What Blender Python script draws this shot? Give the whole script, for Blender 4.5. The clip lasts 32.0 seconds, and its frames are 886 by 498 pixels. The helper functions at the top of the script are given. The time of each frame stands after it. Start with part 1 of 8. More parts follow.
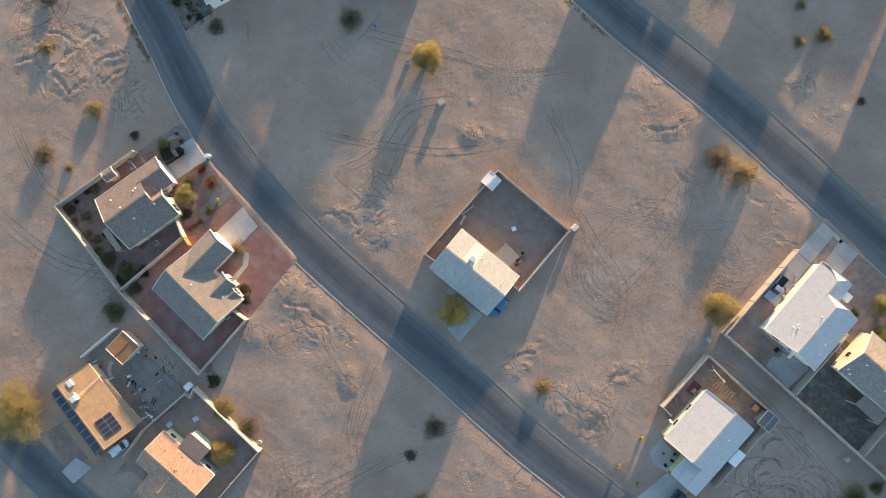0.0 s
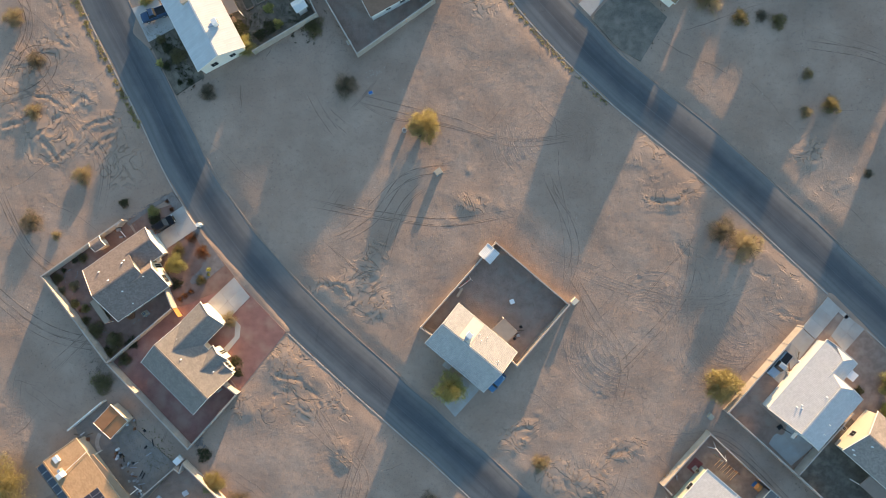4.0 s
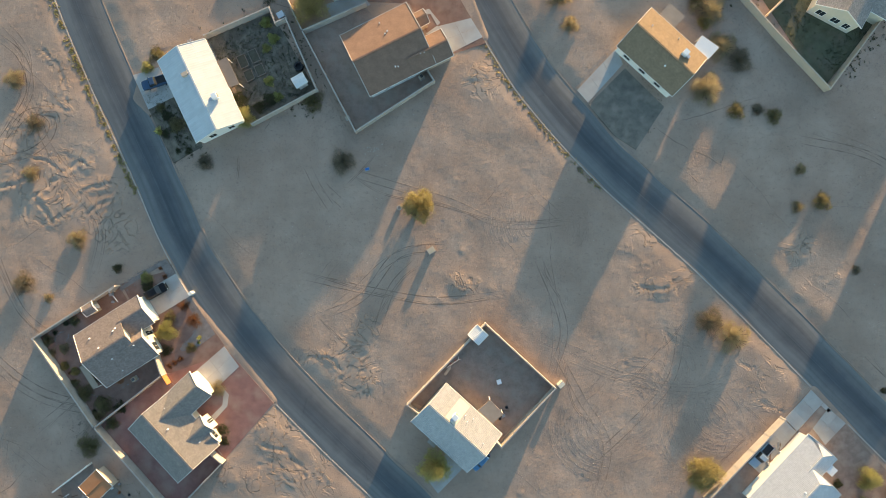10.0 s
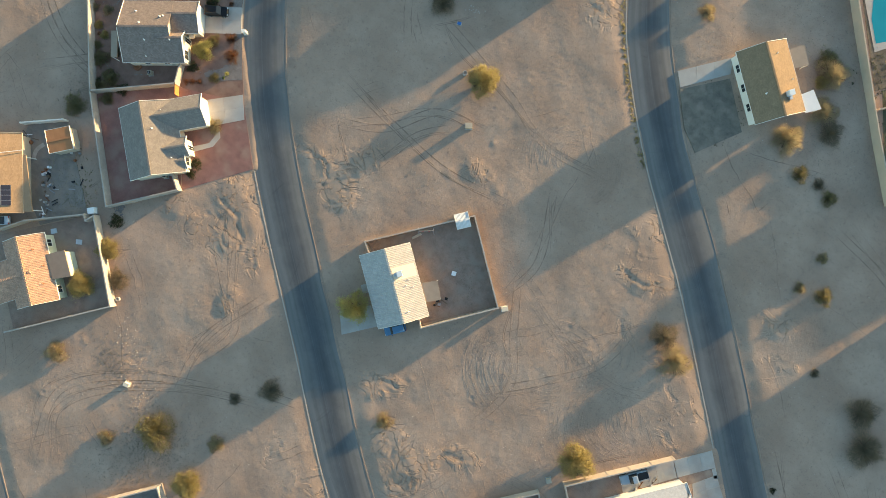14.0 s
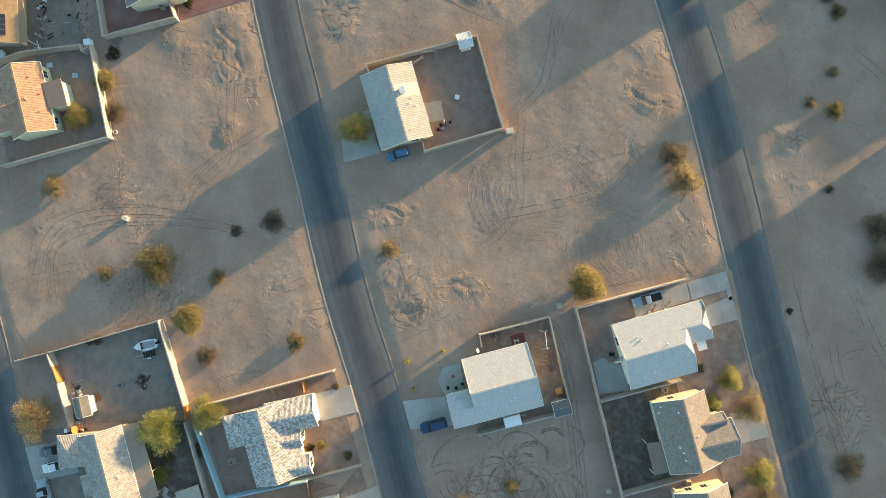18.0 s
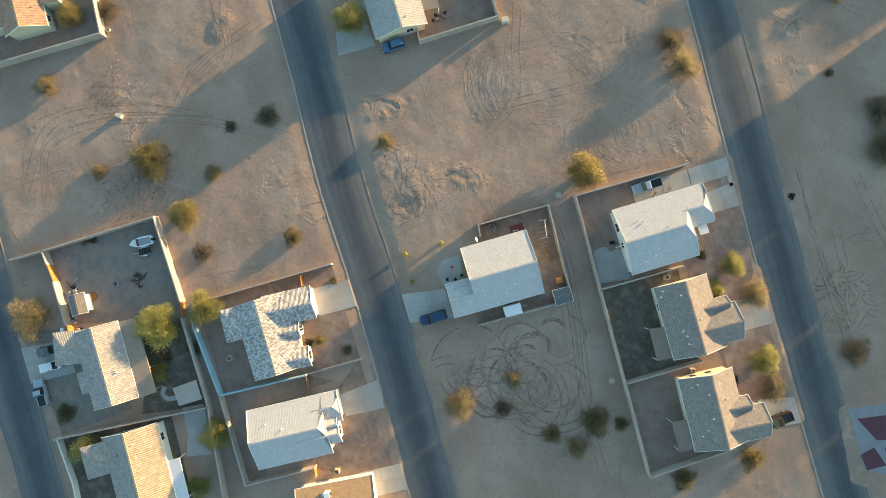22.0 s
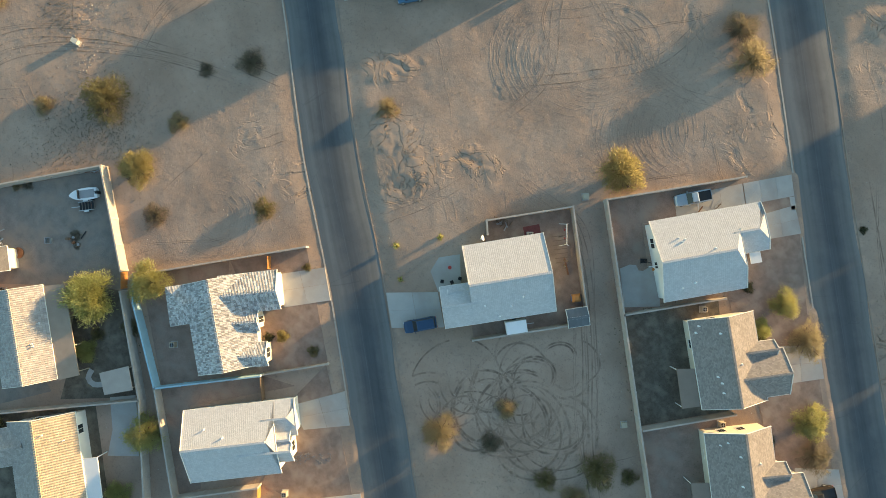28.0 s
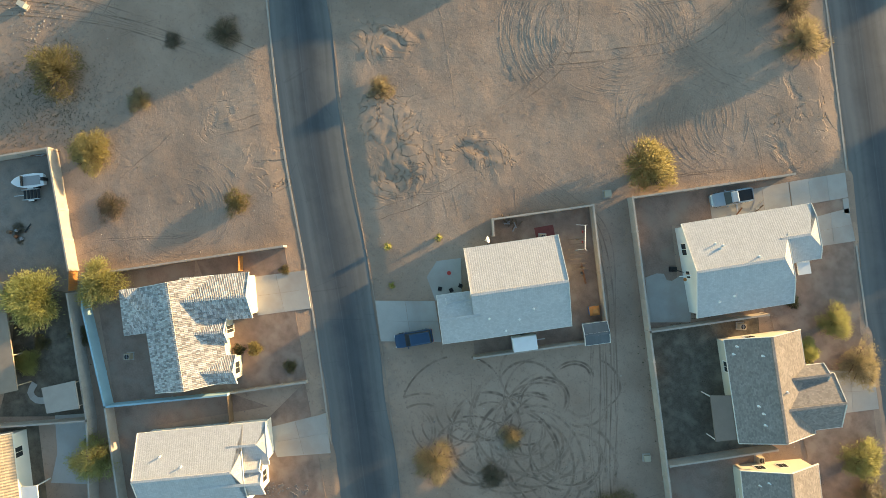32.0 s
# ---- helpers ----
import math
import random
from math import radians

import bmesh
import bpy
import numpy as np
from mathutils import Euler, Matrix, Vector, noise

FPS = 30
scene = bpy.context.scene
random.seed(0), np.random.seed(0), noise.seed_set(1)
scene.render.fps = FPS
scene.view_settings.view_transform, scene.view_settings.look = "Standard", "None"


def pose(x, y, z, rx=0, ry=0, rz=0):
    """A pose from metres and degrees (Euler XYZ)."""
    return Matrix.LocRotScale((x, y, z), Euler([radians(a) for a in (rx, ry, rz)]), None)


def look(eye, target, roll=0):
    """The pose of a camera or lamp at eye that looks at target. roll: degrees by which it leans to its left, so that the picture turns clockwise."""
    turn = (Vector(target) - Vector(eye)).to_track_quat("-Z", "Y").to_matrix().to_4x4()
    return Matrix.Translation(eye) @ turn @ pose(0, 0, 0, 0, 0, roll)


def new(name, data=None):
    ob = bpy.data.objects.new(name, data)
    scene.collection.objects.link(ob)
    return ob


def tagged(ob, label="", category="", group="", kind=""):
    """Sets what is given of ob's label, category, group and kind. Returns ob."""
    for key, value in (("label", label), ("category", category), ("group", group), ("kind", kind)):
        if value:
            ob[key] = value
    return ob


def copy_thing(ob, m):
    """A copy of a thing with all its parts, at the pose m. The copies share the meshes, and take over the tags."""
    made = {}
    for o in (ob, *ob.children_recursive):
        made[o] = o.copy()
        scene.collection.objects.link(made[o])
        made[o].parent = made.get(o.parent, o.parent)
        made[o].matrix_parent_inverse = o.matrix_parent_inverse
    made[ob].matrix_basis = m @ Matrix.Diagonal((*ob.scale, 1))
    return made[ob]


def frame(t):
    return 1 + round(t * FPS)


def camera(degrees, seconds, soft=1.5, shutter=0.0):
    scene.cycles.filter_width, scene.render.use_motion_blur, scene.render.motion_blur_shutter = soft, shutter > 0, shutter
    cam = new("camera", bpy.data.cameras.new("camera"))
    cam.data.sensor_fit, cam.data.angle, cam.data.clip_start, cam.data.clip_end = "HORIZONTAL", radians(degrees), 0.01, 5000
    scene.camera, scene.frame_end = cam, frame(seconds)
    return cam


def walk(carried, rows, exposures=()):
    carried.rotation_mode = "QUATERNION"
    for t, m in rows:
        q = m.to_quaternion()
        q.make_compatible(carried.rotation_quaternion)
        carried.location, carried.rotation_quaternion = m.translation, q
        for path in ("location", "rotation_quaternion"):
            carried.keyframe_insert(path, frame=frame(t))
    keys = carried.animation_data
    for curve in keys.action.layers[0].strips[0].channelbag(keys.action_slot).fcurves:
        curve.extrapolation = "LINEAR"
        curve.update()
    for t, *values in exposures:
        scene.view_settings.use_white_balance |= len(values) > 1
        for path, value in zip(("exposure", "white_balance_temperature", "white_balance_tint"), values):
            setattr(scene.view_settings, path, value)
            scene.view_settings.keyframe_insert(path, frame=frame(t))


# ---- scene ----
import collections

cam = camera(84.0, 32.0, soft=0.5)
PATH = [
    (0, 0.13, 0.77, 101.31, -0.39, 0.67, -0.08),
    (0.5, 0.03, 1.97, 100.85, -0.39, 0.64, -0.12),
    (1, 0.12, 3.30, 100.38, -0.40, 0.66, -0.14),
    (1.5, 0.21, 4.89, 99.87, -0.39, 0.64, -0.10),
    (2, 0.37, 6.70, 99.46, -0.43, 0.66, -0.03),
    (2.5, 0.46, 8.78, 98.98, -0.49, 0.68, 0.03),
    (3, 0.60, 11.01, 98.71, -0.54, 0.65, 0.09),
    (3.5, 0.63, 13.25, 98.72, -0.58, 0.63, 0.16),
    (5.5, 0.82, 24.12, 99.33, -0.60, 0.50, 0.57),
    (6, 0.91, 27.12, 99.43, -0.68, 0.49, 0.63),
    (6.5, 1.12, 30.24, 99.46, -0.80, 0.53, 0.68),
    (7, 1.34, 33.02, 99.59, -0.85, 0.60, 0.72),
    (7.5, 1.42, 34.85, 99.65, -0.85, 0.59, 0.75),
    (8, 1.35, 35.83, 99.65, -0.87, 0.53, 1.05),
    (8.5, 1.36, 35.90, 99.61, -0.89, 0.52, 1.26),
    (9, 1.35, 35.20, 99.53, -0.86, 0.48, 1.52),
    (9.5, 1.43, 33.71, 99.47, -0.75, 0.46, 1.94),
    (10, 1.61, 31.69, 99.39, -0.66, 0.40, 2.58),
    (10.5, 1.82, 29.24, 99.43, -0.56, 0.35, 3.05),
    (11, 2.23, 26.43, 99.43, -0.46, 0.42, 4.74),
    (11.5, 2.62, 23.78, 100.17, -0.39, 0.45, 22.65),
    (12, 3.25, 20.61, 100.30, -0.33, 0.49, 35.81),
    (12.5, 4.54, 17.31, 100.06, -0.26, 0.54, 36.04),
    (13, 5.96, 14.21, 99.68, -0.18, 0.59, 35.58),
    (13.5, 7.84, 10.87, 99.68, -0.10, 0.64, 35.55),
    (14, 9.77, 7.63, 99.61, 0.00, 0.67, 35.59),
    (14.5, 12.04, 4.17, 99.44, 0.09, 0.68, 35.39),
    (16.5, 22.22, -11.19, 98.07, 0.56, 0.70, 34.71),
    (17, 24.54, -14.79, 97.78, 0.82, 0.75, 34.56),
    (17.5, 27.27, -18.71, 97.61, 0.87, 0.76, 34.45),
    (18, 30.13, -22.77, 97.24, 0.92, 0.78, 34.35),
    (18.5, 32.87, -26.70, 97.25, 0.98, 0.80, 34.09),
    (19, 35.72, -30.86, 97.12, 1.02, 0.83, 34.01),
    (19.5, 38.50, -34.92, 97.03, 1.05, 0.86, 33.85),
    (20, 40.64, -37.94, 97.19, 1.08, 0.89, 33.62),
    (20.5, 42.15, -39.85, 97.30, 1.11, 0.90, 33.54),
    (21, 42.75, -40.53, 97.38, 1.14, 0.92, 33.49),
    (21.5, 42.84, -40.55, 96.80, 1.17, 0.93, 33.48),
    (22, 42.76, -40.42, 95.83, 1.18, 0.93, 33.39),
    (22.5, 42.77, -40.44, 94.87, 1.19, 0.93, 33.14),
    (23, 42.85, -40.52, 93.92, 1.20, 0.93, 32.93),
    (23.5, 42.94, -40.68, 92.68, 1.20, 0.92, 32.86),
    (24, 43.00, -40.84, 91.34, 1.20, 0.89, 32.89),
    (24.5, 42.98, -40.96, 89.87, 1.19, 0.87, 32.92),
    (25, 42.98, -41.00, 88.47, 1.19, 0.85, 32.90),
    (25.5, 42.95, -41.04, 87.11, 1.19, 0.83, 32.84),
    (27.5, 42.78, -40.68, 81.47, 1.15, 0.75, 39.62),
    (28, 42.84, -40.57, 80.08, 1.14, 0.73, 40.06),
    (28.5, 42.78, -40.62, 78.71, 1.13, 0.73, 38.54),
    (29, 42.61, -40.67, 77.46, 1.11, 0.73, 37.59),
    (29.5, 42.50, -40.61, 76.06, 1.10, 0.73, 37.26),
    (30, 42.48, -40.54, 74.68, 1.08, 0.72, 37.16),
    (30.5, 42.53, -40.35, 73.37, 1.07, 0.71, 39.63),
    (31, 42.47, -40.21, 72.11, 1.06, 0.70, 40.71),
    (31.5, 42.46, -40.19, 70.80, 1.04, 0.69, 40.92),
    (32, 42.40, -40.03, 69.47, 1.04, 0.68, 41.07),
]
walk(cam, [(t, pose(*p)) for t, *p in PATH], exposures=[(0.0, 2.03, 5790, 10), (9.0, 2.04, 5850, 4), (13.0, 2.07, 6050, 0), (20.0, 2.07, 6060, -1), (32.0, 1.96, 6110, -2)])

# ---- light: a low sun and a clear sky ----
SUN_WAY = Vector((0.36, 0.93, 0.0)).normalized()
SUN_UP = radians(4.3)
world = bpy.data.worlds.new("world")
scene.world = world
world.use_nodes = True
sky = world.node_tree.nodes.new("ShaderNodeTexSky")
sky.sky_type = "NISHITA"
sky.sun_disc = False
sky.sun_elevation = SUN_UP
sky.sun_rotation = math.atan2(SUN_WAY.x, SUN_WAY.y)
sky.altitude = 600
sky.dust_density = 1.0
sky.ozone_density = 1.3
world.node_tree.nodes["Background"].inputs["Strength"].default_value = 0.15
world.node_tree.links.new(sky.outputs[0], world.node_tree.nodes["Background"].inputs["Color"])
sun_data = bpy.data.lights.new("sun", "SUN")
sun_data.energy, sun_data.angle, sun_data.color = 4.1, radians(1.1), (1.0, 0.612, 0.288)
sun = new("sun", sun_data)
sun.matrix_world = look((0, 0, 60), Vector((0, 0, 60)) - (SUN_WAY * math.cos(SUN_UP) + Vector((0, 0, math.sin(SUN_UP)))))


# ---- materials ----
def material(name, color, rough=0.85, metal=0.0, vary=0.25, scale=1.0, fine=12.0, bump=0.3, bump_size=0.02, dust=None, object_random=0.0):
    """A surface with stains at one scale and grain at a finer one, in metres."""
    m = bpy.data.materials.new(name)
    m.use_nodes = True
    n, l = m.node_tree.nodes, m.node_tree.links
    b = n["Principled BSDF"]
    b.inputs["Roughness"].default_value, b.inputs["Metallic"].default_value = rough, metal
    b.inputs["Specular IOR Level"].default_value = 0.3
    geo = n.new("ShaderNodeNewGeometry")
    big, small = n.new("ShaderNodeTexNoise"), n.new("ShaderNodeTexNoise")
    big.inputs["Scale"].default_value, big.inputs["Detail"].default_value = scale, 5
    small.inputs["Scale"].default_value, small.inputs["Detail"].default_value = fine, 3
    l.new(geo.outputs["Position"], big.inputs["Vector"])
    l.new(geo.outputs["Position"], small.inputs["Vector"])
    mix = n.new("ShaderNodeMix")
    mix.data_type = "RGBA"
    dark = tuple(c * (1 - vary) for c in color)
    light = tuple(min(1.0, c * (1 + vary)) for c in color)
    mix.inputs[6].default_value, mix.inputs[7].default_value = (*dark, 1), (*light, 1)
    add = n.new("ShaderNodeMath")
    add.operation = "ADD"
    half = n.new("ShaderNodeMath")
    half.operation = "MULTIPLY_ADD"
    half.inputs[1].default_value, half.inputs[2].default_value = 0.6, -0.3
    l.new(small.outputs[0], half.inputs[0])
    l.new(big.outputs[0], add.inputs[0])
    l.new(half.outputs[0], add.inputs[1])
    l.new(add.outputs[0], mix.inputs[0])
    out = mix.outputs[2]
    if dust:
        dn, ramp, dm = n.new("ShaderNodeTexNoise"), n.new("ShaderNodeValToRGB"), n.new("ShaderNodeMix")
        dn.inputs["Scale"].default_value, dn.inputs["Detail"].default_value = scale * 0.45, 6
        ramp.color_ramp.elements[0].position, ramp.color_ramp.elements[1].position = 0.48, 0.68
        dm.data_type = "RGBA"
        dm.inputs[7].default_value = (*dust, 1)
        l.new(geo.outputs["Position"], dn.inputs["Vector"])
        l.new(dn.outputs[0], ramp.inputs[0])
        l.new(ramp.outputs[0], dm.inputs[0])
        l.new(out, dm.inputs[6])
        out = dm.outputs[2]
    if object_random:
        info, hsv, mr = n.new("ShaderNodeObjectInfo"), n.new("ShaderNodeHueSaturation"), n.new("ShaderNodeMapRange")
        mr.inputs[3].default_value, mr.inputs[4].default_value = 1 - object_random, 1 + object_random
        l.new(info.outputs["Random"], mr.inputs[0])
        l.new(mr.outputs[0], hsv.inputs["Value"])
        l.new(out, hsv.inputs["Color"])
        out = hsv.outputs[0]
    l.new(out, b.inputs["Base Color"])
    if bump:
        bp = n.new("ShaderNodeBump")
        bp.inputs["Strength"].default_value, bp.inputs["Distance"].default_value = bump, bump_size
        l.new(small.outputs[0], bp.inputs["Height"])
        l.new(bp.outputs[0], b.inputs["Normal"])
    return m


def roofing(name, color, tile=0.33, course=0.4, relief=0.04, vary=0.2, lime=None, limed=0.5, stain=0.1, rough=0.012):
    """Roof covering in a slope's own axes: x along the eave, y up the slope. relief: height of the barrels."""
    m = bpy.data.materials.new(name)
    m.use_nodes = True
    n, l = m.node_tree.nodes, m.node_tree.links
    b = n["Principled BSDF"]
    b.inputs["Roughness"].default_value = 0.9
    b.inputs["Specular IOR Level"].default_value = 0.25
    tc = n.new("ShaderNodeTexCoord")
    brick = n.new("ShaderNodeTexBrick")
    brick.inputs["Scale"].default_value = 1.0
    brick.inputs["Brick Width"].default_value, brick.inputs["Row Height"].default_value = tile, course
    brick.inputs["Mortar Size"].default_value, brick.inputs["Mortar Smooth"].default_value = 0.012, 0.6
    brick.inputs["Color1"].default_value = (*[c * (1 - vary) for c in color], 1)
    brick.inputs["Color2"].default_value = (*[min(1, c * (1 + vary)) for c in color], 1)
    brick.inputs["Mortar"].default_value = (*[c * (0.72 if "tile" in name else 0.88) for c in color], 1)
    if lime:
        # pale and dark tiles laid at random
        brick.inputs["Color1"].default_value, brick.inputs["Color2"].default_value = (*[c * 0.9 for c in color], 1), (*lime, 1)
        brick.inputs["Bias"].default_value = 0.1
    l.new(tc.outputs["Object"], brick.inputs["Vector"])
    noise_a = n.new("ShaderNodeTexNoise")
    noise_a.inputs["Scale"].default_value, noise_a.inputs["Detail"].default_value = 0.6, 6
    l.new(tc.outputs["Object"], noise_a.inputs["Vector"])
    hsv, mr = n.new("ShaderNodeHueSaturation"), n.new("ShaderNodeMapRange")
    mr.inputs[1].default_value, mr.inputs[2].default_value, mr.inputs[3].default_value, mr.inputs[4].default_value = 0.3, 0.7, 1 - stain, 1 + stain
    l.new(noise_a.outputs[0], mr.inputs[0])
    l.new(mr.outputs[0], hsv.inputs["Value"])
    l.new(brick.outputs["Color"], hsv.inputs["Color"])
    out = hsv.outputs[0]
    if lime:
        nb, ramp, mx = n.new("ShaderNodeTexNoise"), n.new("ShaderNodeValToRGB"), n.new("ShaderNodeMix")
        nb.inputs["Scale"].default_value, nb.inputs["Detail"].default_value = 2.0, 3
        mp = n.new("ShaderNodeMapping")
        mp.inputs["Scale"].default_value = (0.9, 3.4, 1.0)
        mp.inputs["Rotation"].default_value = (0, 0, 0.25)
        l.new(tc.outputs["Object"], mp.inputs[0])
        ramp.color_ramp.elements[0].position, ramp.color_ramp.elements[1].position = limed - 0.05, limed + 0.05
        mx.data_type = "RGBA"
        mx.inputs[7].default_value = (*lime, 1)
        l.new(mp.outputs[0], nb.inputs["Vector"])
        l.new(nb.outputs[0], ramp.inputs[0])
        part_way = n.new("ShaderNodeMath")
        part_way.operation = "MULTIPLY"
        part_way.inputs[1].default_value = 0.2
        l.new(ramp.outputs[0], part_way.inputs[0])
        l.new(part_way.outputs[0], mx.inputs[0])
        l.new(out, mx.inputs[6])
        out = mx.outputs[2]
    l.new(out, b.inputs["Base Color"])
    wave = n.new("ShaderNodeTexWave")
    wave.wave_type, wave.bands_direction, wave.wave_profile = "BANDS", "X", "SIN"
    wave.inputs["Scale"].default_value = 0.314 / tile
    wave.inputs["Distortion"].default_value = 0.6
    wave.inputs["Detail Scale"].default_value = 2.0
    l.new(tc.outputs["Object"], wave.inputs["Vector"])
    grain = n.new("ShaderNodeTexNoise")
    grain.inputs["Scale"].default_value = 9
    l.new(tc.outputs["Object"], grain.inputs["Vector"])
    b1, b2 = n.new("ShaderNodeBump"), n.new("ShaderNodeBump")
    b1.inputs["Strength"].default_value, b1.inputs["Distance"].default_value = 1.0, relief
    b2.inputs["Strength"].default_value, b2.inputs["Distance"].default_value = 0.5, rough
    l.new(wave.outputs["Fac"], b1.inputs["Height"])
    l.new(grain.outputs[0], b2.inputs["Height"])
    l.new(b1.outputs[0], b2.inputs["Normal"])
    l.new(b2.outputs[0], b.inputs["Normal"])
    return m


def soil():
    """Desert ground. Its colour attribute holds: red = wheel marks and shade painted in gullies, green = loose gravel,
    blue = crusted pale silt.
    """
    m = bpy.data.materials.new("desert_soil")
    m.use_nodes = True
    n, l = m.node_tree.nodes, m.node_tree.links
    b = n["Principled BSDF"]
    b.inputs["Roughness"].default_value = 0.95
    b.inputs["Specular IOR Level"].default_value = 0.1
    geo, att, sep = n.new("ShaderNodeNewGeometry"), n.new("ShaderNodeAttribute"), n.new("ShaderNodeSeparateColor")
    att.attribute_name = "marks"
    l.new(att.outputs["Color"], sep.inputs[0])

    def noise_at(scale, detail, rough=0.5):
        x = n.new("ShaderNodeTexNoise")
        x.inputs["Scale"].default_value, x.inputs["Detail"].default_value, x.inputs["Roughness"].default_value = scale, detail, rough
        l.new(geo.outputs["Position"], x.inputs["Vector"])
        return x.outputs[0]

    def mixed(fac, a, c):
        x = n.new("ShaderNodeMix")
        x.data_type = "RGBA"
        l.new(fac, x.inputs[0])
        for socket, v in ((x.inputs[6], a), (x.inputs[7], c)):
            if isinstance(v, tuple):
                socket.default_value = (*v, 1)
            else:
                l.new(v, socket)
        return x.outputs[2]

    def ramp(fac, lo, hi):
        x = n.new("ShaderNodeMapRange")
        x.inputs[1].default_value, x.inputs[2].default_value = lo, hi
        l.new(fac, x.inputs[0])
        return x.outputs[0]

    def times(fac, k):
        x = n.new("ShaderNodeMath")
        x.operation = "MULTIPLY"
        l.new(fac, x.inputs[0])
        x.inputs[1].default_value = k
        return x.outputs[0]

    base = mixed(ramp(noise_at(0.09, 7, 0.55), 0.36, 0.64), (0.312, 0.225, 0.169), (0.40, 0.30, 0.23))
    base = mixed(times(ramp(noise_at(0.4, 5, 0.6), 0.48, 0.72), 0.32), base, (0.243, 0.19, 0.147))
    base = mixed(times(ramp(noise_at(1.3, 9, 0.76), 0.54, 0.64), 0.45), base, (0.20, 0.145, 0.112))
    base = mixed(times(ramp(noise_at(7.0, 5, 0.7), 0.58, 0.70), 0.3), base, (0.46, 0.36, 0.285))
    base = mixed(times(ramp(noise_at(4.0, 8, 0.8), 0.57, 0.65), 0.75), base, (0.16, 0.12, 0.095))
    base = mixed(times(sep.outputs[2], 0.18), base, (0.425, 0.335, 0.255))
    base = mixed(times(sep.outputs[0], 0.9), base, (0.115, 0.083, 0.064))
    base = mixed(times(sep.outputs[1], 0.6), base, (0.21, 0.175, 0.15))
    l.new(base, b.inputs["Base Color"])
    bp = n.new("ShaderNodeBump")
    bp.inputs["Strength"].default_value, bp.inputs["Distance"].default_value = 0.5, 0.03
    l.new(noise_at(2.2, 8, 0.7), bp.inputs["Height"])
    rolling = n.new("ShaderNodeBump")
    rolling.inputs["Strength"].default_value, rolling.inputs["Distance"].default_value = 0.9, 0.07
    l.new(noise_at(1.7, 4, 0.6), rolling.inputs["Height"])
    patchy = n.new("ShaderNodeMapRange")
    patchy.inputs[1].default_value, patchy.inputs[2].default_value, patchy.inputs[3].default_value, patchy.inputs[4].default_value = 0.38, 0.62, 0.1, 0.75
    l.new(noise_at(0.11, 5, 0.6), patchy.inputs[0])
    l.new(patchy.outputs[0], rolling.inputs["Strength"])
    # ragged little scarps where rain has cut the silt, in two steps
    wear = n.new("ShaderNodeTexNoise")
    wear.inputs["Scale"].default_value, wear.inputs["Detail"].default_value, wear.inputs["Roughness"].default_value, wear.inputs["Distortion"].default_value = 0.21, 7, 0.56, 0.7
    l.new(geo.outputs["Position"], wear.inputs["Vector"])
    steps = n.new("ShaderNodeMath")
    steps.operation = "ADD"
    for k, (lo, hi) in enumerate(((0.435, 0.465), (0.545, 0.57))):
        l.new(ramp(wear.outputs[0], lo, hi), steps.inputs[k])
    cut = n.new("ShaderNodeBump")
    cut.inputs["Distance"].default_value = 0.22
    l.new(ramp(sep.outputs[2], 0.06, 0.6), cut.inputs["Strength"])
    l.new(steps.outputs[0], cut.inputs["Height"])
    l.new(cut.outputs[0], rolling.inputs["Normal"])
    l.new(rolling.outputs[0], bp.inputs["Normal"])
    fine = n.new("ShaderNodeBump")
    fine.inputs["Strength"].default_value, fine.inputs["Distance"].default_value = 0.9, 0.042
    l.new(noise_at(5.5, 5, 0.7), fine.inputs["Height"])
    l.new(bp.outputs[0], fine.inputs["Normal"])
    l.new(fine.outputs[0], b.inputs["Normal"])
    return m


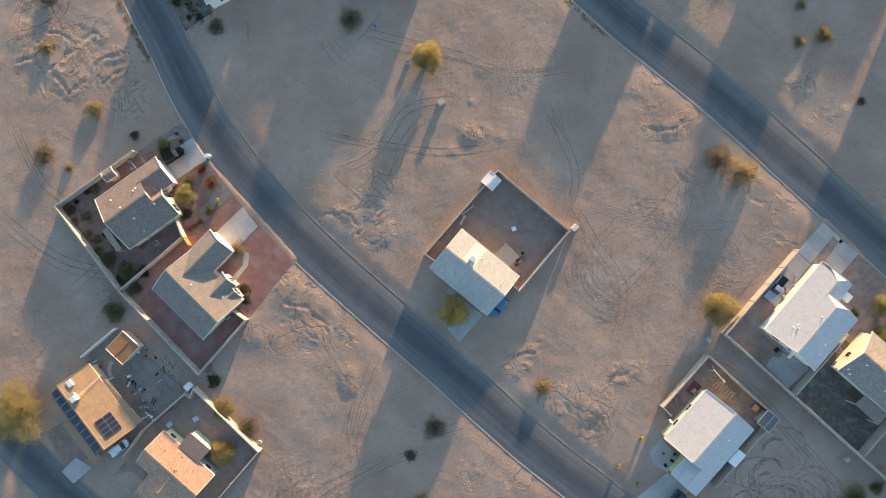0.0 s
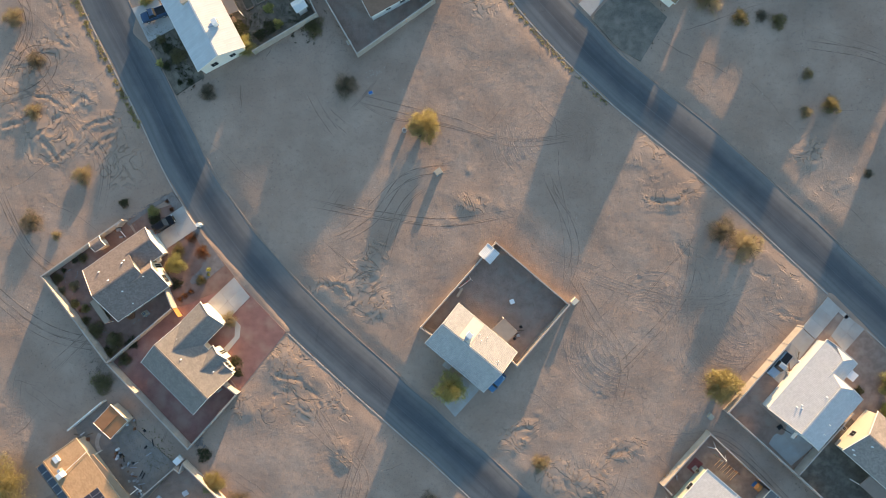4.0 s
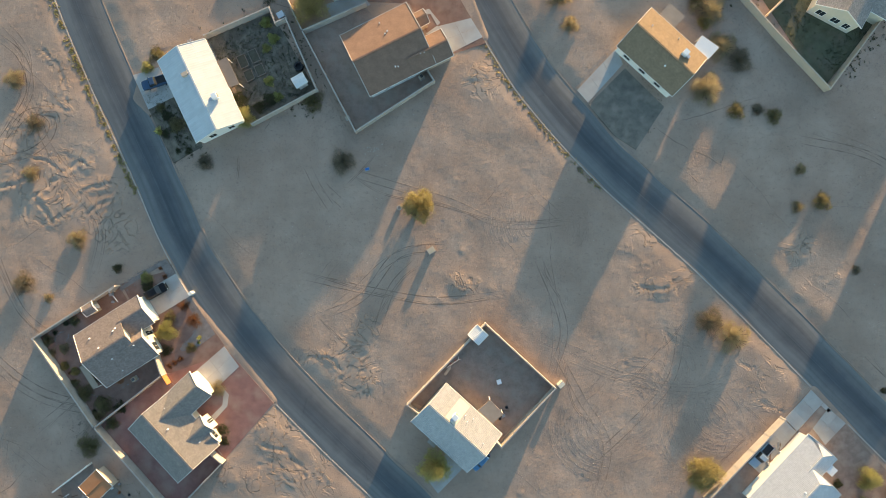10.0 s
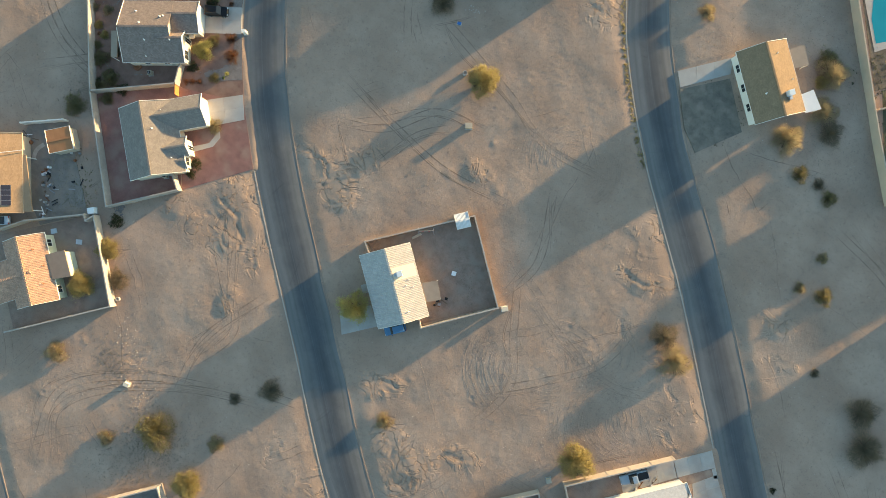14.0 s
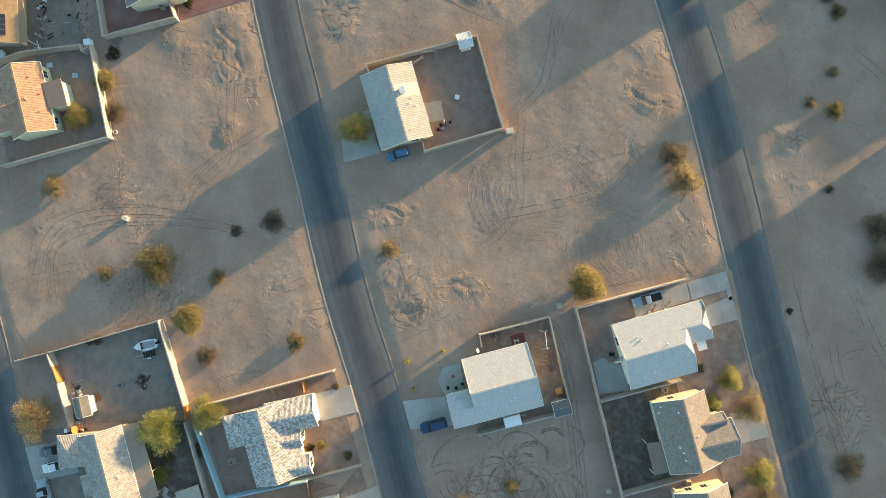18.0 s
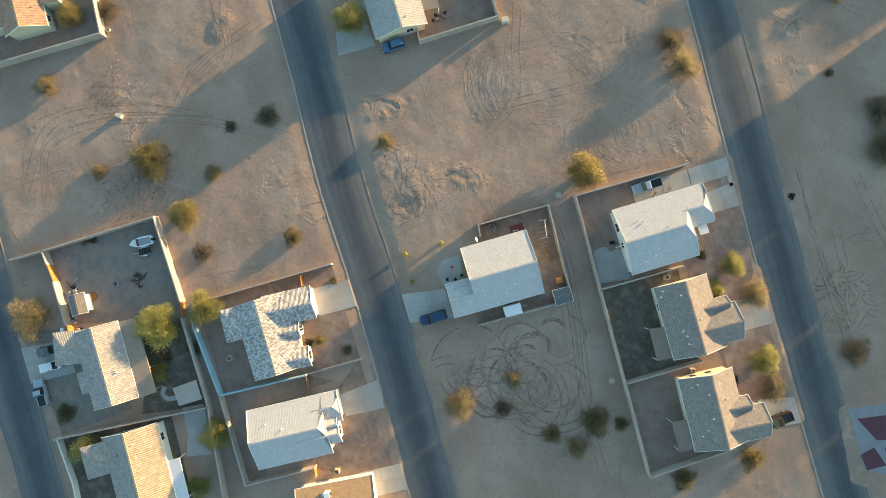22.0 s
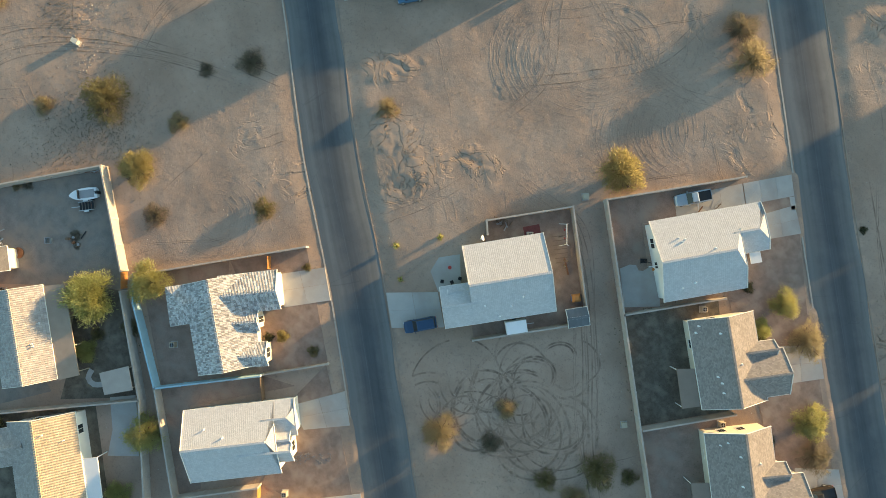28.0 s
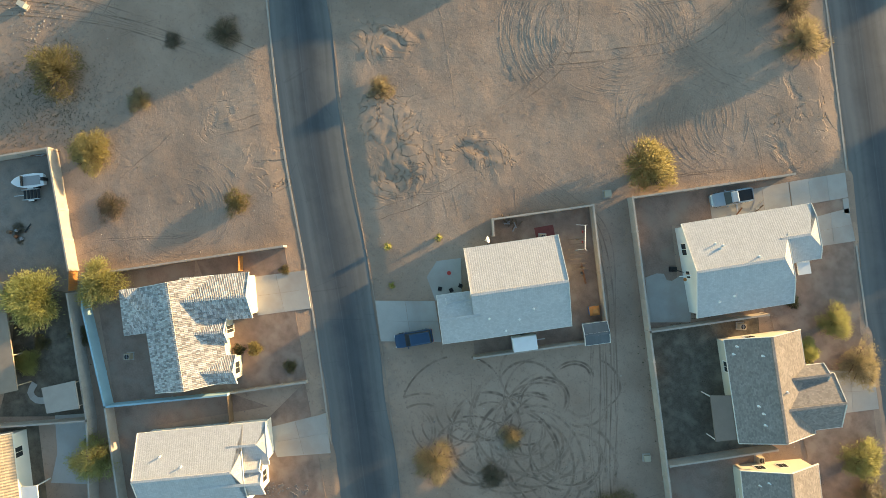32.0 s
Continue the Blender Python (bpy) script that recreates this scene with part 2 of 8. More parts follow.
def asphalt():
    """Worn asphalt: dark where tyres polish it, dusty at the edges. UV: x across from 0 to 1, y along in metres."""
    m = material("asphalt", (0.064, 0.072, 0.082), rough=0.85, vary=0.25, scale=0.25, fine=20, bump=0.3, bump_size=0.01)
    n, l = m.node_tree.nodes, m.node_tree.links
    b = n["Principled BSDF"]
    col = b.inputs["Base Color"].links[0].from_socket
    uv, sep = n.new("ShaderNodeUVMap"), n.new("ShaderNodeSeparateXYZ")
    uv.uv_map = "across"
    l.new(uv.outputs[0], sep.inputs[0])
    geo = n.new("ShaderNodeNewGeometry")
    wob = n.new("ShaderNodeTexNoise")
    wob.inputs["Scale"].default_value, wob.inputs["Detail"].default_value = 0.3, 7
    wob.inputs["Roughness"].default_value = 0.65
    l.new(geo.outputs["Position"], wob.inputs["Vector"])
    shift = n.new("ShaderNodeMath")
    shift.operation = "MULTIPLY_ADD"
    shift.inputs[1].default_value = 0.34
    l.new(wob.outputs[0], shift.inputs[0])
    l.new(sep.outputs[0], shift.inputs[2])
    curve = n.new("ShaderNodeValToRGB")
    e = curve.color_ramp.elements
    stops = ((0.12, 0.85), (0.28, 0.62), (0.40, 0.4), (0.50, 0.18), (0.60, 0.1), (0.70, 0.1), (0.82, 0.28), (0.94, 0.52))
    e[0].position, e[0].color = stops[0][0], (0.85, 0.85, 0.85, 1)
    e[1].position, e[1].color = 1.0, (0.66, 0.66, 0.66, 1)
    for p, v in stops[1:]:
        x = e.new(p)
        x.color = (v, v, v, 1)
    l.new(shift.outputs[0], curve.inputs[0])
    mix = n.new("ShaderNodeMix")
    mix.data_type = "RGBA"
    mix.inputs[7].default_value = (0.19, 0.187, 0.178, 1)
    l.new(curve.outputs[0], mix.inputs[0])
    l.new(col, mix.inputs[6])
    along, lanes = n.new("ShaderNodeMapping"), n.new("ShaderNodeTexNoise")
    along.inputs["Scale"].default_value = (11.0, 0.035, 1.0)
    lanes.inputs["Scale"].default_value, lanes.inputs["Detail"].default_value = 1.0, 6
    l.new(uv.outputs[0], along.inputs[0])
    l.new(along.outputs[0], lanes.inputs["Vector"])
    vor, bent = n.new("ShaderNodeTexVoronoi"), n.new("ShaderNodeMix")
    vor.feature = "DISTANCE_TO_EDGE"
    vor.inputs["Scale"].default_value = 0.16
    bent.data_type = "VECTOR"
    bent.inputs[0].default_value = 0.35
    l.new(geo.outputs["Position"], bent.inputs[4])
    l.new(wob.outputs["Color"], bent.inputs[5])
    l.new(geo.outputs["Position"], vor.inputs["Vector"])
    crack, tone, val = n.new("ShaderNodeMapRange"), n.new("ShaderNodeMapRange"), n.new("ShaderNodeMath")
    crack.inputs[1].default_value, crack.inputs[2].default_value, crack.inputs[3].default_value = 0.0, 0.006, 0.85
    tone.inputs[1].default_value, tone.inputs[2].default_value, tone.inputs[3].default_value, tone.inputs[4].default_value = 0.32, 0.68, 0.87, 1.15
    val.operation = "MULTIPLY"
    l.new(vor.outputs["Distance"], crack.inputs[0])
    l.new(lanes.outputs[0], tone.inputs[0])
    l.new(crack.outputs[0], val.inputs[0])
    l.new(tone.outputs[0], val.inputs[1])
    # the pale seam between the two paved lanes
    seam, near, seamed = n.new("ShaderNodeMath"), n.new("ShaderNodeMath"), n.new("ShaderNodeMath")
    seam.operation, near.operation, seamed.operation = "SUBTRACT", "COMPARE", "MULTIPLY_ADD"
    seam.inputs[1].default_value = 0.55
    near.inputs[1].default_value, near.inputs[2].default_value = 0.0, 0.008
    seamed.inputs[1].default_value = 0.18
    l.new(sep.outputs[0], seam.inputs[0])
    l.new(seam.outputs[0], near.inputs[0])
    l.new(near.outputs[0], seamed.inputs[0])
    l.new(val.outputs[0], seamed.inputs[2])
    hsv = n.new("ShaderNodeHueSaturation")
    l.new(mix.outputs[2], hsv.inputs["Color"])
    l.new(seamed.outputs[0], hsv.inputs["Value"])
    l.new(hsv.outputs[0], b.inputs["Base Color"])
    return m


def leaf(name, color):
    m = material(name, color, rough=0.7, vary=0.35, scale=1.5, fine=8, bump=0)
    n, l = m.node_tree.nodes, m.node_tree.links
    b = n["Principled BSDF"]
    tr, ad = n.new("ShaderNodeBsdfTranslucent"), n.new("ShaderNodeMixShader")
    ad.inputs[0].default_value = 0.68
    l.new(b.inputs["Base Color"].links[0].from_socket, tr.inputs[0])
    out = n["Material Output"]
    l.new(b.outputs[0], ad.inputs[1])
    l.new(tr.outputs[0], ad.inputs[2])
    l.new(ad.outputs[0], out.inputs[0])
    return m


SOIL, ASPHALT = soil(), asphalt()
CONCRETE = material("concrete", (0.39, 0.375, 0.35), vary=0.15, scale=0.5, fine=9, bump=0.15, dust=(0.35, 0.315, 0.28), object_random=0.06)
KERB = material("kerb_concrete", (0.40, 0.35, 0.30), vary=0.2, scale=0.8, bump=0.2)
KERB_WORN = material("dusty_worn_edging", (0.29, 0.235, 0.19), vary=0.3, scale=0.5, bump=0.2, dust=(0.31, 0.235, 0.18))
BLOCK = material("grey_block", (0.42, 0.37, 0.32), vary=0.2, scale=1.0, fine=6, bump=0.4, object_random=0.07)
STUCCO_CREAM = material("cream_stucco", (0.66, 0.58, 0.45), vary=0.1, scale=0.6, fine=25, bump=0.3, bump_size=0.01)
STUCCO_WHITE = material("white_stucco", (0.76, 0.73, 0.66), vary=0.08, scale=0.6, fine=25, bump=0.3, bump_size=0.01)
STUCCO_TAN = material("tan_stucco", (0.50, 0.40, 0.30), vary=0.1, scale=0.6, fine=25, bump=0.3, bump_size=0.01)
STUCCO_BLUE = material("light_blue_painted_block", (0.34, 0.50, 0.58), vary=0.1, scale=0.8, fine=10, bump=0.3, bump_size=0.01)
STUCCO_GREEN = material("pale_green_stucco", (0.55, 0.56, 0.42), vary=0.1, scale=0.6, fine=25, bump=0.3, bump_size=0.01)
TRIM = material("white_trim", (0.78, 0.75, 0.68), rough=0.6, vary=0.06, bump=0)
TRIM_TAN = material("tan_trim", (0.45, 0.38, 0.28), rough=0.6, vary=0.06, bump=0)
GLASS = material("dark_window_glass", (0.03, 0.035, 0.04), rough=0.08, vary=0.1, bump=0)
METAL = material("galvanised_metal", (0.55, 0.56, 0.57), rough=0.4, metal=0.7, vary=0.12, bump=0)
WHITE_METAL = material("white_painted_metal", (0.78, 0.78, 0.76), rough=0.45, vary=0.06, bump=0)
RUST = material("rusty_steel", (0.22, 0.10, 0.05), rough=0.8, vary=0.4, scale=3, bump=0.3)
WOOD = material("weathered_wood", (0.16, 0.115, 0.08), vary=0.3, scale=2, fine=10, bump=0.4)
WOOD_RED = material("orange_stained_wood", (0.45, 0.20, 0.06), vary=0.25, scale=2, bump=0.3)
BARK = material("grey_brown_bark", (0.16, 0.12, 0.09), vary=0.3, scale=4, bump=0.5)
ROCK = material("pale_rock", (0.45, 0.39, 0.33), vary=0.3, scale=3, fine=9, bump=0.6, object_random=0.15)
ROCK_GREY = material("grey_rock", (0.20, 0.175, 0.16), vary=0.35, scale=3, fine=9, bump=0.6)
PLASTIC = {k: material(k + "_plastic", c, rough=0.45, vary=0.08, bump=0) for k, c in (("white", (0.78, 0.78, 0.78)), ("blue", (0.06, 0.16, 0.42)), ("red", (0.42, 0.05, 0.04)), ("black", (0.02, 0.02, 0.022)), ("grey", (0.3, 0.3, 0.31)), ("yellow", (0.7, 0.5, 0.08)))}
ROOF_WHITE = roofing("white_shingle_roof", (0.525, 0.515, 0.505), tile=0.30, course=0.22, relief=0.007, vary=0.08, stain=0.05, rough=0.045)
ROOF_METAL = roofing("white_ribbed_metal_roof", (0.52, 0.535, 0.535), tile=0.45, course=3.0, relief=0.012, vary=0.04, stain=0.05, rough=0.004)
ROOF_CREAM_TILE = roofing("cream_tile_roof", (0.46, 0.44, 0.405), tile=0.33, course=0.4, relief=0.04, vary=0.08, stain=0.06)
ROOF_LIMED = roofing("limed_clay_tile_roof", (0.20, 0.18, 0.165), tile=0.24, course=0.5, relief=0.04, vary=0.2, lime=(0.63, 0.61, 0.59), limed=0.5)
ROOF_WASHED = roofing("washed_clay_tile_roof", (0.34, 0.30, 0.27), tile=0.33, course=0.4, relief=0.05, vary=0.2, lime=(0.47, 0.435, 0.40), limed=0.46)
ROOF_PALE = roofing("pale_concrete_and_shaded_clay_tile_roof", (0.37, 0.335, 0.30), tile=0.33, course=0.4, relief=0.025, vary=0.15)
ROOF_TAN = roofing("tan_shingle_roof", (0.222, 0.182, 0.158), tile=0.3, course=0.2, relief=0.002, vary=0.18)
ROOF_GREY = roofing("grey_shingle_roof", (0.285, 0.25, 0.22), tile=0.3, course=0.2, relief=0.002, vary=0.18)
ROOF_BUFF = roofing("buff_shingle_roof", (0.23, 0.207, 0.183), tile=0.3, course=0.2, relief=0.002, vary=0.12)
ROOF_BROWN = roofing("reddish_brown_shingle_roof", (0.235, 0.15, 0.105), tile=0.3, course=0.2, relief=0.002, vary=0.07)
ROOF_OLIVE = roofing("olive_brown_shingle_roof", (0.265, 0.19, 0.115), tile=0.3, course=0.2, relief=0.002, vary=0.10)
ROOF_ORANGE = roofing("ochre_shingle_roof", (0.37, 0.25, 0.145), tile=0.3, course=0.2, relief=0.002, vary=0.12)
ROOF_PINK = roofing("pink_clay_tile_roof", (0.44, 0.285, 0.20), tile=0.33, course=0.36, relief=0.05, vary=0.15)
# clay tile in the warm tone of its sunlit slope
ROOF_CLAY_SUNLIT = roofing("sunlit_buff_clay_tile_roof", (0.50, 0.40, 0.28), tile=0.4, course=0.4, relief=0.07, vary=0.12)
ROOF_FLAT = material("rolled_brown_roofing", (0.24, 0.19, 0.15), vary=0.15, scale=1, bump=0.3)
ROOF_BROWNED = material("ochre_rolled_roofing", (0.32, 0.215, 0.13), vary=0.2, scale=0.8, bump=0.2)
ROOF_FLAT_TAN = material("rolled_tan_roofing", (0.34, 0.265, 0.20), vary=0.2, scale=0.8, bump=0.3)
ROOF_FLAT_GREY = material("rolled_grey_roofing", (0.38, 0.34, 0.30), vary=0.15, scale=1, bump=0.3)
ROOF_FLAT_WHITE = material("white_sheet_roofing", (0.7, 0.7, 0.69), vary=0.06, scale=1, rough=0.5, bump=0.1)
GRAVEL_RED = material("red_gravel", (0.25, 0.13, 0.108), vary=0.35, scale=0.6, fine=6, bump=0.45, bump_size=0.022, dust=(0.30, 0.19, 0.15))
GRAVEL_RUST = material("rust_brown_gravel", (0.20, 0.12, 0.092), vary=0.4, scale=0.8, fine=7, bump=0.45, bump_size=0.022, dust=(0.24, 0.16, 0.125))
GRAVEL_DARK = material("dark_grey_gravel", (0.19, 0.165, 0.15), vary=0.5, scale=0.9, fine=5, bump=0.8, bump_size=0.05, dust=(0.22, 0.19, 0.17))
GRAVEL_PLUM = material("plum_gravel", (0.10, 0.045, 0.06), vary=0.2, scale=0.5, fine=11, bump=0.7, bump_size=0.04)
GRAVEL_BLUE = material("blue_grey_gravel", (0.24, 0.25, 0.27), vary=0.2, scale=0.5, fine=11, bump=0.7, bump_size=0.04)
GRAVEL_BROWN = material("brown_gravel", (0.235, 0.168, 0.133), vary=0.4, scale=0.9, fine=7, bump=0.45, bump_size=0.022, dust=(0.31, 0.24, 0.19))
YARD_DIRT = material("packed_yard_dirt", (0.262, 0.188, 0.147), vary=0.4, scale=0.7, fine=5, bump=0.8, bump_size=0.04, dust=(0.28, 0.225, 0.18))
YARD_WEEDY = material("weedy_gravel", (0.165, 0.145, 0.118), vary=0.5, scale=0.8, fine=5, bump=0.8, bump_size=0.04, dust=(0.25, 0.21, 0.17))
YARD_GREY = material("grey_dusty_yard", (0.225, 0.195, 0.168), vary=0.4, scale=0.7, fine=5, bump=0.8, bump_size=0.04, dust=(0.28, 0.225, 0.18))
BOARD_PALE = material("sun_bleached_boards", (0.19, 0.155, 0.125), vary=0.3, scale=2, fine=10, bump=0.4)
BED_SOIL = material("dark_garden_soil", (0.075, 0.07, 0.05), vary=0.5, scale=1.5, fine=8, bump=0.8, bump_size=0.04)
# dark weedy soil; on two yards the same dark tone paints their shade
YARD_DARK = material("dark_weedy_and_shaded_dirt", (0.118, 0.10, 0.076), vary=0.55, scale=1.1, fine=5, bump=0.8, bump_size=0.05, dust=(0.20, 0.17, 0.13))
LAWN = material("thin_green_lawn", (0.105, 0.105, 0.062), vary=0.5, scale=0.6, fine=7, bump=0.8, bump_size=0.04, dust=(0.14, 0.12, 0.08))
WATER = material("turquoise_pool_water", (0.03, 0.27, 0.33), rough=0.05, vary=0.08, scale=0.5, bump=0.05)
SOLAR = material("solar_cells", (0.035, 0.038, 0.055), rough=0.3, vary=0.15, bump=0)
LEAF_YELLOW = leaf("yellow_green_leaves", (0.40, 0.35, 0.165))
LEAF_GREEN = leaf("green_leaves", (0.43, 0.43, 0.17))
LEAF_OLIVE = leaf("olive_leaves", (0.24, 0.215, 0.11))
LEAF_LIME = leaf("lime_green_leaves", (0.41, 0.395, 0.17))
LEAF_DRY = leaf("dry_orange_leaves", (0.37, 0.32, 0.20))
LEAF_GREY = leaf("grey_dead_twigs", (0.215, 0.192, 0.138))
LEAF_RUST = leaf("russet_leaves", (0.22, 0.11, 0.06))
LEAF_DARK = leaf("dark_green_leaves", (0.085, 0.095, 0.05))


# ---- builders ----
WORLD_AT = {}


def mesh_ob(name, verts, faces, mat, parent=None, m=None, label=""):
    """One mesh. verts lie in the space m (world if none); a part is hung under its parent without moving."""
    me = bpy.data.meshes.new(name)
    me.from_pydata([tuple(v) for v in verts], [], faces)
    me.materials.append(mat)
    me.update()
    return hang(name, me, parent, m, label)


def hang(name, me, parent=None, m=None, label=""):
    ob = new(name, me)
    m = m or Matrix()
    WORLD_AT[ob] = m
    if parent:
        ob.parent = parent
        ob.matrix_basis = WORLD_AT[parent].inverted() @ m
    else:
        ob.matrix_basis = m
    if label:
        ob["label"] = label
    return ob


def part(name, bm, mat, parent, label="", m=None):
    me = bpy.data.meshes.new(name)
    bm.to_mesh(me)
    bm.free()
    me.materials.append(mat)
    return hang(name, me, parent, m, label)


def thing(name, x, y, z=0.0, label="", category="", group="", kind=""):
    e = new(name)
    WORLD_AT[e] = Matrix.Translation((x, y, z))
    e.matrix_basis = WORLD_AT[e]
    return tagged(e, label, category, group, kind)


BOX_F = [(0, 3, 2, 1), (4, 5, 6, 7), (0, 1, 5, 4), (1, 2, 6, 5), (2, 3, 7, 6), (3, 0, 4, 7)]


def box(name, x, y, z0, sx, sy, sz, yaw, mat, parent=None, label="", bevel=0.0, taper=0.0, pitch=0.0):
    """A box standing on z0, turned by yaw degrees; taper draws the top in; pitch leans it about its x axis."""
    m = Matrix.Translation((x, y, z0)) @ Euler((radians(pitch), 0, radians(yaw))).to_matrix().to_4x4()
    hx, hy, t = sx / 2, sy / 2, taper
    v = [(-hx, -hy, 0), (hx, -hy, 0), (hx, hy, 0), (-hx, hy, 0), (-hx + t, -hy + t, sz), (hx - t, -hy + t, sz), (hx - t, hy - t, sz), (-hx + t, hy - t, sz)]
    if not bevel:
        return mesh_ob(name, v, BOX_F, mat, parent, m, label)
    bm = bmesh.new()
    vs = [bm.verts.new(p) for p in v]
    for f in BOX_F:
        bm.faces.new([vs[i] for i in f])
    bmesh.ops.bevel(bm, geom=bm.edges[:], offset=bevel, segments=2, affect="EDGES", profile=0.5)
    return part(name, bm, mat, parent, label, m)


def slab(name, pts, z0, z1, mat, parent=None, label=""):
    """A level plate with the outline pts."""
    area = sum(a[0] * b[1] - b[0] * a[1] for a, b in zip(pts, list(pts[1:]) + [pts[0]]))
    pts = list(pts) if area > 0 else list(pts)[::-1]
    n = len(pts)
    c = (sum(p[0] for p in pts) / n, sum(p[1] for p in pts) / n)
    v = [(p[0] - c[0], p[1] - c[1], 0) for p in pts] + [(p[0] - c[0], p[1] - c[1], z1 - z0) for p in pts]
    f = [tuple(range(n - 1, -1, -1)), tuple(range(n, 2 * n))] + [(i, (i + 1) % n, n + (i + 1) % n, n + i) for i in range(n)]
    return mesh_ob(name, v, f, mat, parent, Matrix.Translation((*c, z0)), label)


def tube(name, a, b, r0, r1, mat, parent=None, sides=8, label=""):
    a, b = Vector(a), Vector(b)
    m = Matrix.Translation(a) @ (b - a).to_track_quat("Z", "Y").to_matrix().to_4x4()
    h = (b - a).length
    v = [(r * math.cos(i * math.tau / sides), r * math.sin(i * math.tau / sides), z) for r, z in ((r0, 0), (r1, h)) for i in range(sides)]
    f = [(i, (i + 1) % sides, sides + (i + 1) % sides, sides + i) for i in range(sides)] + [tuple(range(sides - 1, -1, -1)), tuple(range(sides, 2 * sides))]
    return mesh_ob(name, v, f, mat, parent, m, label)


def lerp(a, b, t):
    return (a[0] + (b[0] - a[0]) * t, a[1] + (b[1] - a[1]) * t)


def spline(pts, step=2.0):
    """A smooth line through a few points."""
    p = [np.array(q, float) for q in pts]
    p = [2 * p[0] - p[1]] + p + [2 * p[-1] - p[-2]]
    out = []
    for i in range(1, len(p) - 2):
        n = max(2, int(np.linalg.norm(p[i + 1] - p[i]) / step))
        for k in range(n):
            t = k / n
            out.append(0.5 * (2 * p[i] + (p[i + 1] - p[i - 1]) * t + (2 * p[i - 1] - 5 * p[i] + 4 * p[i + 1] - p[i + 2]) * t * t + (3 * p[i] - p[i - 1] - 3 * p[i + 1] + p[i + 2]) * t**3))
    out.append(p[-2])
    return np.array(out)


def side_of(line):
    d = np.gradient(line, axis=0)
    d /= np.linalg.norm(d, axis=1)[:, None]
    return np.stack([-d[:, 1], d[:, 0]], 1)


# ---- roofs, walls and houses ----
def slope(house, name, origin, xdir, ydir, length, rise, mat, course=0.4, ka=0.0, kb=0.0, label="", kink=0.0):
    """One roof slope laid in courses, each with its lip; ka, kb: how fast the two ends draw in (hips) above the height kink."""
    lip = 0.04 if "tile" in mat.name else 0.004
    x, y = Vector(xdir).normalized(), Vector(ydir).normalized()
    z = x.cross(y)
    m = Matrix((x, y, z)).transposed().to_4x4()
    m.translation = origin
    c = rise / max(2, round(rise / course))
    levels = [0.0]
    for h0, h1 in ((0.0, kink), (kink, rise)):
        n = max(1, round((h1 - h0) / c))
        levels += [h0 + (h1 - h0) * (i + 1) / n for i in range(n if h1 > h0 else 0)]

    def ends(h):
        return ka * max(0.0, h - kink), length - kb * max(0.0, h - kink)

    v, f = [], []
    for i, (y0, y1) in enumerate(zip(levels, levels[1:])):
        k = len(v)
        (l0, r0), (l1, r1) = ends(y0), ends(y1)
        v += [(l0, y0, lip), (r0, y0, lip), (r1, y1, 0.004), (l1, y1, 0.004)]
        f.append((k, k + 1, k + 2, k + 3))
        if i:
            f.append((k - 1, k - 2, k + 1, k))
    k, e = len(v), len(v) - 4
    turns = [0.0, kink, rise] if kink else [0.0, rise]
    for h in turns:
        v += [(ends(h)[0], h, -0.12), (ends(h)[1], h, -0.12)]
    t = len(v) - 2
    for q in range(k, t, 2):
        f.append((q + 2, q + 3, q + 1, q))
    rows = list(range(0, e + 1, 4))
    f += [(k, k + 1, 1, 0), (t + 1, t, e + 3, e + 2)]
    right, left = [q + d for q in rows for d in (1, 2)], [q + d for q in rows for d in (0, 3)]
    f.append(tuple([*range(k + 1, t + 2, 2), *reversed(right)]))
    f.append(tuple([*range(t, k - 1, -2), *left]))
    return mesh_ob(name, v, f, mat, house, m, label)


ROOFED = set()


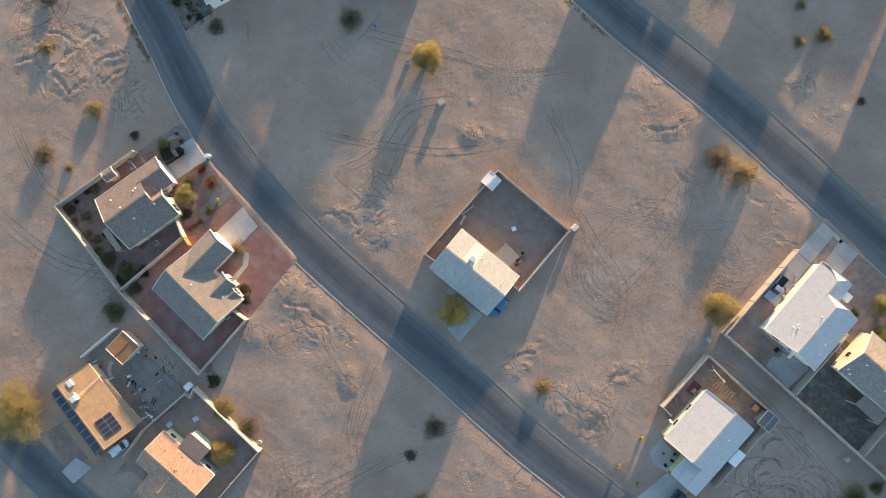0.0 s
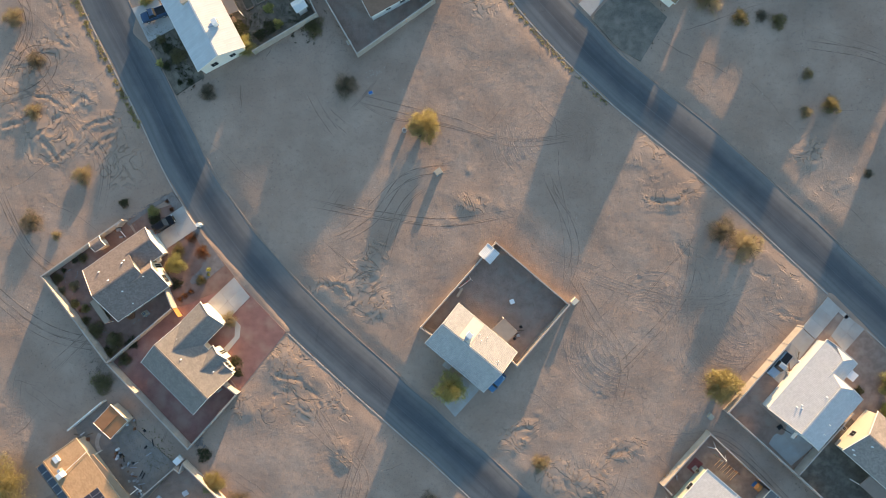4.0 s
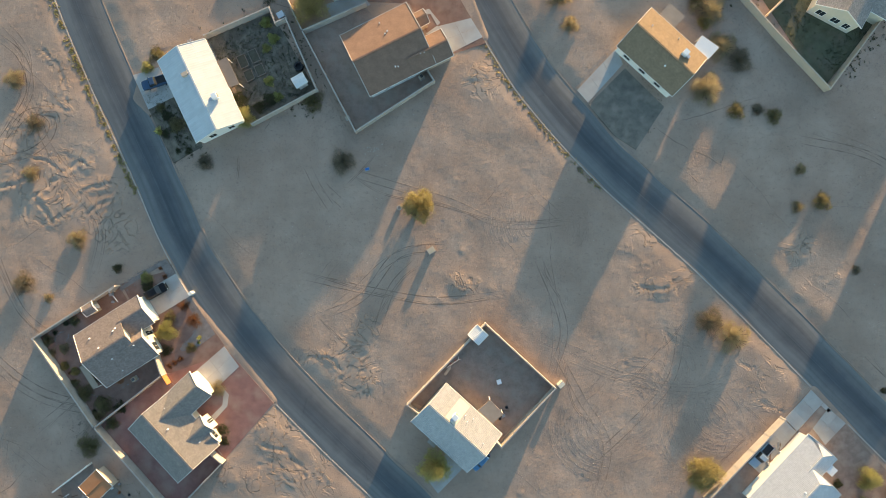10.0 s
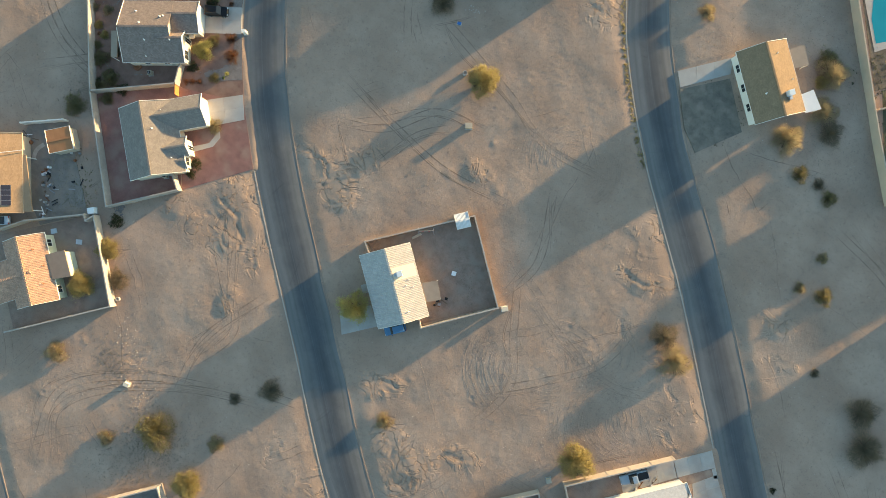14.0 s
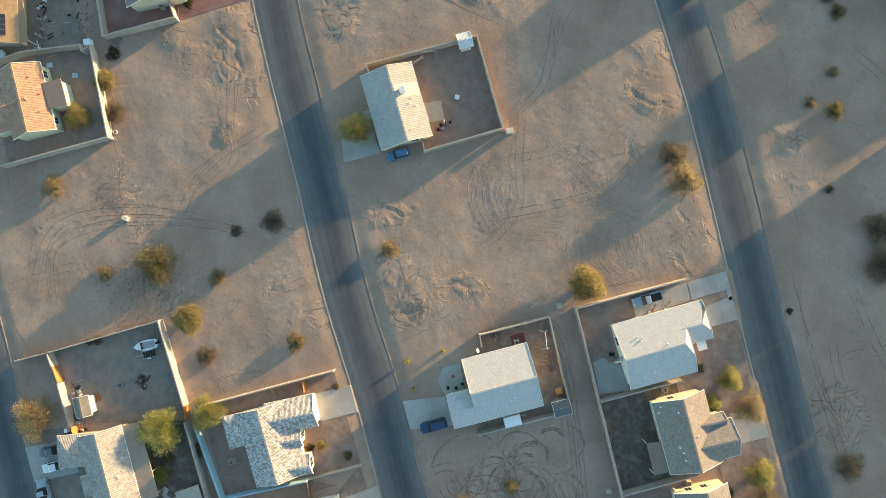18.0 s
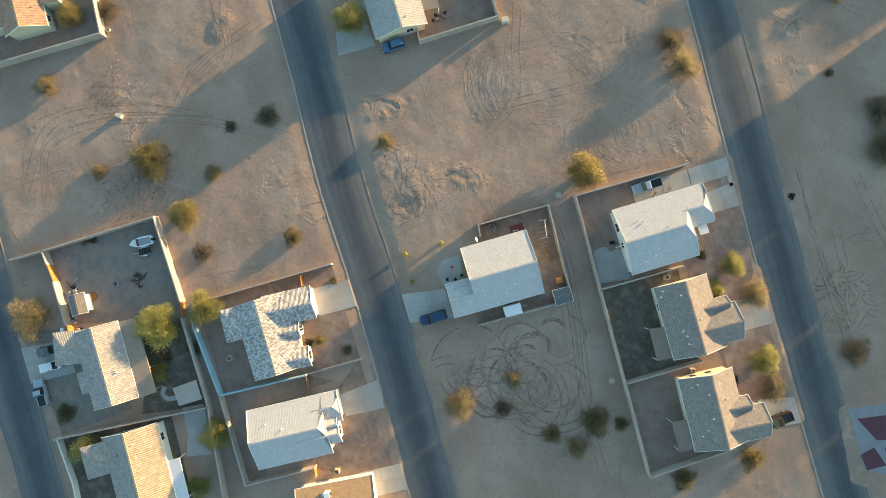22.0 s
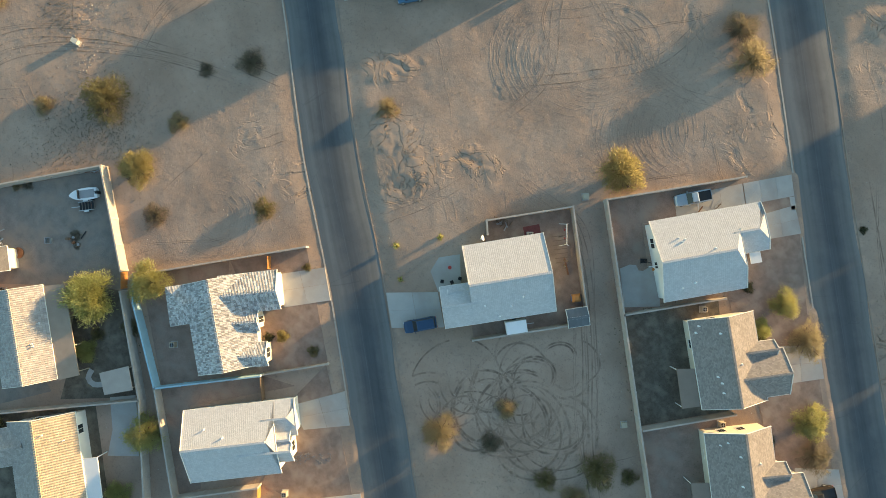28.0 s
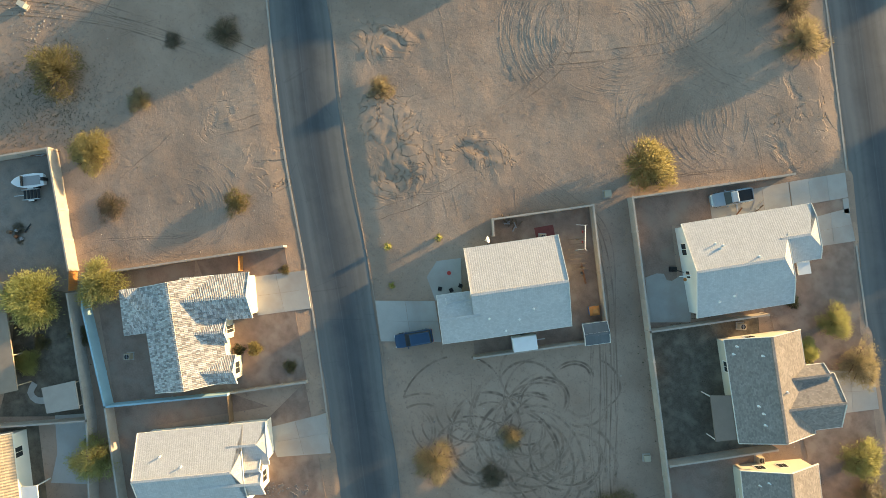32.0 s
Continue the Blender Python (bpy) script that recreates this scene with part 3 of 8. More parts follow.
def gable(house, a, b, hl, hr, ez, rz, roof, wall, trim=TRIM, course=0.4, hip=(0, 0), over=0.45, walls=True, roof_right=None, bare=(), clip=(0, 0)):
    """A roofed block along the ridge a-b: half widths to the left and right of it, eaves at ez, ridge at rz. hip: ends that slope too; clip: (depth, share of the slope) of a small hip that cuts off the peak at b."""
    a, b = Vector((*a, 0)), Vector((*b, 0))
    d = (b - a).normalized()
    n = Vector((-d.y, d.x, 0))
    length = (b - a).length
    up = Vector((0, 0, 1))
    ha, hb = hip
    ia, ib = (ha * (hl + hr) / 2, hb * (hl + hr) / 2)
    wing = house in ROOFED
    ROOFED.add(house)
    cut, share = clip
    low = rz - (rz - ez) * share
    if cut:
        run = math.hypot(cut, rz - low)
        slope(house, "roof_hip", b - n * hr * share + up * low, n, -d * cut + up * (rz - low), (hl + hr) * share, run, roof, course, hr * share / run, hl * share / run)
        box_along(house, "fascia", b - n * hr * share + up * (low - 0.1), b + n * hl * share + up * (low - 0.1), 0.07, 0.2, trim)
    for sgn, hw, o, x, i0, i1, mat in ((1, hl, b, -d, ib, ia, roof), (-1, hr, a, d, ia, ib, roof_right or roof)):
        run = math.hypot(hw, rz - ez)
        if cut:
            k = cut / (run * share)
            slope(house, "roof_slope", o + n * sgn * hw + up * ez, x, -n * sgn * hw + up * (rz - ez), length, run, mat, course, k if sgn > 0 else 0.0, 0.0 if sgn > 0 else k, kink=run * (1 - share))
            continue
        # the eave runs the block's whole length; hips draw the ridge in
        slope(house, "roof_slope", o + n * sgn * hw + up * ez, x, -n * sgn * hw + up * (rz - ez), length, run, mat, course, i0 / run, i1 / run)
    for on, o, x, inward in ((ha, a + n * hl, -n, d), (hb, b - n * hr, n, -d)):
        if on:
            w = hl + hr
            run = math.hypot(w / 2, rz - ez)
            slope(house, "roof_hip", o + up * ez, x, inward * (w / 2) + up * (rz - ez), w, run, roof, course, w / 2 / run, w / 2 / run)
    ra, rb = a + d * ia, b - d * (ib + cut)
    box_along(house, "ridge_cap", ra + up * (rz + 0.0), rb + up * (rz + 0.0), 0.34, 0.09, roof)
    if walls:
        p = (rz - ez) / max(hl, hr)
        wl, wr, inset = hl - over, hr - over, 0.4
        top = ez + p * over - 0.16
        s, e = a + d * inset, b - d * inset
        peak = rz - 0.16 if not (ha or hb) else top
        v = []
        for q, tip in ((s, peak), (e, max(top, low - 0.16) if cut else peak)):
            v += [q + n * wl, q - n * wr, q - n * wr + up * top, q + up * tip, q + n * wl + up * top]
        f = [(4, 3, 2, 1, 0), (5, 6, 7, 8, 9), (0, 1, 6, 5), (1, 2, 7, 6), (2, 3, 8, 7), (3, 4, 9, 8), (4, 0, 5, 9)]
        c = WORLD_AT[house].translation
        mesh_ob("wall", [q - c for q in v], f, wall, house, WORLD_AT[house].copy())
        for end, (on, q) in enumerate(((ha, a), (hb, b))):
            if not on and not (wing and end == 0):
                for sgn, hw in ((1, hl), (-1, hr)):
                    if (end, sgn) in bare:
                        continue
                    side = share if cut and end else 0.0
                    box_along(house, "fascia", q + n * sgn * hw + up * (ez - 0.1), q + n * sgn * hw * side + up * (rz - (rz - ez) * side - 0.1), 0.07, 0.2, trim)
        for sgn, hw in ((1, hl), (-1, hr)):
            box_along(house, "eave_board", a + n * sgn * (hw + 0.03) + up * (ez - 0.16), b + n * sgn * (hw + 0.03) + up * (ez - 0.16), 0.05, 0.17, trim)


def box_along(parent, name, p, q, w, h, mat, label=""):
    """A bar from p to q (points on its lower middle line)."""
    p, q = Vector(p), Vector(q)
    x = (q - p).normalized()
    y = Vector((-x.y, x.x, 0)).normalized()
    z = x.cross(y)
    m = Matrix((x, y, z)).transposed().to_4x4()
    m.translation = p
    n = (q - p).length
    v = [(0, -w / 2, 0), (n, -w / 2, 0), (n, w / 2, 0), (0, w / 2, 0), (0, -w / 2, h), (n, -w / 2, h), (n, w / 2, h), (0, w / 2, h)]
    return mesh_ob(name, v, BOX_F, mat, parent, m, label)


def end_wall(a, b, inset=0.4):
    """The middle of the wall at the end b of a block and the yaw that its outside faces."""
    d = Vector((b[0] - a[0], b[1] - a[1])).normalized()
    return (b[0] - d.x * inset, b[1] - d.y * inset), math.degrees(math.atan2(d.y, d.x))


def window(house, x, y, yaw, w, h, z, trim=TRIM):
    """A window on a wall whose outside faces yaw: casing, two panes and a sill."""
    win = box("window", x, y, z, 0.08, w + 0.16, h + 0.16, yaw, trim, house)
    c, s = math.cos(radians(yaw)), math.sin(radians(yaw))
    for k in (-1, 1):
        o = k * w / 4
        box("pane", x + c * 0.03 - s * o, y + s * 0.03 + c * o, z + 0.08, 0.05, w / 2 - 0.06, h, yaw, GLASS, win)
    box("sill", x + c * 0.06, y + s * 0.06, z - 0.06, 0.14, w + 0.24, 0.06, yaw, trim, win)


def garage_door(house, a, b, w=4.8, h=2.15, mat=TRIM, shift=0.0):
    (x, y), yaw = end_wall(a, b, 0.38)
    c, s = math.cos(radians(yaw)), math.sin(radians(yaw))
    x, y = x - s * shift, y + c * shift
    door = box("garage_door", x, y, 0.02, 0.06, w + 0.2, h + 0.1, yaw, mat, house)
    for i in range(4):
        box("door_panel", x + c * 0.04, y + s * 0.04, 0.05 + i * h / 4, 0.05, w, h / 4 - 0.04, yaw, mat, door)


def canopy(house, pts, z, mat, posts=(), label="", drop=0.14, name="patio_roof", post=TRIM):
    """A flat patio roof on posts."""
    slab(name, pts, z, z + drop, mat, house, label)
    for i in posts:
        c = lerp(pts[i], (sum(p[0] for p in pts) / len(pts), sum(p[1] for p in pts) / len(pts)), 0.06)
        box("post", c[0], c[1], 0.0, 0.14, 0.14, z, 0, post, house)


def roof_spot(a, b, hw, ez, rz, along, off):
    """A point on a roof: metres along the ridge from a, metres off it (to the left positive)."""
    d = Vector((b[0] - a[0], b[1] - a[1])).normalized()
    z = rz - (rz - ez) * abs(off) / hw
    return a[0] + d.x * along - d.y * off, a[1] + d.y * along + d.x * off, z


def vents(house, a, b, hw, ez, rz, spots, mat=WHITE_METAL):
    for along, off in spots:
        x, y, z = roof_spot(a, b, hw, ez, rz, along, off)
        tube("roof_vent", (x, y, z - 0.1), (x, y, z + 0.35), 0.09, 0.09, mat, house)
        tube("flashing", (x, y, z - 0.06), (x, y, z + 0.06), 0.22, 0.12, mat, house)


def cooler(house, x, y, z, yaw, mat=WHITE_METAL):
    """A rooftop evaporative cooler: cabinet with louvred sides, lid and duct."""
    body = box("cooler", x, y, z - 0.3, 1.05, 1.05, 1.15, yaw, mat, house, bevel=0.03)
    box("lid", x, y, z + 0.85, 1.12, 1.12, 0.07, yaw, mat, body, taper=0.04)
    c, s = math.cos(radians(yaw)), math.sin(radians(yaw))
    box("grille", x + c * 0.52, y + s * 0.52, z - 0.05, 0.06, 0.8, 0.7, yaw, GLASS, body)
    box("duct", x - c * 0.85, y - s * 0.85, z - 0.5, 0.75, 0.6, 0.75, yaw, METAL, body)


def block_wall(name_label, pts, h=1.8, mat=BLOCK, pilaster=4.2, thick=0.2, group="block walls", cap=True):
    """A garden wall along the corners pts: panels between pilasters, each with a cap."""
    w = thing("garden_wall", pts[0][0], pts[0][1], 0, name_label, "wall", group)
    for p, q in zip(pts, pts[1:]):
        L = math.hypot(q[0] - p[0], q[1] - p[1])
        yaw = math.degrees(math.atan2(q[1] - p[1], q[0] - p[0]))
        n = max(1, round(L / pilaster))
        for i in range(n):
            c = lerp(p, q, (i + 0.5) / n)
            pan = box("panel", c[0], c[1], -0.15, L / n - 0.3, thick, h + 0.15, yaw, mat, w)
            if cap:
                box("cap", c[0], c[1], h, L / n - 0.3, thick + 0.03, 0.06, yaw, mat, pan)
            o = lerp(p, q, i / n)
            pil = box("pilaster", o[0], o[1], -0.15, 0.31, 0.31, h + 0.2, yaw, mat, w)
    box("pilaster", pts[-1][0], pts[-1][1], -0.15, 0.31, 0.31, h + 0.2, yaw, mat, w)
    return w


def gate(p, q, h, mat, label):
    """A yard gate of upright boards on rails between two points."""
    g = thing("yard_gate", p[0], p[1], 0, label, "gate", "yard gates")
    L = math.hypot(q[0] - p[0], q[1] - p[1])
    yaw = math.degrees(math.atan2(q[1] - p[1], q[0] - p[0]))
    c = lerp(p, q, 0.5)
    for z in (0.25, h - 0.3):
        box("rail", c[0], c[1], z, L, 0.05, 0.1, yaw, WOOD, g)
    n = max(3, int(L / 0.22))
    for i in range(n):
        c = lerp(p, q, (i + 0.5) / n)
        box("board", c[0], c[1], 0.08, L / n - 0.02, 0.09, h - 0.1, yaw, mat, g)


def driveway(pts, label, joints=(2, 3), z=0.06):
    """A concrete drive of poured panels. pts: its four corners; joints: panels along the first and the second side."""
    d = thing("driveway", sum(p[0] for p in pts) / 4, sum(p[1] for p in pts) / 4, 0, label, "driveway", "driveways", "structure")
    nu, nv = joints
    for i in range(nu):
        for j in range(nv):
            def at(u, v):
                return lerp(lerp(pts[0], pts[1], u), lerp(pts[3], pts[2], u), v)
            e, g = 0.004 / nu, 0.004 / nv
            q = [at(i / nu + e, j / nv + g), at((i + 1) / nu - e, j / nv + g), at((i + 1) / nu - e, (j + 1) / nv - g), at(i / nu + e, (j + 1) / nv - g)]
            slab("concrete_panel", q, -0.55, z, CONCRETE, d)


def bed(name, pts, mat, label, z=0.03, category="yard", kind="structure"):
    return tagged(slab(name, pts, -0.55, z, mat), label, category, "", kind)


# ---- ground ----
LATTICE = np.random.RandomState(7).rand(256, 256)


def value_noise(x, y):
    xi, yi = np.floor(x).astype(int), np.floor(y).astype(int)
    fx, fy = x - xi, y - yi
    fx, fy = fx * fx * (3 - 2 * fx), fy * fy * (3 - 2 * fy)
    g = lambda i, j: LATTICE[(xi + i) % 256, (yi + j) % 256]
    return (g(0, 0) * (1 - fx) + g(1, 0) * fx) * (1 - fy) + (g(0, 1) * (1 - fx) + g(1, 1) * fx) * fy


def fbm(x, y, octaves=4):
    s, a, t = 0, 1.0, 0
    for k in range(octaves):
        s, t = s + a * value_noise(x * 2**k + 17 * k, y * 2**k + 31 * k), t + a
        a *= 0.5
    return s / t


def inside(px, py, poly):
    hit = np.zeros(px.shape, bool)
    for (x0, y0), (x1, y1) in zip(poly, poly[1:] + poly[:1]):
        if y0 != y1:
            hit ^= ((y0 > py) != (y1 > py)) & (px < (x1 - x0) * (py - y0) / (y1 - y0) + x0)
    return hit


ROAD_WEST = spline([(-92.6, 123.8), (-84.6, 102.8), (-77.0, 82.2), (-68.6, 63.6), (-58.6, 43.9), (-50.5, 27.7), (-39.7, 12.6), (-28.1, 0.2), (-13.4, -13.1), (0.2, -25.0), (16.8, -40.0), (34.8, -54.3), (55.8, -72.4), (78.6, -92.1), (108.6, -117.6), (148.6, -151.6)])
ROAD_EAST = spline([(-22.3, 139.9), (-12.3, 114.9), (-3.3, 97.8), (5.6, 83.8), (14.1, 70.9), (20.4, 62.7), (34.1, 48.9), (54.2, 32.4), (70.6, 17.6), (83.7, 5.4), (106.7, -15.4), (128.8, -34.9), (160.8, -63.1), (200.8, -99.1)])
ROAD_SOUTH = spline([(-128, -8), (-108, -24.5), (-90, -41.5), (-80.5, -50.8), (-62, -67.5), (-46, -82), (-30.5, -95.3), (-20.3, -104.8), (-0.5, -121.3), (30, -147), (60, -172)])
HALF = 4.2
YARDS = {
    "center": [(10.3, 16.4), (24.6, 3.9), (14.4, -8.0), (-4.4, -0.7)],
    "center_drive": [(-4.4, -0.7), (9, -12.5), (4, -18), (-9, -6)],
    "a": [(-48.4, 70.8), (-35.7, 76.9), (-25.6, 61.1), (-40, 52.5), (-50, 47.5), (-63, 58), (-60, 67)],
    "b": [(-28.9, 72.5), (-17.5, 53.1), (-2.3, 63.8), (8, 73.5), (0, 92), (-20, 95)],
    "d": [(26.5, 63.8), (36, 76), (44, 80), (54, 71), (44, 60), (38.7, 52.2)],
    "e": [(75.7, 65.5), (86.1, 80.7), (75, 100), (42, 100), (60.6, 82.7)],
    "w": [(-80.3, 8.9), (-64.3, 20.1), (-54.6, 23.4), (-40.6, 8.4), (-31.5, -1.9), (-41.4, -14.4), (-51.1, -25.4), (-67.3, -8.4)],
    "sw1": [(-80, -21), (-68, -15), (-54, -29), (-65, -41), (-72, -48), (-80, -45), (-84, -30)],
    "sw2": [(-52, -28.4), (-38.8, -41.2), (-53.1, -57.9), (-68, -45), (-71, -48), (-62.9, -37.3)],
    "s3": [(-24.4, -82.8), (-9.9, -65.3), (5.8, -78.6), (19.5, -89.8), (-1.8, -111.4), (-20, -100), (-28.6, -87.6)],
    "s4": [(-1.8, -111.4), (19.5, -89.8), (40, -110), (20, -130)],
    "s1": [(5.6, -75.2), (23.9, -54), (38.7, -66.2), (20.1, -86.8)],
    "s2": [(20.1, -86.8), (38.7, -66.2), (48, -71.5), (56.5, -79), (64, -90), (48, -110), (33.8, -98.2)],
    "re1": [(43.5, -32), (52.6, -21.5), (66.3, -34.1), (54.1, -48.1), (45, -55.5), (38.5, -51), (41, -41)],
    "re2": [(56, -17.2), (70.5, -0.5), (77, 6), (84, -1), (81, -17), (69.8, -29.8)],
    "re34": [(69.8, -29.3), (80.4, -17.2), (93, -9), (116, -29), (106.9, -40.8), (96.8, -54.1)],
    "plum": [(120.5, -23.5), (134, -10), (150, -25), (130, -34)],
}
X0, X1, Y0, Y1, STEP = -104.0, 142.0, -132.0, 108.0, 0.28
gx, gy = np.meshgrid(np.arange(X0, X1, STEP), np.arange(Y0, Y1, STEP), indexing="ij")


def far_from(line, px, py, every=2):
    best = np.full(px.shape, 1e9)
    for q in line[::every]:
        np.minimum(best, (px - q[0]) ** 2 + (py - q[1]) ** 2, out=best)
    return np.sqrt(best)


road_gap = np.minimum(np.minimum(far_from(ROAD_WEST, gx, gy), far_from(ROAD_EAST, gx, gy)), far_from(ROAD_SOUTH, gx, gy))
open_land = np.clip((road_gap - HALF - 0.8) / 5.0, 0, 1)
flat = np.zeros(gx.shape)
for poly in YARDS.values():
    flat = np.maximum(flat, inside(gx, gy, poly))
for _ in range(4):
    flat = (flat + np.roll(flat, 1, 0) + np.roll(flat, -1, 0) + np.roll(flat, 1, 1) + np.roll(flat, -1, 1)) / 5
open_land *= 1 - np.clip(flat * 2.4, 0, 1)
red, green, blue = (np.zeros(gx.shape) for _ in range(3))
rise = 0.36 * (fbm(gx / 15, gy / 15, 3) - 0.5) + 0.11 * (fbm(gx / 3.4, gy / 3.4, 3) - 0.5)
lumps = fbm(gx / 1.3 + 40, gy / 1.3, 3)
rise += 0.05 * np.clip(lumps - 0.5, 0, 1)


def arc(cx, cy, r, a0, a1, squash=1.0, turn=0.0):
    t = np.radians(np.arange(a0, a1, max(1.0, 14 / r)))
    x, y = r * np.cos(t), r * squash * np.sin(t)
    c, s = math.cos(turn), math.sin(turn)
    return np.stack([cx + x * c - y * s, cy + x * s + y * c], 1)


rng = random.Random(5)
CHANNELS, GULLIES = [], []
TRACKS = []


def wander(x, y, heading, length, step=0.3, wild=0.32):
    """A line that keeps roughly to its heading while it winds."""
    a, pts = heading, [(x, y)]
    for i in range(max(3, int(length / step))):
        a += rng.gauss(0, wild) - 0.25 * (a - heading)
        pts.append((pts[-1][0] + math.cos(a) * step, pts[-1][1] + math.sin(a) * step))
    return np.array(pts)


def wash(x, y, heading, length, deep=0.03):
    """A rain gully like a fern: a winding stem with short leaning side cuts, on a low rise that it returns."""
    global blue
    main = wander(x, y, heading, length, 0.25, 0.2)
    CHANNELS.append((main, 0.085, deep))
    if length > 3:
        GULLIES.append((main, 0.34, 1.3 * deep))
    side = 1
    for i in range(3, len(main) - 1):
        if rng.random() < 0.42:
            side = -side
            b = heading + side * rng.uniform(0.5, 1.0)
            reach = rng.uniform(0.35, 1.0) * min(1.5, 0.3 + 0.18 * (len(main) - i))
            twig = wander(*main[i], b, max(0.5, reach), 0.16, 0.16)
            CHANNELS.append((twig, 0.05, deep * rng.uniform(0.5, 0.9)))
            if rng.random() < 0.3 and len(twig) > 4:
                CHANNELS.append((wander(*twig[len(twig) // 2], b - side * 0.6, rng.uniform(0.4, 0.8), 0.15, 0.16), 0.04, deep * 0.5))
    mid = main[len(main) // 2]
    spot = np.exp(-(((gx - mid[0]) ** 2 + (gy - mid[1]) ** 2) / (length * 0.7) ** 2))
    blue += 0.9 * spot
    return spot


for x, y, r, n in ((-17, 11, 5, 3), (-14, 3, 5, 3), (-31, -10, 5, 4), (-26, -19, 5, 3), (14, -24, 3, 2), (22, -36, 5, 2), (31, -36, 4, 2), (14, -41.5, 4, 3), (17, -47, 4, 3), (44, 36, 4.5, 3), (66, 21, 4, 2), (70, 14, 4, 2), (73, 33, 4, 3), (113, -5, 7, 4), (122, 4, 6, 3), (-80, 44, 6, 5), (-71, 36, 6, 4), (-84, 36, 5, 3), (-78, 54, 5, 3), (8, 64.5, 4, 2), (7, 22, 3, 2), (-40, -16, 4, 2), (-20, -26, 4, 2)):
    for k in range((n + 2) // 2):
        rise += 0.06 * wash(x + rng.gauss(0, r * 0.45), y + rng.gauss(0, r * 0.45), x * 0.37 + rng.gauss(0, 0.35), rng.uniform(0.6, 1.1) * r, rng.uniform(0.018, 0.034))
# wider gullies that wind across the silt
for pts, half in (
    ([(-82.3, 37.2), (-79.3, 40), (-76.7, 42.3), (-74, 44.7), (-72.1, 44)], 0.45), ([(-82.3, 36.8), (-80.3, 34.9), (-78.7, 32.3)], 0.4), ([(-77.6, 33.1), (-74.9, 35), (-73.8, 37.8), (-71.6, 39.4), (-67, 40.6)], 0.4),
    ([(-83.4, 32.9), (-83.4, 36), (-81.6, 38)], 0.3), ([(-71.8, 34.4), (-69.2, 36.3), (-66.1, 37.6)], 0.35), ([(-89.4, 39), (-86.3, 39.8), (-83.6, 41)], 0.4), ([(-82.6, 45.3), (-80.2, 44.9), (-78.6, 43.4)], 0.3),
    ([(-81.6, 66.9), (-78.4, 63.9), (-76.8, 60), (-76.3, 56.2)], 0.3),
):
    GULLIES.append((spline(pts, 0.3), half, 0.085))
# longer scarps on the middle lots
for pts, half in (
    ([(27.6, -38.9), (30.6, -35.2), (31.6, -30.2), (33.6, -26.7), (38.9, -24.6)], 0.50),
    ([(12.2, -23.8), (14.0, -22.0), (17.2, -21.4)], 0.45),
    ([(-33.7, -10.8), (-29.0, -12.4), (-26.6, -14.6), (-24.7, -17.4)], 0.40),
    ([(-20.9, -13.1), (-22.6, -16.0), (-19.9, -18.9)], 0.35),
    ([(-18.7, 2.8), (-16.4, 6.0), (-14.1, 8.7)], 0.35),
    ([(-26.6, 6.7), (-21.4, 7.4), (-18.7, 4.8)], 0.30),
    ([(41.1, 24.7), (46.3, 24.7), (50.8, 28.5)], 0.40),
):
    GULLIES.append((spline(pts, 0.3), half, 0.075))
# branching cuts where rain leaves the lots for the street
for x, y, heading, length in (
    (62, 10.5, 0.15, 6), (70.4, 7.5, 1.3, 5), (66, 5.5, 0.6, 5), (75, 21.5, 1.1, 6), (79, 26, 0.7, 4), (98.6, 3.2, 1.0, 7), (101, 8.3, 0.1, 6), (104, -3, 0.8, 6), (90, 18, 0.3, 7), (93, 21.5, -0.5, 4),
    (23, -30, -0.7, 6), (29, -34, -0.9, 6), (25.5, -35.5, 0.2, 5), (6, -44, -0.8, 6), (11.5, -48.5, -1.0, 5), (13.5, -45, 0.3, 4), (0, -5.5, 0.9, 4), (38, 29, -0.5, 6), (49, 16, -0.7, 6), (53.5, 12.5, 0.1, 5), (-30.5, -50, 0.7, 5), (-17, 9, -1.1, 6), (-29, -11, -0.9, 6),
):
    for k in range(2):
        stem = wander(x + rng.gauss(0, 1.6), y + rng.gauss(0, 1.6), heading + rng.gauss(0, 0.3), length * rng.uniform(0.6, 1.2), 0.5, 0.22)
        GULLIES.append((stem, rng.uniform(0.2, 0.3), rng.uniform(0.022, 0.045)))
        for i in range(3, len(stem) - 2, rng.choice((4, 6))):
            GULLIES.append((wander(*stem[i], heading + rng.choice((-1, 1)) * rng.uniform(0.5, 1.0), rng.uniform(0.9, 2.2), 0.3, 0.2), rng.uniform(0.13, 0.2), rng.uniform(0.014, 0.03)))
for l, half, deep in GULLIES:
    l = l + np.stack([value_noise(l[:, 1] * 0.9, l[:, 0] * 0.9), value_noise(l[:, 0] * 0.9 + 50, l[:, 1] * 0.9)], 1) * 0.8 - 0.4
    (x0, y0), (x1, y1) = l.min(0) - 2, l.max(0) + 2
    w = (slice(max(0, int((x0 - X0) / STEP)), max(0, int((x1 - X0) / STEP))), slice(max(0, int((y0 - Y0) / STEP)), max(0, int((y1 - Y0) / STEP))))
    if gx[w].size:
        d = far_from(l, gx[w], gy[w], 1) / half
        rise[w] += deep * (0.45 * np.exp(-((d - 1.9) ** 2)) * value_noise(gx[w] * 0.8, gy[w] * 0.8) - np.exp(-(d**2)))
        blue[w] = np.maximum(blue[w], min(0.8, 9 * deep) * np.exp(-((d / 5) ** 2)))
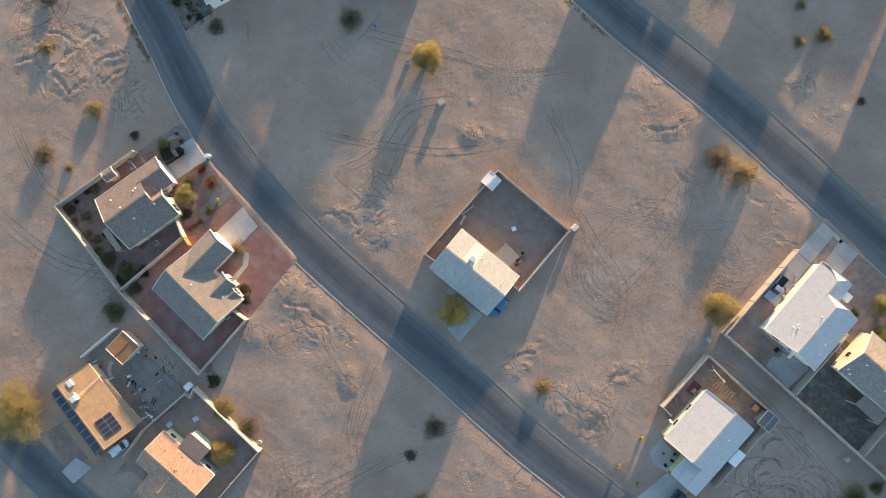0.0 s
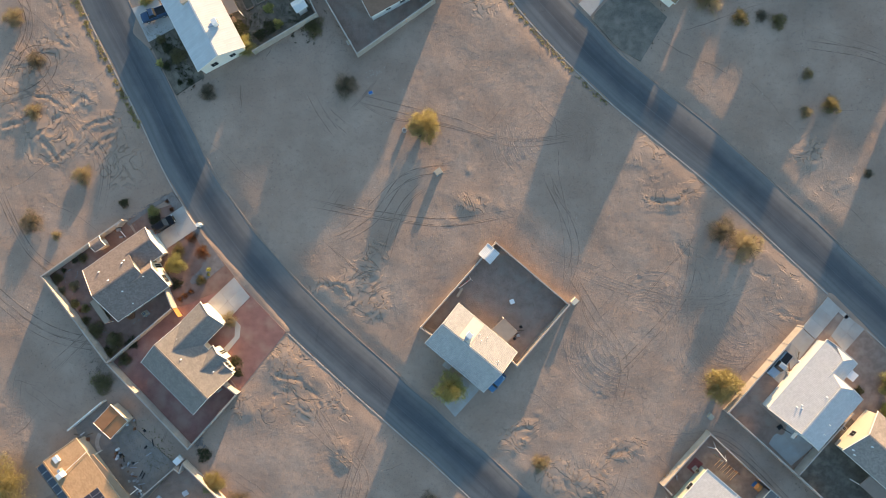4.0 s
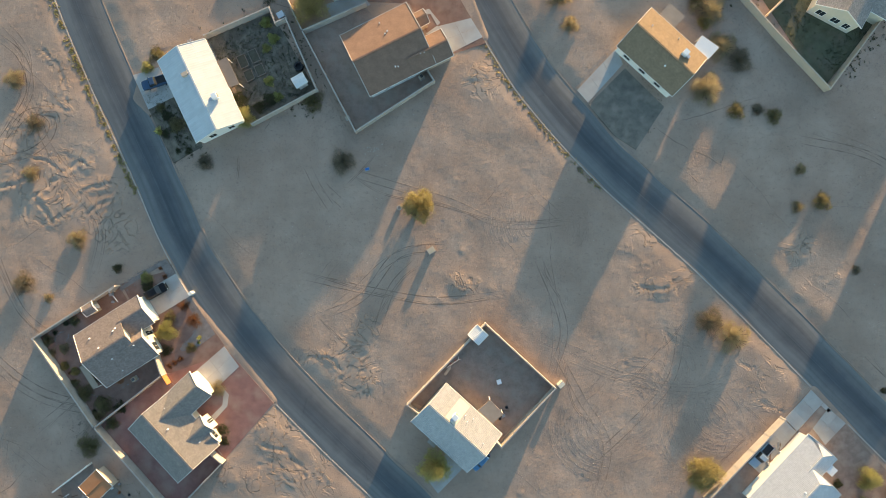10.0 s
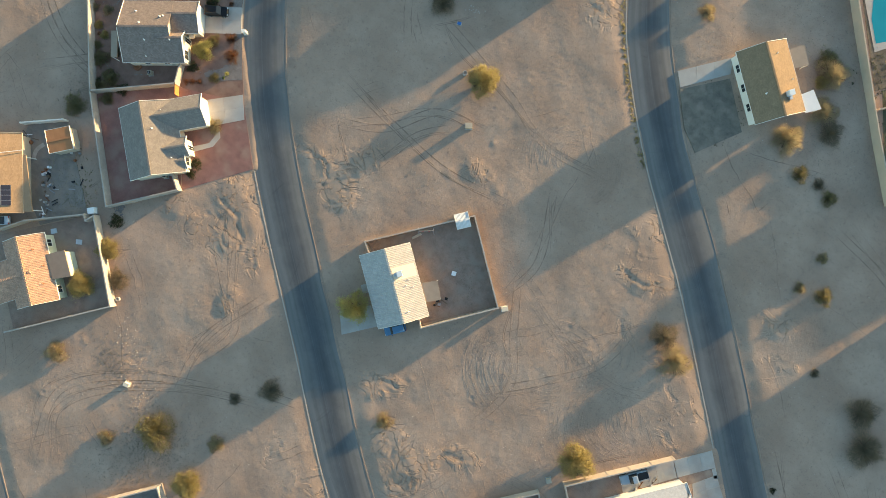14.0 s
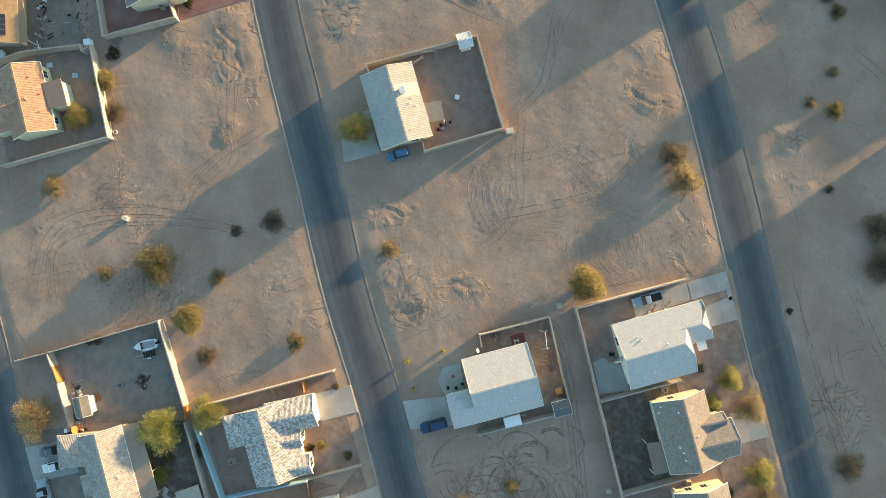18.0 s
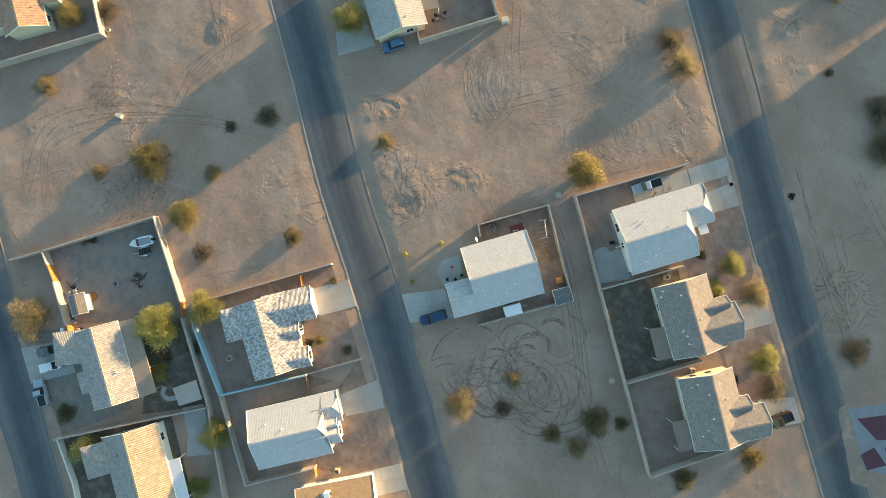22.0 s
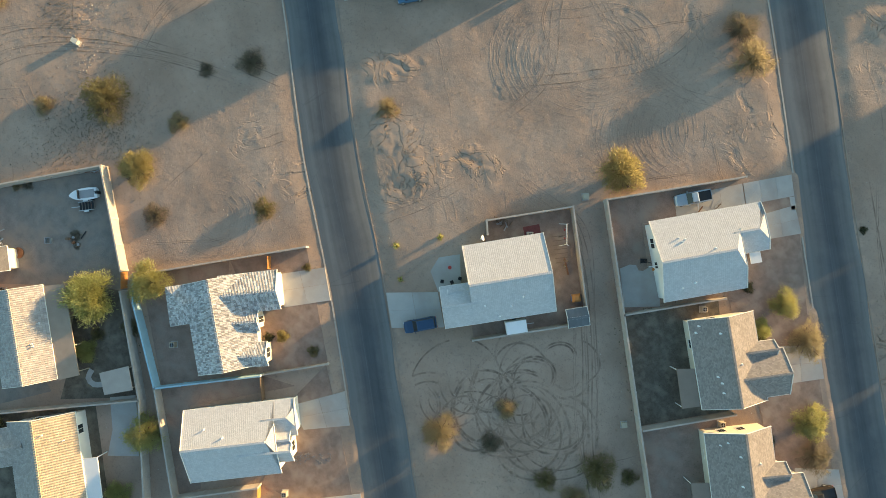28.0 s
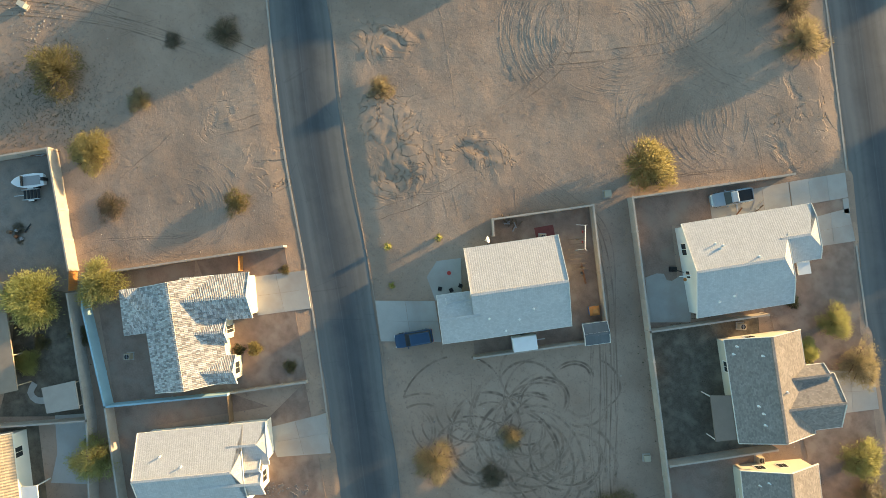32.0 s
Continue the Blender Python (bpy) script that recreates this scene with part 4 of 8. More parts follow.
# terraces of washed silt
worn = fbm(gx / 4.2 + 11, gy / 4.2 + 5, 5)
terrace = sum(np.clip((worn - lo) / 0.03, 0, 1) for lo in (0.42, 0.50, 0.57))
rise += 0.04 * terrace * np.clip(blue * 1.5, 0, 1)
# shallow hollows and scuffed patches
for k in range(260):
    x, y, r = rng.uniform(X0, X1), rng.uniform(Y0, Y1), rng.uniform(0.4, 1.3)
    i0, i1 = max(0, int((x - 4 - X0) / STEP)), int((x + 4 - X0) / STEP)
    j0, j1 = max(0, int((y - 4 - Y0) / STEP)), int((y + 4 - Y0) / STEP)
    d2 = ((gx[i0:i1, j0:j1] - x) ** 2 + (gy[i0:i1, j0:j1] - y) ** 2) / r**2
    rise[i0:i1, j0:j1] += rng.uniform(-0.05, 0.09) * np.exp(-d2)
for k in range(170):
    x, y, r = rng.uniform(X0, X1), rng.uniform(Y0, Y1), rng.uniform(0.3, 0.55)
    i0, i1 = max(0, int((x - 2 - X0) / STEP)), int((x + 2 - X0) / STEP)
    j0, j1 = max(0, int((y - 2 - Y0) / STEP)), int((y + 2 - Y0) / STEP)
    d = np.hypot(gx[i0:i1, j0:j1] - x, gy[i0:i1, j0:j1] - y) / r
    rise[i0:i1, j0:j1] += rng.uniform(0.02, 0.06) * (0.6 * np.exp(-((d - 1.5) ** 2) * 3) - np.exp(-(d**2)))
# circles driven on the lot beside the white house
for i in range(46):
    r = rng.uniform(2.6, 8.0)
    a0 = rng.uniform(0, 360)
    u, w = rng.gauss(0, 6.2), rng.gauss(0, 3.2)
    TRACKS.append((arc(67.2 + 0.755 * u - 0.656 * w, -51.8 + 0.656 * u + 0.755 * w, r, a0, a0 + rng.uniform(90, 260), rng.uniform(0.8, 1.0), rng.uniform(0, 3)), rng.uniform(0.12, 0.22), 0.006, rng.uniform(0.4, 0.85), rng.choice((0, 0.4, 1.45))))
# combed curves on the open lots
for cx, cy, mid, r0, n in ((36.2, -3.4, 217, 2.0, 42), (20.3, 37.3, 180, 1.5, 38), (23.0, 36.0, 20, 2.5, 22)):
    for i in range(n):
        open_by = rng.uniform(40, 64) * (1.25 - 0.5 * i / n)
        a0, a1 = mid - open_by, mid + open_by
        while a0 < a1 - 4:
            span = rng.uniform(10, 34)
            TRACKS.append((arc(cx + rng.gauss(0, 0.5), cy + rng.gauss(0, 0.5), r0 + i * 0.25 + rng.gauss(0, 0.12), a0, min(a1, a0 + span), rng.uniform(0.93, 1.05), rng.gauss(0, 0.04)), 0.052, 0.017, rng.uniform(0.05, 0.3), 0))
            a0 += span * rng.uniform(0.8, 1.15)
for cx, cy, r0, a0, a1, n in ((60, 1, 4, 200, 330, 24), (40, 0, 3.0, -40, 170, 18), (9, -60, 3.0, 120, 330, 14), (-72, 36, 4.0, 100, 290, 6), (54, -4, 5, 190, 300, 14), (47, 8, 3, 150, 330, 12)):
    for i in range(n):
        b0, b1 = a0 + rng.uniform(-25, 25), a1 + rng.uniform(-40, 20)
        while b0 < b1 - 4:
            span = rng.uniform(18, 70)
            TRACKS.append((arc(cx + rng.gauss(0, 0.35), cy + rng.gauss(0, 0.35), r0 + i * 0.33 + rng.gauss(0, 0.1), b0, min(b1, b0 + span), 0.78 + 0.03 * i, cx * 0.3 + rng.gauss(0, 0.08)), 0.05, 0.015, rng.uniform(0.05, 0.3), 0))
            b0 += span * rng.uniform(0.85, 1.2)
for pts in (
    [(-28, 24), (-14, 21.5), (0, 20), (14, 22)], [(-25, 15), (-15, 20), (-8, 29), (2, 31)], [(-12, 12), (-9, 22), (-4, 28)],
    [(-22, 46), (-10, 43), (2, 40), (14, 36), (30, 38)], [(-86, 60), (-80, 48), (-74, 40), (-69, 31), (-70, 22)], [(-90.3, 72.9), (-85, 66), (-85.6, 57), (-90, 47.5)],
    [(-82, -12), (-70, 2), (-84, 14), (-92, 30)], [(-30, -75), (-36, -66), (-30, -56), (-16, -46), (-2, -40)], [(-34, -78), (-38, -62), (-26, -50), (-10, -42)],
    [(-30, -12), (-22, -24), (-16, -32), (-20, -44)], [(-14, -20), (-20, -36), (-18, -50)], [(46, -24), (57, -26), (68, -36), (80, -50), (94, -62)], [(44, -23), (56, -24), (70, -37), (82, -52)],
    [(24, 12), (30, 2), (36, -8), (34, -20)], [(28, 10), (40, 6), (52, 4), (62, 8)], [(20, 30), (26, 16), (24, 6)], [(30, -14), (40, -4), (48, 6), (50, 18)],
    [(96, 18), (112, 8), (126, 4), (138, 6)], [(84, 14), (98, 2), (118, -14)], [(100, 40), (88, 52), (70, 56)], [(-60, -6), (-80, -2), (-96, 10)],
):
    TRACKS.append((spline(pts, 0.4), 0.10, 0.008, rng.uniform(0.4, 0.75), 1.5))
    TRACKS.append((spline([(x + rng.gauss(0, 1.2), y + rng.gauss(0, 1.2)) for x, y in pts], 0.4), 0.075, 0.006, rng.uniform(0.3, 0.6), rng.choice((0.3, 1.5))))
for pts in ([(-92, 44), (-84.9, 45.6), (-80.7, 48.4), (-79, 51.9), (-80.9, 54.4), (-84, 54.3), (-86.6, 51.7), (-88.1, 48.2), (-88.5, 42)], [(-92, 70), (-86.5, 66), (-84, 60), (-86, 54), (-91, 46)]):
    TRACKS.append((spline(pts, 0.4), 0.10, 0.008, 0.8, 1.4))
# faint old trails and drag marks over all the open land
for i in range(210):
    heading = rng.choice((0.9, 2.4, rng.uniform(0, 6.3), rng.uniform(0, 6.3)))
    TRACKS.append((wander(rng.uniform(X0 + 4, X1 - 4), rng.uniform(Y0 + 4, Y1 - 4), heading, rng.uniform(4, 22), 0.5, 0.09), rng.uniform(0.04, 0.09), rng.uniform(0.004, 0.014), rng.uniform(0.25, 0.7), rng.choice((0, 0, 0.3, 1.5))))
# shoulders along the roads are graded and gravelly
green = np.maximum(green, 0.75 * np.clip(1 - (road_gap - HALF) / 2.6, 0, 1) * (fbm(gx / 2, gy / 2, 3) > 0.42))
# the streets lie a little below the lots, with sloping shoulders
bank = np.clip(1 - (road_gap - HALF) / 3.6, 0, 1)
sunk = -0.2 * bank * bank * (3 - 2 * bank) * (1 - np.clip(flat * 1.6, 0, 1))
height = rise * open_land - 0.02 + sunk
blue = np.clip(blue, 0, 1)
nx, ny = gx.shape
verts = np.stack([gx, gy, height], -1).reshape(-1, 3)
idx = np.arange(nx * ny).reshape(nx, ny)
quads = np.stack([idx[:-1, :-1], idx[1:, :-1], idx[1:, 1:], idx[:-1, 1:]], -1).reshape(-1, 4)
# the sheet goes on to the horizon
xe, ye = X0 + STEP * (nx - 1), Y0 + STEP * (ny - 1)
outer = [(X0, Y0), (xe, Y0), (xe, ye), (X0, ye)]
rim = np.array([(x * 1.0, y * 1.0, -0.02) for x, y in outer] + [(sx * 3500, sy * 3500, -0.02) for sx, sy in ((-1, -1), (1, -1), (1, 1), (-1, 1))])
base = len(verts)
verts = np.concatenate([verts, rim])
more = np.array([(base + i, base + 4 + i, base + 4 + (i + 1) % 4, base + (i + 1) % 4) for i in range(4)])
quads = np.concatenate([quads, more])
me = bpy.data.meshes.new("ground")
me.vertices.add(len(verts))
me.vertices.foreach_set("co", verts.ravel())
me.loops.add(quads.size)
me.loops.foreach_set("vertex_index", quads.ravel())
me.polygons.add(len(quads))
me.polygons.foreach_set("loop_start", np.arange(0, quads.size, 4))
me.polygons.foreach_set("loop_total", np.full(len(quads), 4))
me.update(calc_edges=True)
me.polygons.foreach_set("use_smooth", np.ones(len(quads), bool))
col = me.color_attributes.new("marks", "FLOAT_COLOR", "POINT")
rgba = np.zeros((len(verts), 4))
rgba[: nx * ny, 0], rgba[: nx * ny, 1], rgba[: nx * ny, 2] = red.ravel(), green.ravel(), blue.ravel()
rgba[:, 3] = 1
col.data.foreach_set("color", rgba.ravel())
me.materials.append(SOIL)
tagged(new("ground", me), "pale brown desert ground with tyre tracks and wash-outs", "ground", "", "structure")


def ground_z(x, y):
    i, j = int((x - X0) / STEP), int((y - Y0) / STEP)
    return float(height[i, j]) if 0 <= i < nx and 0 <= j < ny else -0.02


def sampled(grid, p):
    """The grid's value between its nodes at the points p."""
    u, v = np.clip((p[:, 0] - X0) / STEP, 0, nx - 1.01), np.clip((p[:, 1] - Y0) / STEP, 0, ny - 1.01)
    i, j = u.astype(int), v.astype(int)
    fu, fv = u - i, v - j
    return (grid[i, j] * (1 - fu) + grid[i + 1, j] * fu) * (1 - fv) + (grid[i, j + 1] * (1 - fu) + grid[i + 1, j + 1] * fu) * fv


def bands(name, label, lines):
    """Pressed or washed lines in the soil: a trough between two low ridges that run out into the ground. lines: line,
    half width, ridge, darkness (soil tone of tracks, painted shade of gullies).
    """
    across = np.array([-2.2, -1.5, -1.0, -0.6, 0.6, 1.0, 1.5, 2.2])
    raised = np.array([-0.02, 0.45, 1.0, 0.0, 0.0, 1.0, 0.45, -0.02])
    inner = np.array([0, 0.05, 0.4, 1, 1, 0.4, 0.05, 0])
    w = len(across)
    rs = np.random.RandomState(len(lines))
    vs, fs, cs, base = [], [], [], 0
    for l, half, ridge, dark in lines:
        n, m = side_of(l), len(l)
        ok = (sampled(open_land, l) > 0.35)
        if m < 3 or ok.sum() < 3:
            continue
        t = np.linspace(0, 1, m)
        ends = np.clip(np.minimum(t, 1 - t) * 6, 0.02, 1)
        wob = value_noise(np.arange(m) * 0.45, np.full(m, base * 0.37)) * 0.9 + 0.45
        wide = half * (0.6 + 0.4 * ends) * (0.75 + 0.5 * value_noise(np.arange(m) * 0.6 + 9, np.full(m, base * 0.21)))
        p = l[:, None, :] + n[:, None, :] * (across[None, :] * wide[:, None])[:, :, None]
        flat_p = p.reshape(-1, 2)
        z = sampled(height, flat_p).reshape(m, w) + raised * (ridge * ends * wob)[:, None] * rs.uniform(0.55, 1.25, (m, w))
        z += np.where(np.abs(raised) < 0.01, 0.006, 0.0)
        z[:, 0] -= 0.012
        z[:, -1] -= 0.012
        vs.append(np.concatenate([flat_p, z.reshape(-1, 1)], 1))
        broken = np.clip(3.2 * value_noise(np.arange(m) * 0.33 + 3, np.full(m, base * 0.53)) - 0.75, 0.12, 1)
        r = np.clip(sampled(red, flat_p) + (inner * (dark * ends * np.clip(wob, 0.5, 1.1) * np.clip(broken + 0.25, 0, 1))[:, None]).reshape(-1), 0, 1)
        cs.append(np.stack([r, sampled(green, flat_p), sampled(blue, flat_p), np.ones(m * w)], 1))
        for i in range(m - 1):
            if ok[i] and ok[i + 1]:
                a = base + i * w
                fs += [(a + j + 1, a + j, a + w + j, a + w + j + 1) for j in range(w - 1)]
        base += m * w
    v, c = np.concatenate(vs), np.concatenate(cs)
    ob = mesh_ob(name, v.tolist(), fs, SOIL)
    ob.data.polygons.foreach_set("use_smooth", np.ones(len(fs), bool))
    layer = ob.data.color_attributes.new("marks", "FLOAT_COLOR", "POINT")
    layer.data.foreach_set("color", c.ravel())
    return tagged(ob, label, "soil marks", "", "stuff")


pairs = []
for l, half, ridge, dark, gauge in TRACKS:
    if len(l) < 4:
        continue
    for off in ((-gauge / 2, gauge / 2) if gauge else (0.0,)):
        pairs.append((l + side_of(l) * off, half, ridge, dark))
bands("tyre_tracks", "dark looping tyre tracks pressed into desert soil", pairs)
# the 0.3 paints shade into the troughs, whose relief is low
bands("wash_outs", "small branching rain gullies in pale soil", [(l, half, deep, 0.3) for l, half, deep in CHANNELS])


def road(name, line, half, label):
    n = side_of(line)
    cross = np.linspace(-1, 1, 13)
    v, uv, f = [], [], []
    run = np.r_[0, np.cumsum(np.linalg.norm(np.diff(line, axis=0), axis=1))]
    for i, (p, q) in enumerate(zip(line, n)):
        edge = half + 0.25 * math.sin(run[i] * 0.31) * math.sin(run[i] * 0.11)
        for c in cross:
            w = p - q * c * edge
            v.append((w[0], w[1], -0.19 + 0.10 * (1 - abs(c) ** 1.6)))
            uv.append(((c + 1) / 2, run[i]))
    k = len(cross)
    for i in range(len(line) - 1):
        for j in range(k - 1):
            f.append((i * k + j, i * k + j + 1, (i + 1) * k + j + 1, (i + 1) * k + j))
    ob = mesh_ob(name, v, f, ASPHALT)
    layer = ob.data.uv_layers.new(name="across")
    layer.data.foreach_set("uv", np.array([uv[l.vertex_index] for l in ob.data.loops]).ravel())
    return tagged(ob, label, "road", "", "structure")


def kerb(line, off, label, half=0.12, mat=None):
    """A flush concrete edge strip beside a road."""
    l = line + side_of(line) * off
    n = side_of(l)
    v, f = [], []
    for p, q in zip(l, n):
        for o, z in ((-half, -0.5), (-half, -0.15), (half, -0.15), (half, -0.5)):
            w = p + q * o
            v.append((w[0], w[1], z))
    for i in range(len(l) - 1):
        for j in range(3):
            f.append((i * 4 + j, i * 4 + j + 1, i * 4 + j + 5, i * 4 + j + 4))
    return tagged(mesh_ob("kerb", v, f, mat or KERB), label, "kerb", "", "structure")


road("road_1", ROAD_WEST, HALF, "worn dark asphalt street with dusty edges, curving")
road("road_2", ROAD_EAST, HALF, "worn dark asphalt street with shadow stripes")
road("road_3", ROAD_SOUTH, HALF, "worn dark asphalt street past the boat yard")


# ---- houses ----
def wing_windows(h, a, b, hw, spots, trim=TRIM):
    """Windows on the long walls of a block: metres along the ridge, side (1 left, -1 right), width, height."""
    d = Vector((b[0] - a[0], b[1] - a[1])).normalized()
    for along, side, w, t in spots:
        o = side * (hw - 0.43)
        window(h, a[0] + d.x * along - d.y * o, a[1] + d.y * along + d.x * o, math.degrees(math.atan2(side * d.x, -side * d.y)), w, t, 1.0, trim)


def end_windows(h, a, b, spots, trim=TRIM):
    """Windows on the gable wall at b: shift along the wall, width, height, sill."""
    (x, y), yaw = end_wall(a, b)
    for o, w, t, z in spots:
        window(h, x - math.sin(radians(yaw)) * o, y + math.cos(radians(yaw)) * o, yaw, w, t, z, trim)


def house_centre():
    h = thing("house", 4, -4, 0, "small house with a cream tiled gable roof", "house", "houses")
    a, b = (-0.4, 0.4), (11.1, -9.15)
    gable(h, a, b, 4.95, 5.35, 2.8, 4.6, ROOF_CREAM_TILE, STUCCO_CREAM)
    d = Vector((b[0] - a[0], b[1] - a[1])).normalized()
    # the patched strip of flat sheet beside the cooler
    x, y, z = roof_spot(a, b, 4.9, 2.8, 4.6, 5.3, 2.5)
    yaw = math.degrees(math.atan2(d.y, d.x))
    lean = math.degrees(math.atan2(1.8, 4.9))
    box("sheet_patch", x, y, z + 0.045, 2.6, 4.7, 0.03, yaw, STUCCO_CREAM, h, "smooth cream sheet patch", pitch=-lean)
    x, y, z = roof_spot(a, b, 4.9, 2.8, 4.6, 5.4, 1.7)
    cooler(h, x, y, z + 0.3, yaw + 90)
    vents(h, a, b, 4.9, 2.8, 4.6, ((8.0, 2.2), (8.6, 3.4), (7.0, 2.9), (13.0, 1.3)), METAL)
    canopy(h, [(11.6, 1.25), (14.35, -1.4), (11.75, -4.0), (9.05, -1.2)], 2.5, ROOF_FLAT_TAN, (0, 1), "square brown patio cover", name="patio_roof")
    wing_windows(h, a, b, 4.9, ((4, -1, 1.6, 1.2), (10, -1, 1.8, 1.2), (3, 1, 1.5, 1.1)))
    end_windows(h, a, b, ((1.5, 1.4, 1.1, 1.0),))
    box("porch_step", 0.7, -8.7, 0.0, 1.8, 1.5, 0.15, yaw, CONCRETE, h)


def house_nw():
    h = thing("house", -48, 60, 0, "house with a long white metal gable roof", "house", "houses")
    a, b = (-52.0, 67.3), (-43.7, 51.6)
    gable(h, a, b, 5.1, 5.3, 2.8, 4.6, ROOF_METAL, STUCCO_WHITE)
    cooler(h, -44.3, 58.0, 4.1, 28)
    box("chimney", -50.2, 62.0, 3.2, 1.3, 0.7, 1.6, 28, STUCCO_TAN, h)
    canopy(h, [(-45.9, 64.9), (-43.2, 66.3), (-40.5, 61.2), (-43.2, 60.1)], 2.4, ROOF_FLAT, (1, 2), "brown patio cover")
    end_windows(h, a, b, ((-2, 1.4, 1.2, 1.0), (2, 1.2, 1.0, 1.0)))
    wing_windows(h, a, b, 5.1, ((5, -1, 1.8, 1.2), (12, -1, 1.8, 1.2)))


def house_north():
    h = thing("house", -10, 69, 0, "house with a reddish brown shingle roof", "house", "houses")
    a, b = (-17.9, 65.6), (-5.2, 72.6)
    gable(h, a, b, 6.6, 6.7, 2.8, 5.0, ROOF_BROWN, STUCCO_WHITE)
    g = (-7.6, 66.9), (0.0, 71.0)
    gable(h, *g, 2.9, 2.9, 2.8, 3.9, ROOF_BROWN, STUCCO_TAN)
    garage_door(h, *g, 4.4)
    e = (-9.5, 73.0), (-4.3, 76.0)
    gable(h, *e, 1.5, 1.5, 2.8, 3.5, ROOF_BROWN, STUCCO_TAN)
    wing_windows(h, a, b, 6.7, ((4, -1, 1.0, 0.8), (7.5, -1, 1.8, 1.2), (10.5, -1, 1.0, 0.8), (5, 1, 1.8, 1.2)))
    vents(h, a, b, 6.5, 2.8, 5.0, ((8, 2.3), (8.6, 2.6), (7.0, -4.0), (7.5, -4.2), (12.5, -4.0), (13.2, -4.1), (8, 5.0)))


def house_far_north():
    h = thing("house", -18, 86, 0, "cream house with a white tiled roof and windows", "house", "houses")
    a, b = (-25.4, 83.8), (-12.0, 89.2)
    gable(h, a, b, 5.6, 5.6, 2.9, 4.8, ROOF_PALE, STUCCO_WHITE)
    wing_windows(h, a, b, 5.6, ((6, -1, 0.8, 0.9), (9, -1, 1.6, 1.1), (11.5, -1, 1.2, 1.1)))
    end_windows(h, b, a, ((1, 1.4, 1.1, 1.0),))


def house_ne():
    h = thing("house", 42, 70, 0, "house with an olive brown shingle gable roof", "house", "houses")
    a, b = (36.15, 75.42), (47.5, 66.07)
    gable(h, a, b, 5.2, 4.9, 2.7, 4.5, ROOF_OLIVE, STUCCO_WHITE)
    x, y, z = roof_spot(a, b, 5.0, 2.7, 4.5, 10.7, 2.0)
    cooler(h, x, y, z + 0.3, 140)
    canopy(h, [(48.2, 72.3), (49.65, 74.5), (53.1, 72.3), (51.1, 69.9)], 2.4, ROOF_FLAT_WHITE, (1, 2), "white sheet patio cover")
    canopy(h, [(41.0, 78.0), (43.1, 80.6), (46.15, 78.0), (44.05, 75.6)], 2.35, ROOF_FLAT_TAN, (1, 2), "brown patio cover")
    wing_windows(h, a, b, 5.0, ((3, -1, 1.5, 1.1), (7, -1, 1.5, 1.1), (11, -1, 1.5, 1.1)))
    vents(h, a, b, 5, 2.7, 4.5, ((2.5, 2.0), (8.0, 4.0), (9.5, -2)))


def house_far_ne():
    h = thing("house", 78, 84, 0, "tall cream house with white window frames, dark roof", "house", "houses")
    a, b = (81.5, 92.0), (75.2, 78.8)
    gable(h, a, b, 5.0, 5.0, 3.4, 5.6, ROOF_GREY, STUCCO_CREAM)
    end_windows(h, a, b, ((-2.6, 1.6, 1.2, 1.0), (0.6, 1.6, 1.2, 1.0), (3.0, 1.2, 1.2, 1.0)))
    c = (80.5, 84.5), (86.5, 81.5)
    gable(h, *c, 3.4, 3.4, 3.2, 4.8, ROOF_GREY, STUCCO_CREAM)
    end_windows(h, *c, ((0, 1.6, 1.2, 1.0),))


def house_west_a():
    h = thing("house", -62, 8, 0, "cream stucco house with a brown shingle roof", "house", "houses")
    a, b = (-67.8, 5.3), (-59.6, 11.05)
    gable(h, a, b, 5.9, 6.3, 2.9, 5.0, ROOF_TAN, STUCCO_CREAM, bare=((1, 1), (1, -1)))
    g = (-62.0, 13.1), (-57.2, 16.4)
    gable(h, *g, 2.84, 3.5, 2.88, 3.88, ROOF_TAN, STUCCO_CREAM)
    garage_door(h, *g, 4.8)
    e = (-60.97, 7.77), (-56.62, 10.82)
    gable(h, *e, 1.9, 4.42, 2.9, 4.38, ROOF_TAN, STUCCO_CREAM)
    end_windows(h, *e, ((-2.4, 1.8, 1.3, 0.9), (0.6, 0.9, 2.0, 0.05)))
    slab("porch_roof", [(-57.4, 12.9), (-56.5, 11.6), (-55.7, 12.2), (-56.6, 13.5)], 2.4, 2.56, TRIM_TAN, h)
    wing_windows(h, a, b, 6.3, ((4, -1, 1.1, 0.8), (8, -1, 1.1, 0.8)))
    lean = [(-69.0, 4.6), (-66.0, 0.3), (-67.0, -0.4), (-70.0, 3.9)]
    canopy(h, lean, 2.5, ROOF_FLAT_TAN, (2, 3), "patio cover")
    vents(h, a, b, 6, 2.9, 5.0, ((3, 3.5), (4.2, 0.8), (8, 2.2), (8.6, 2.4), (5, -2.3), (10, -2.3), (4.8, -5.2)))


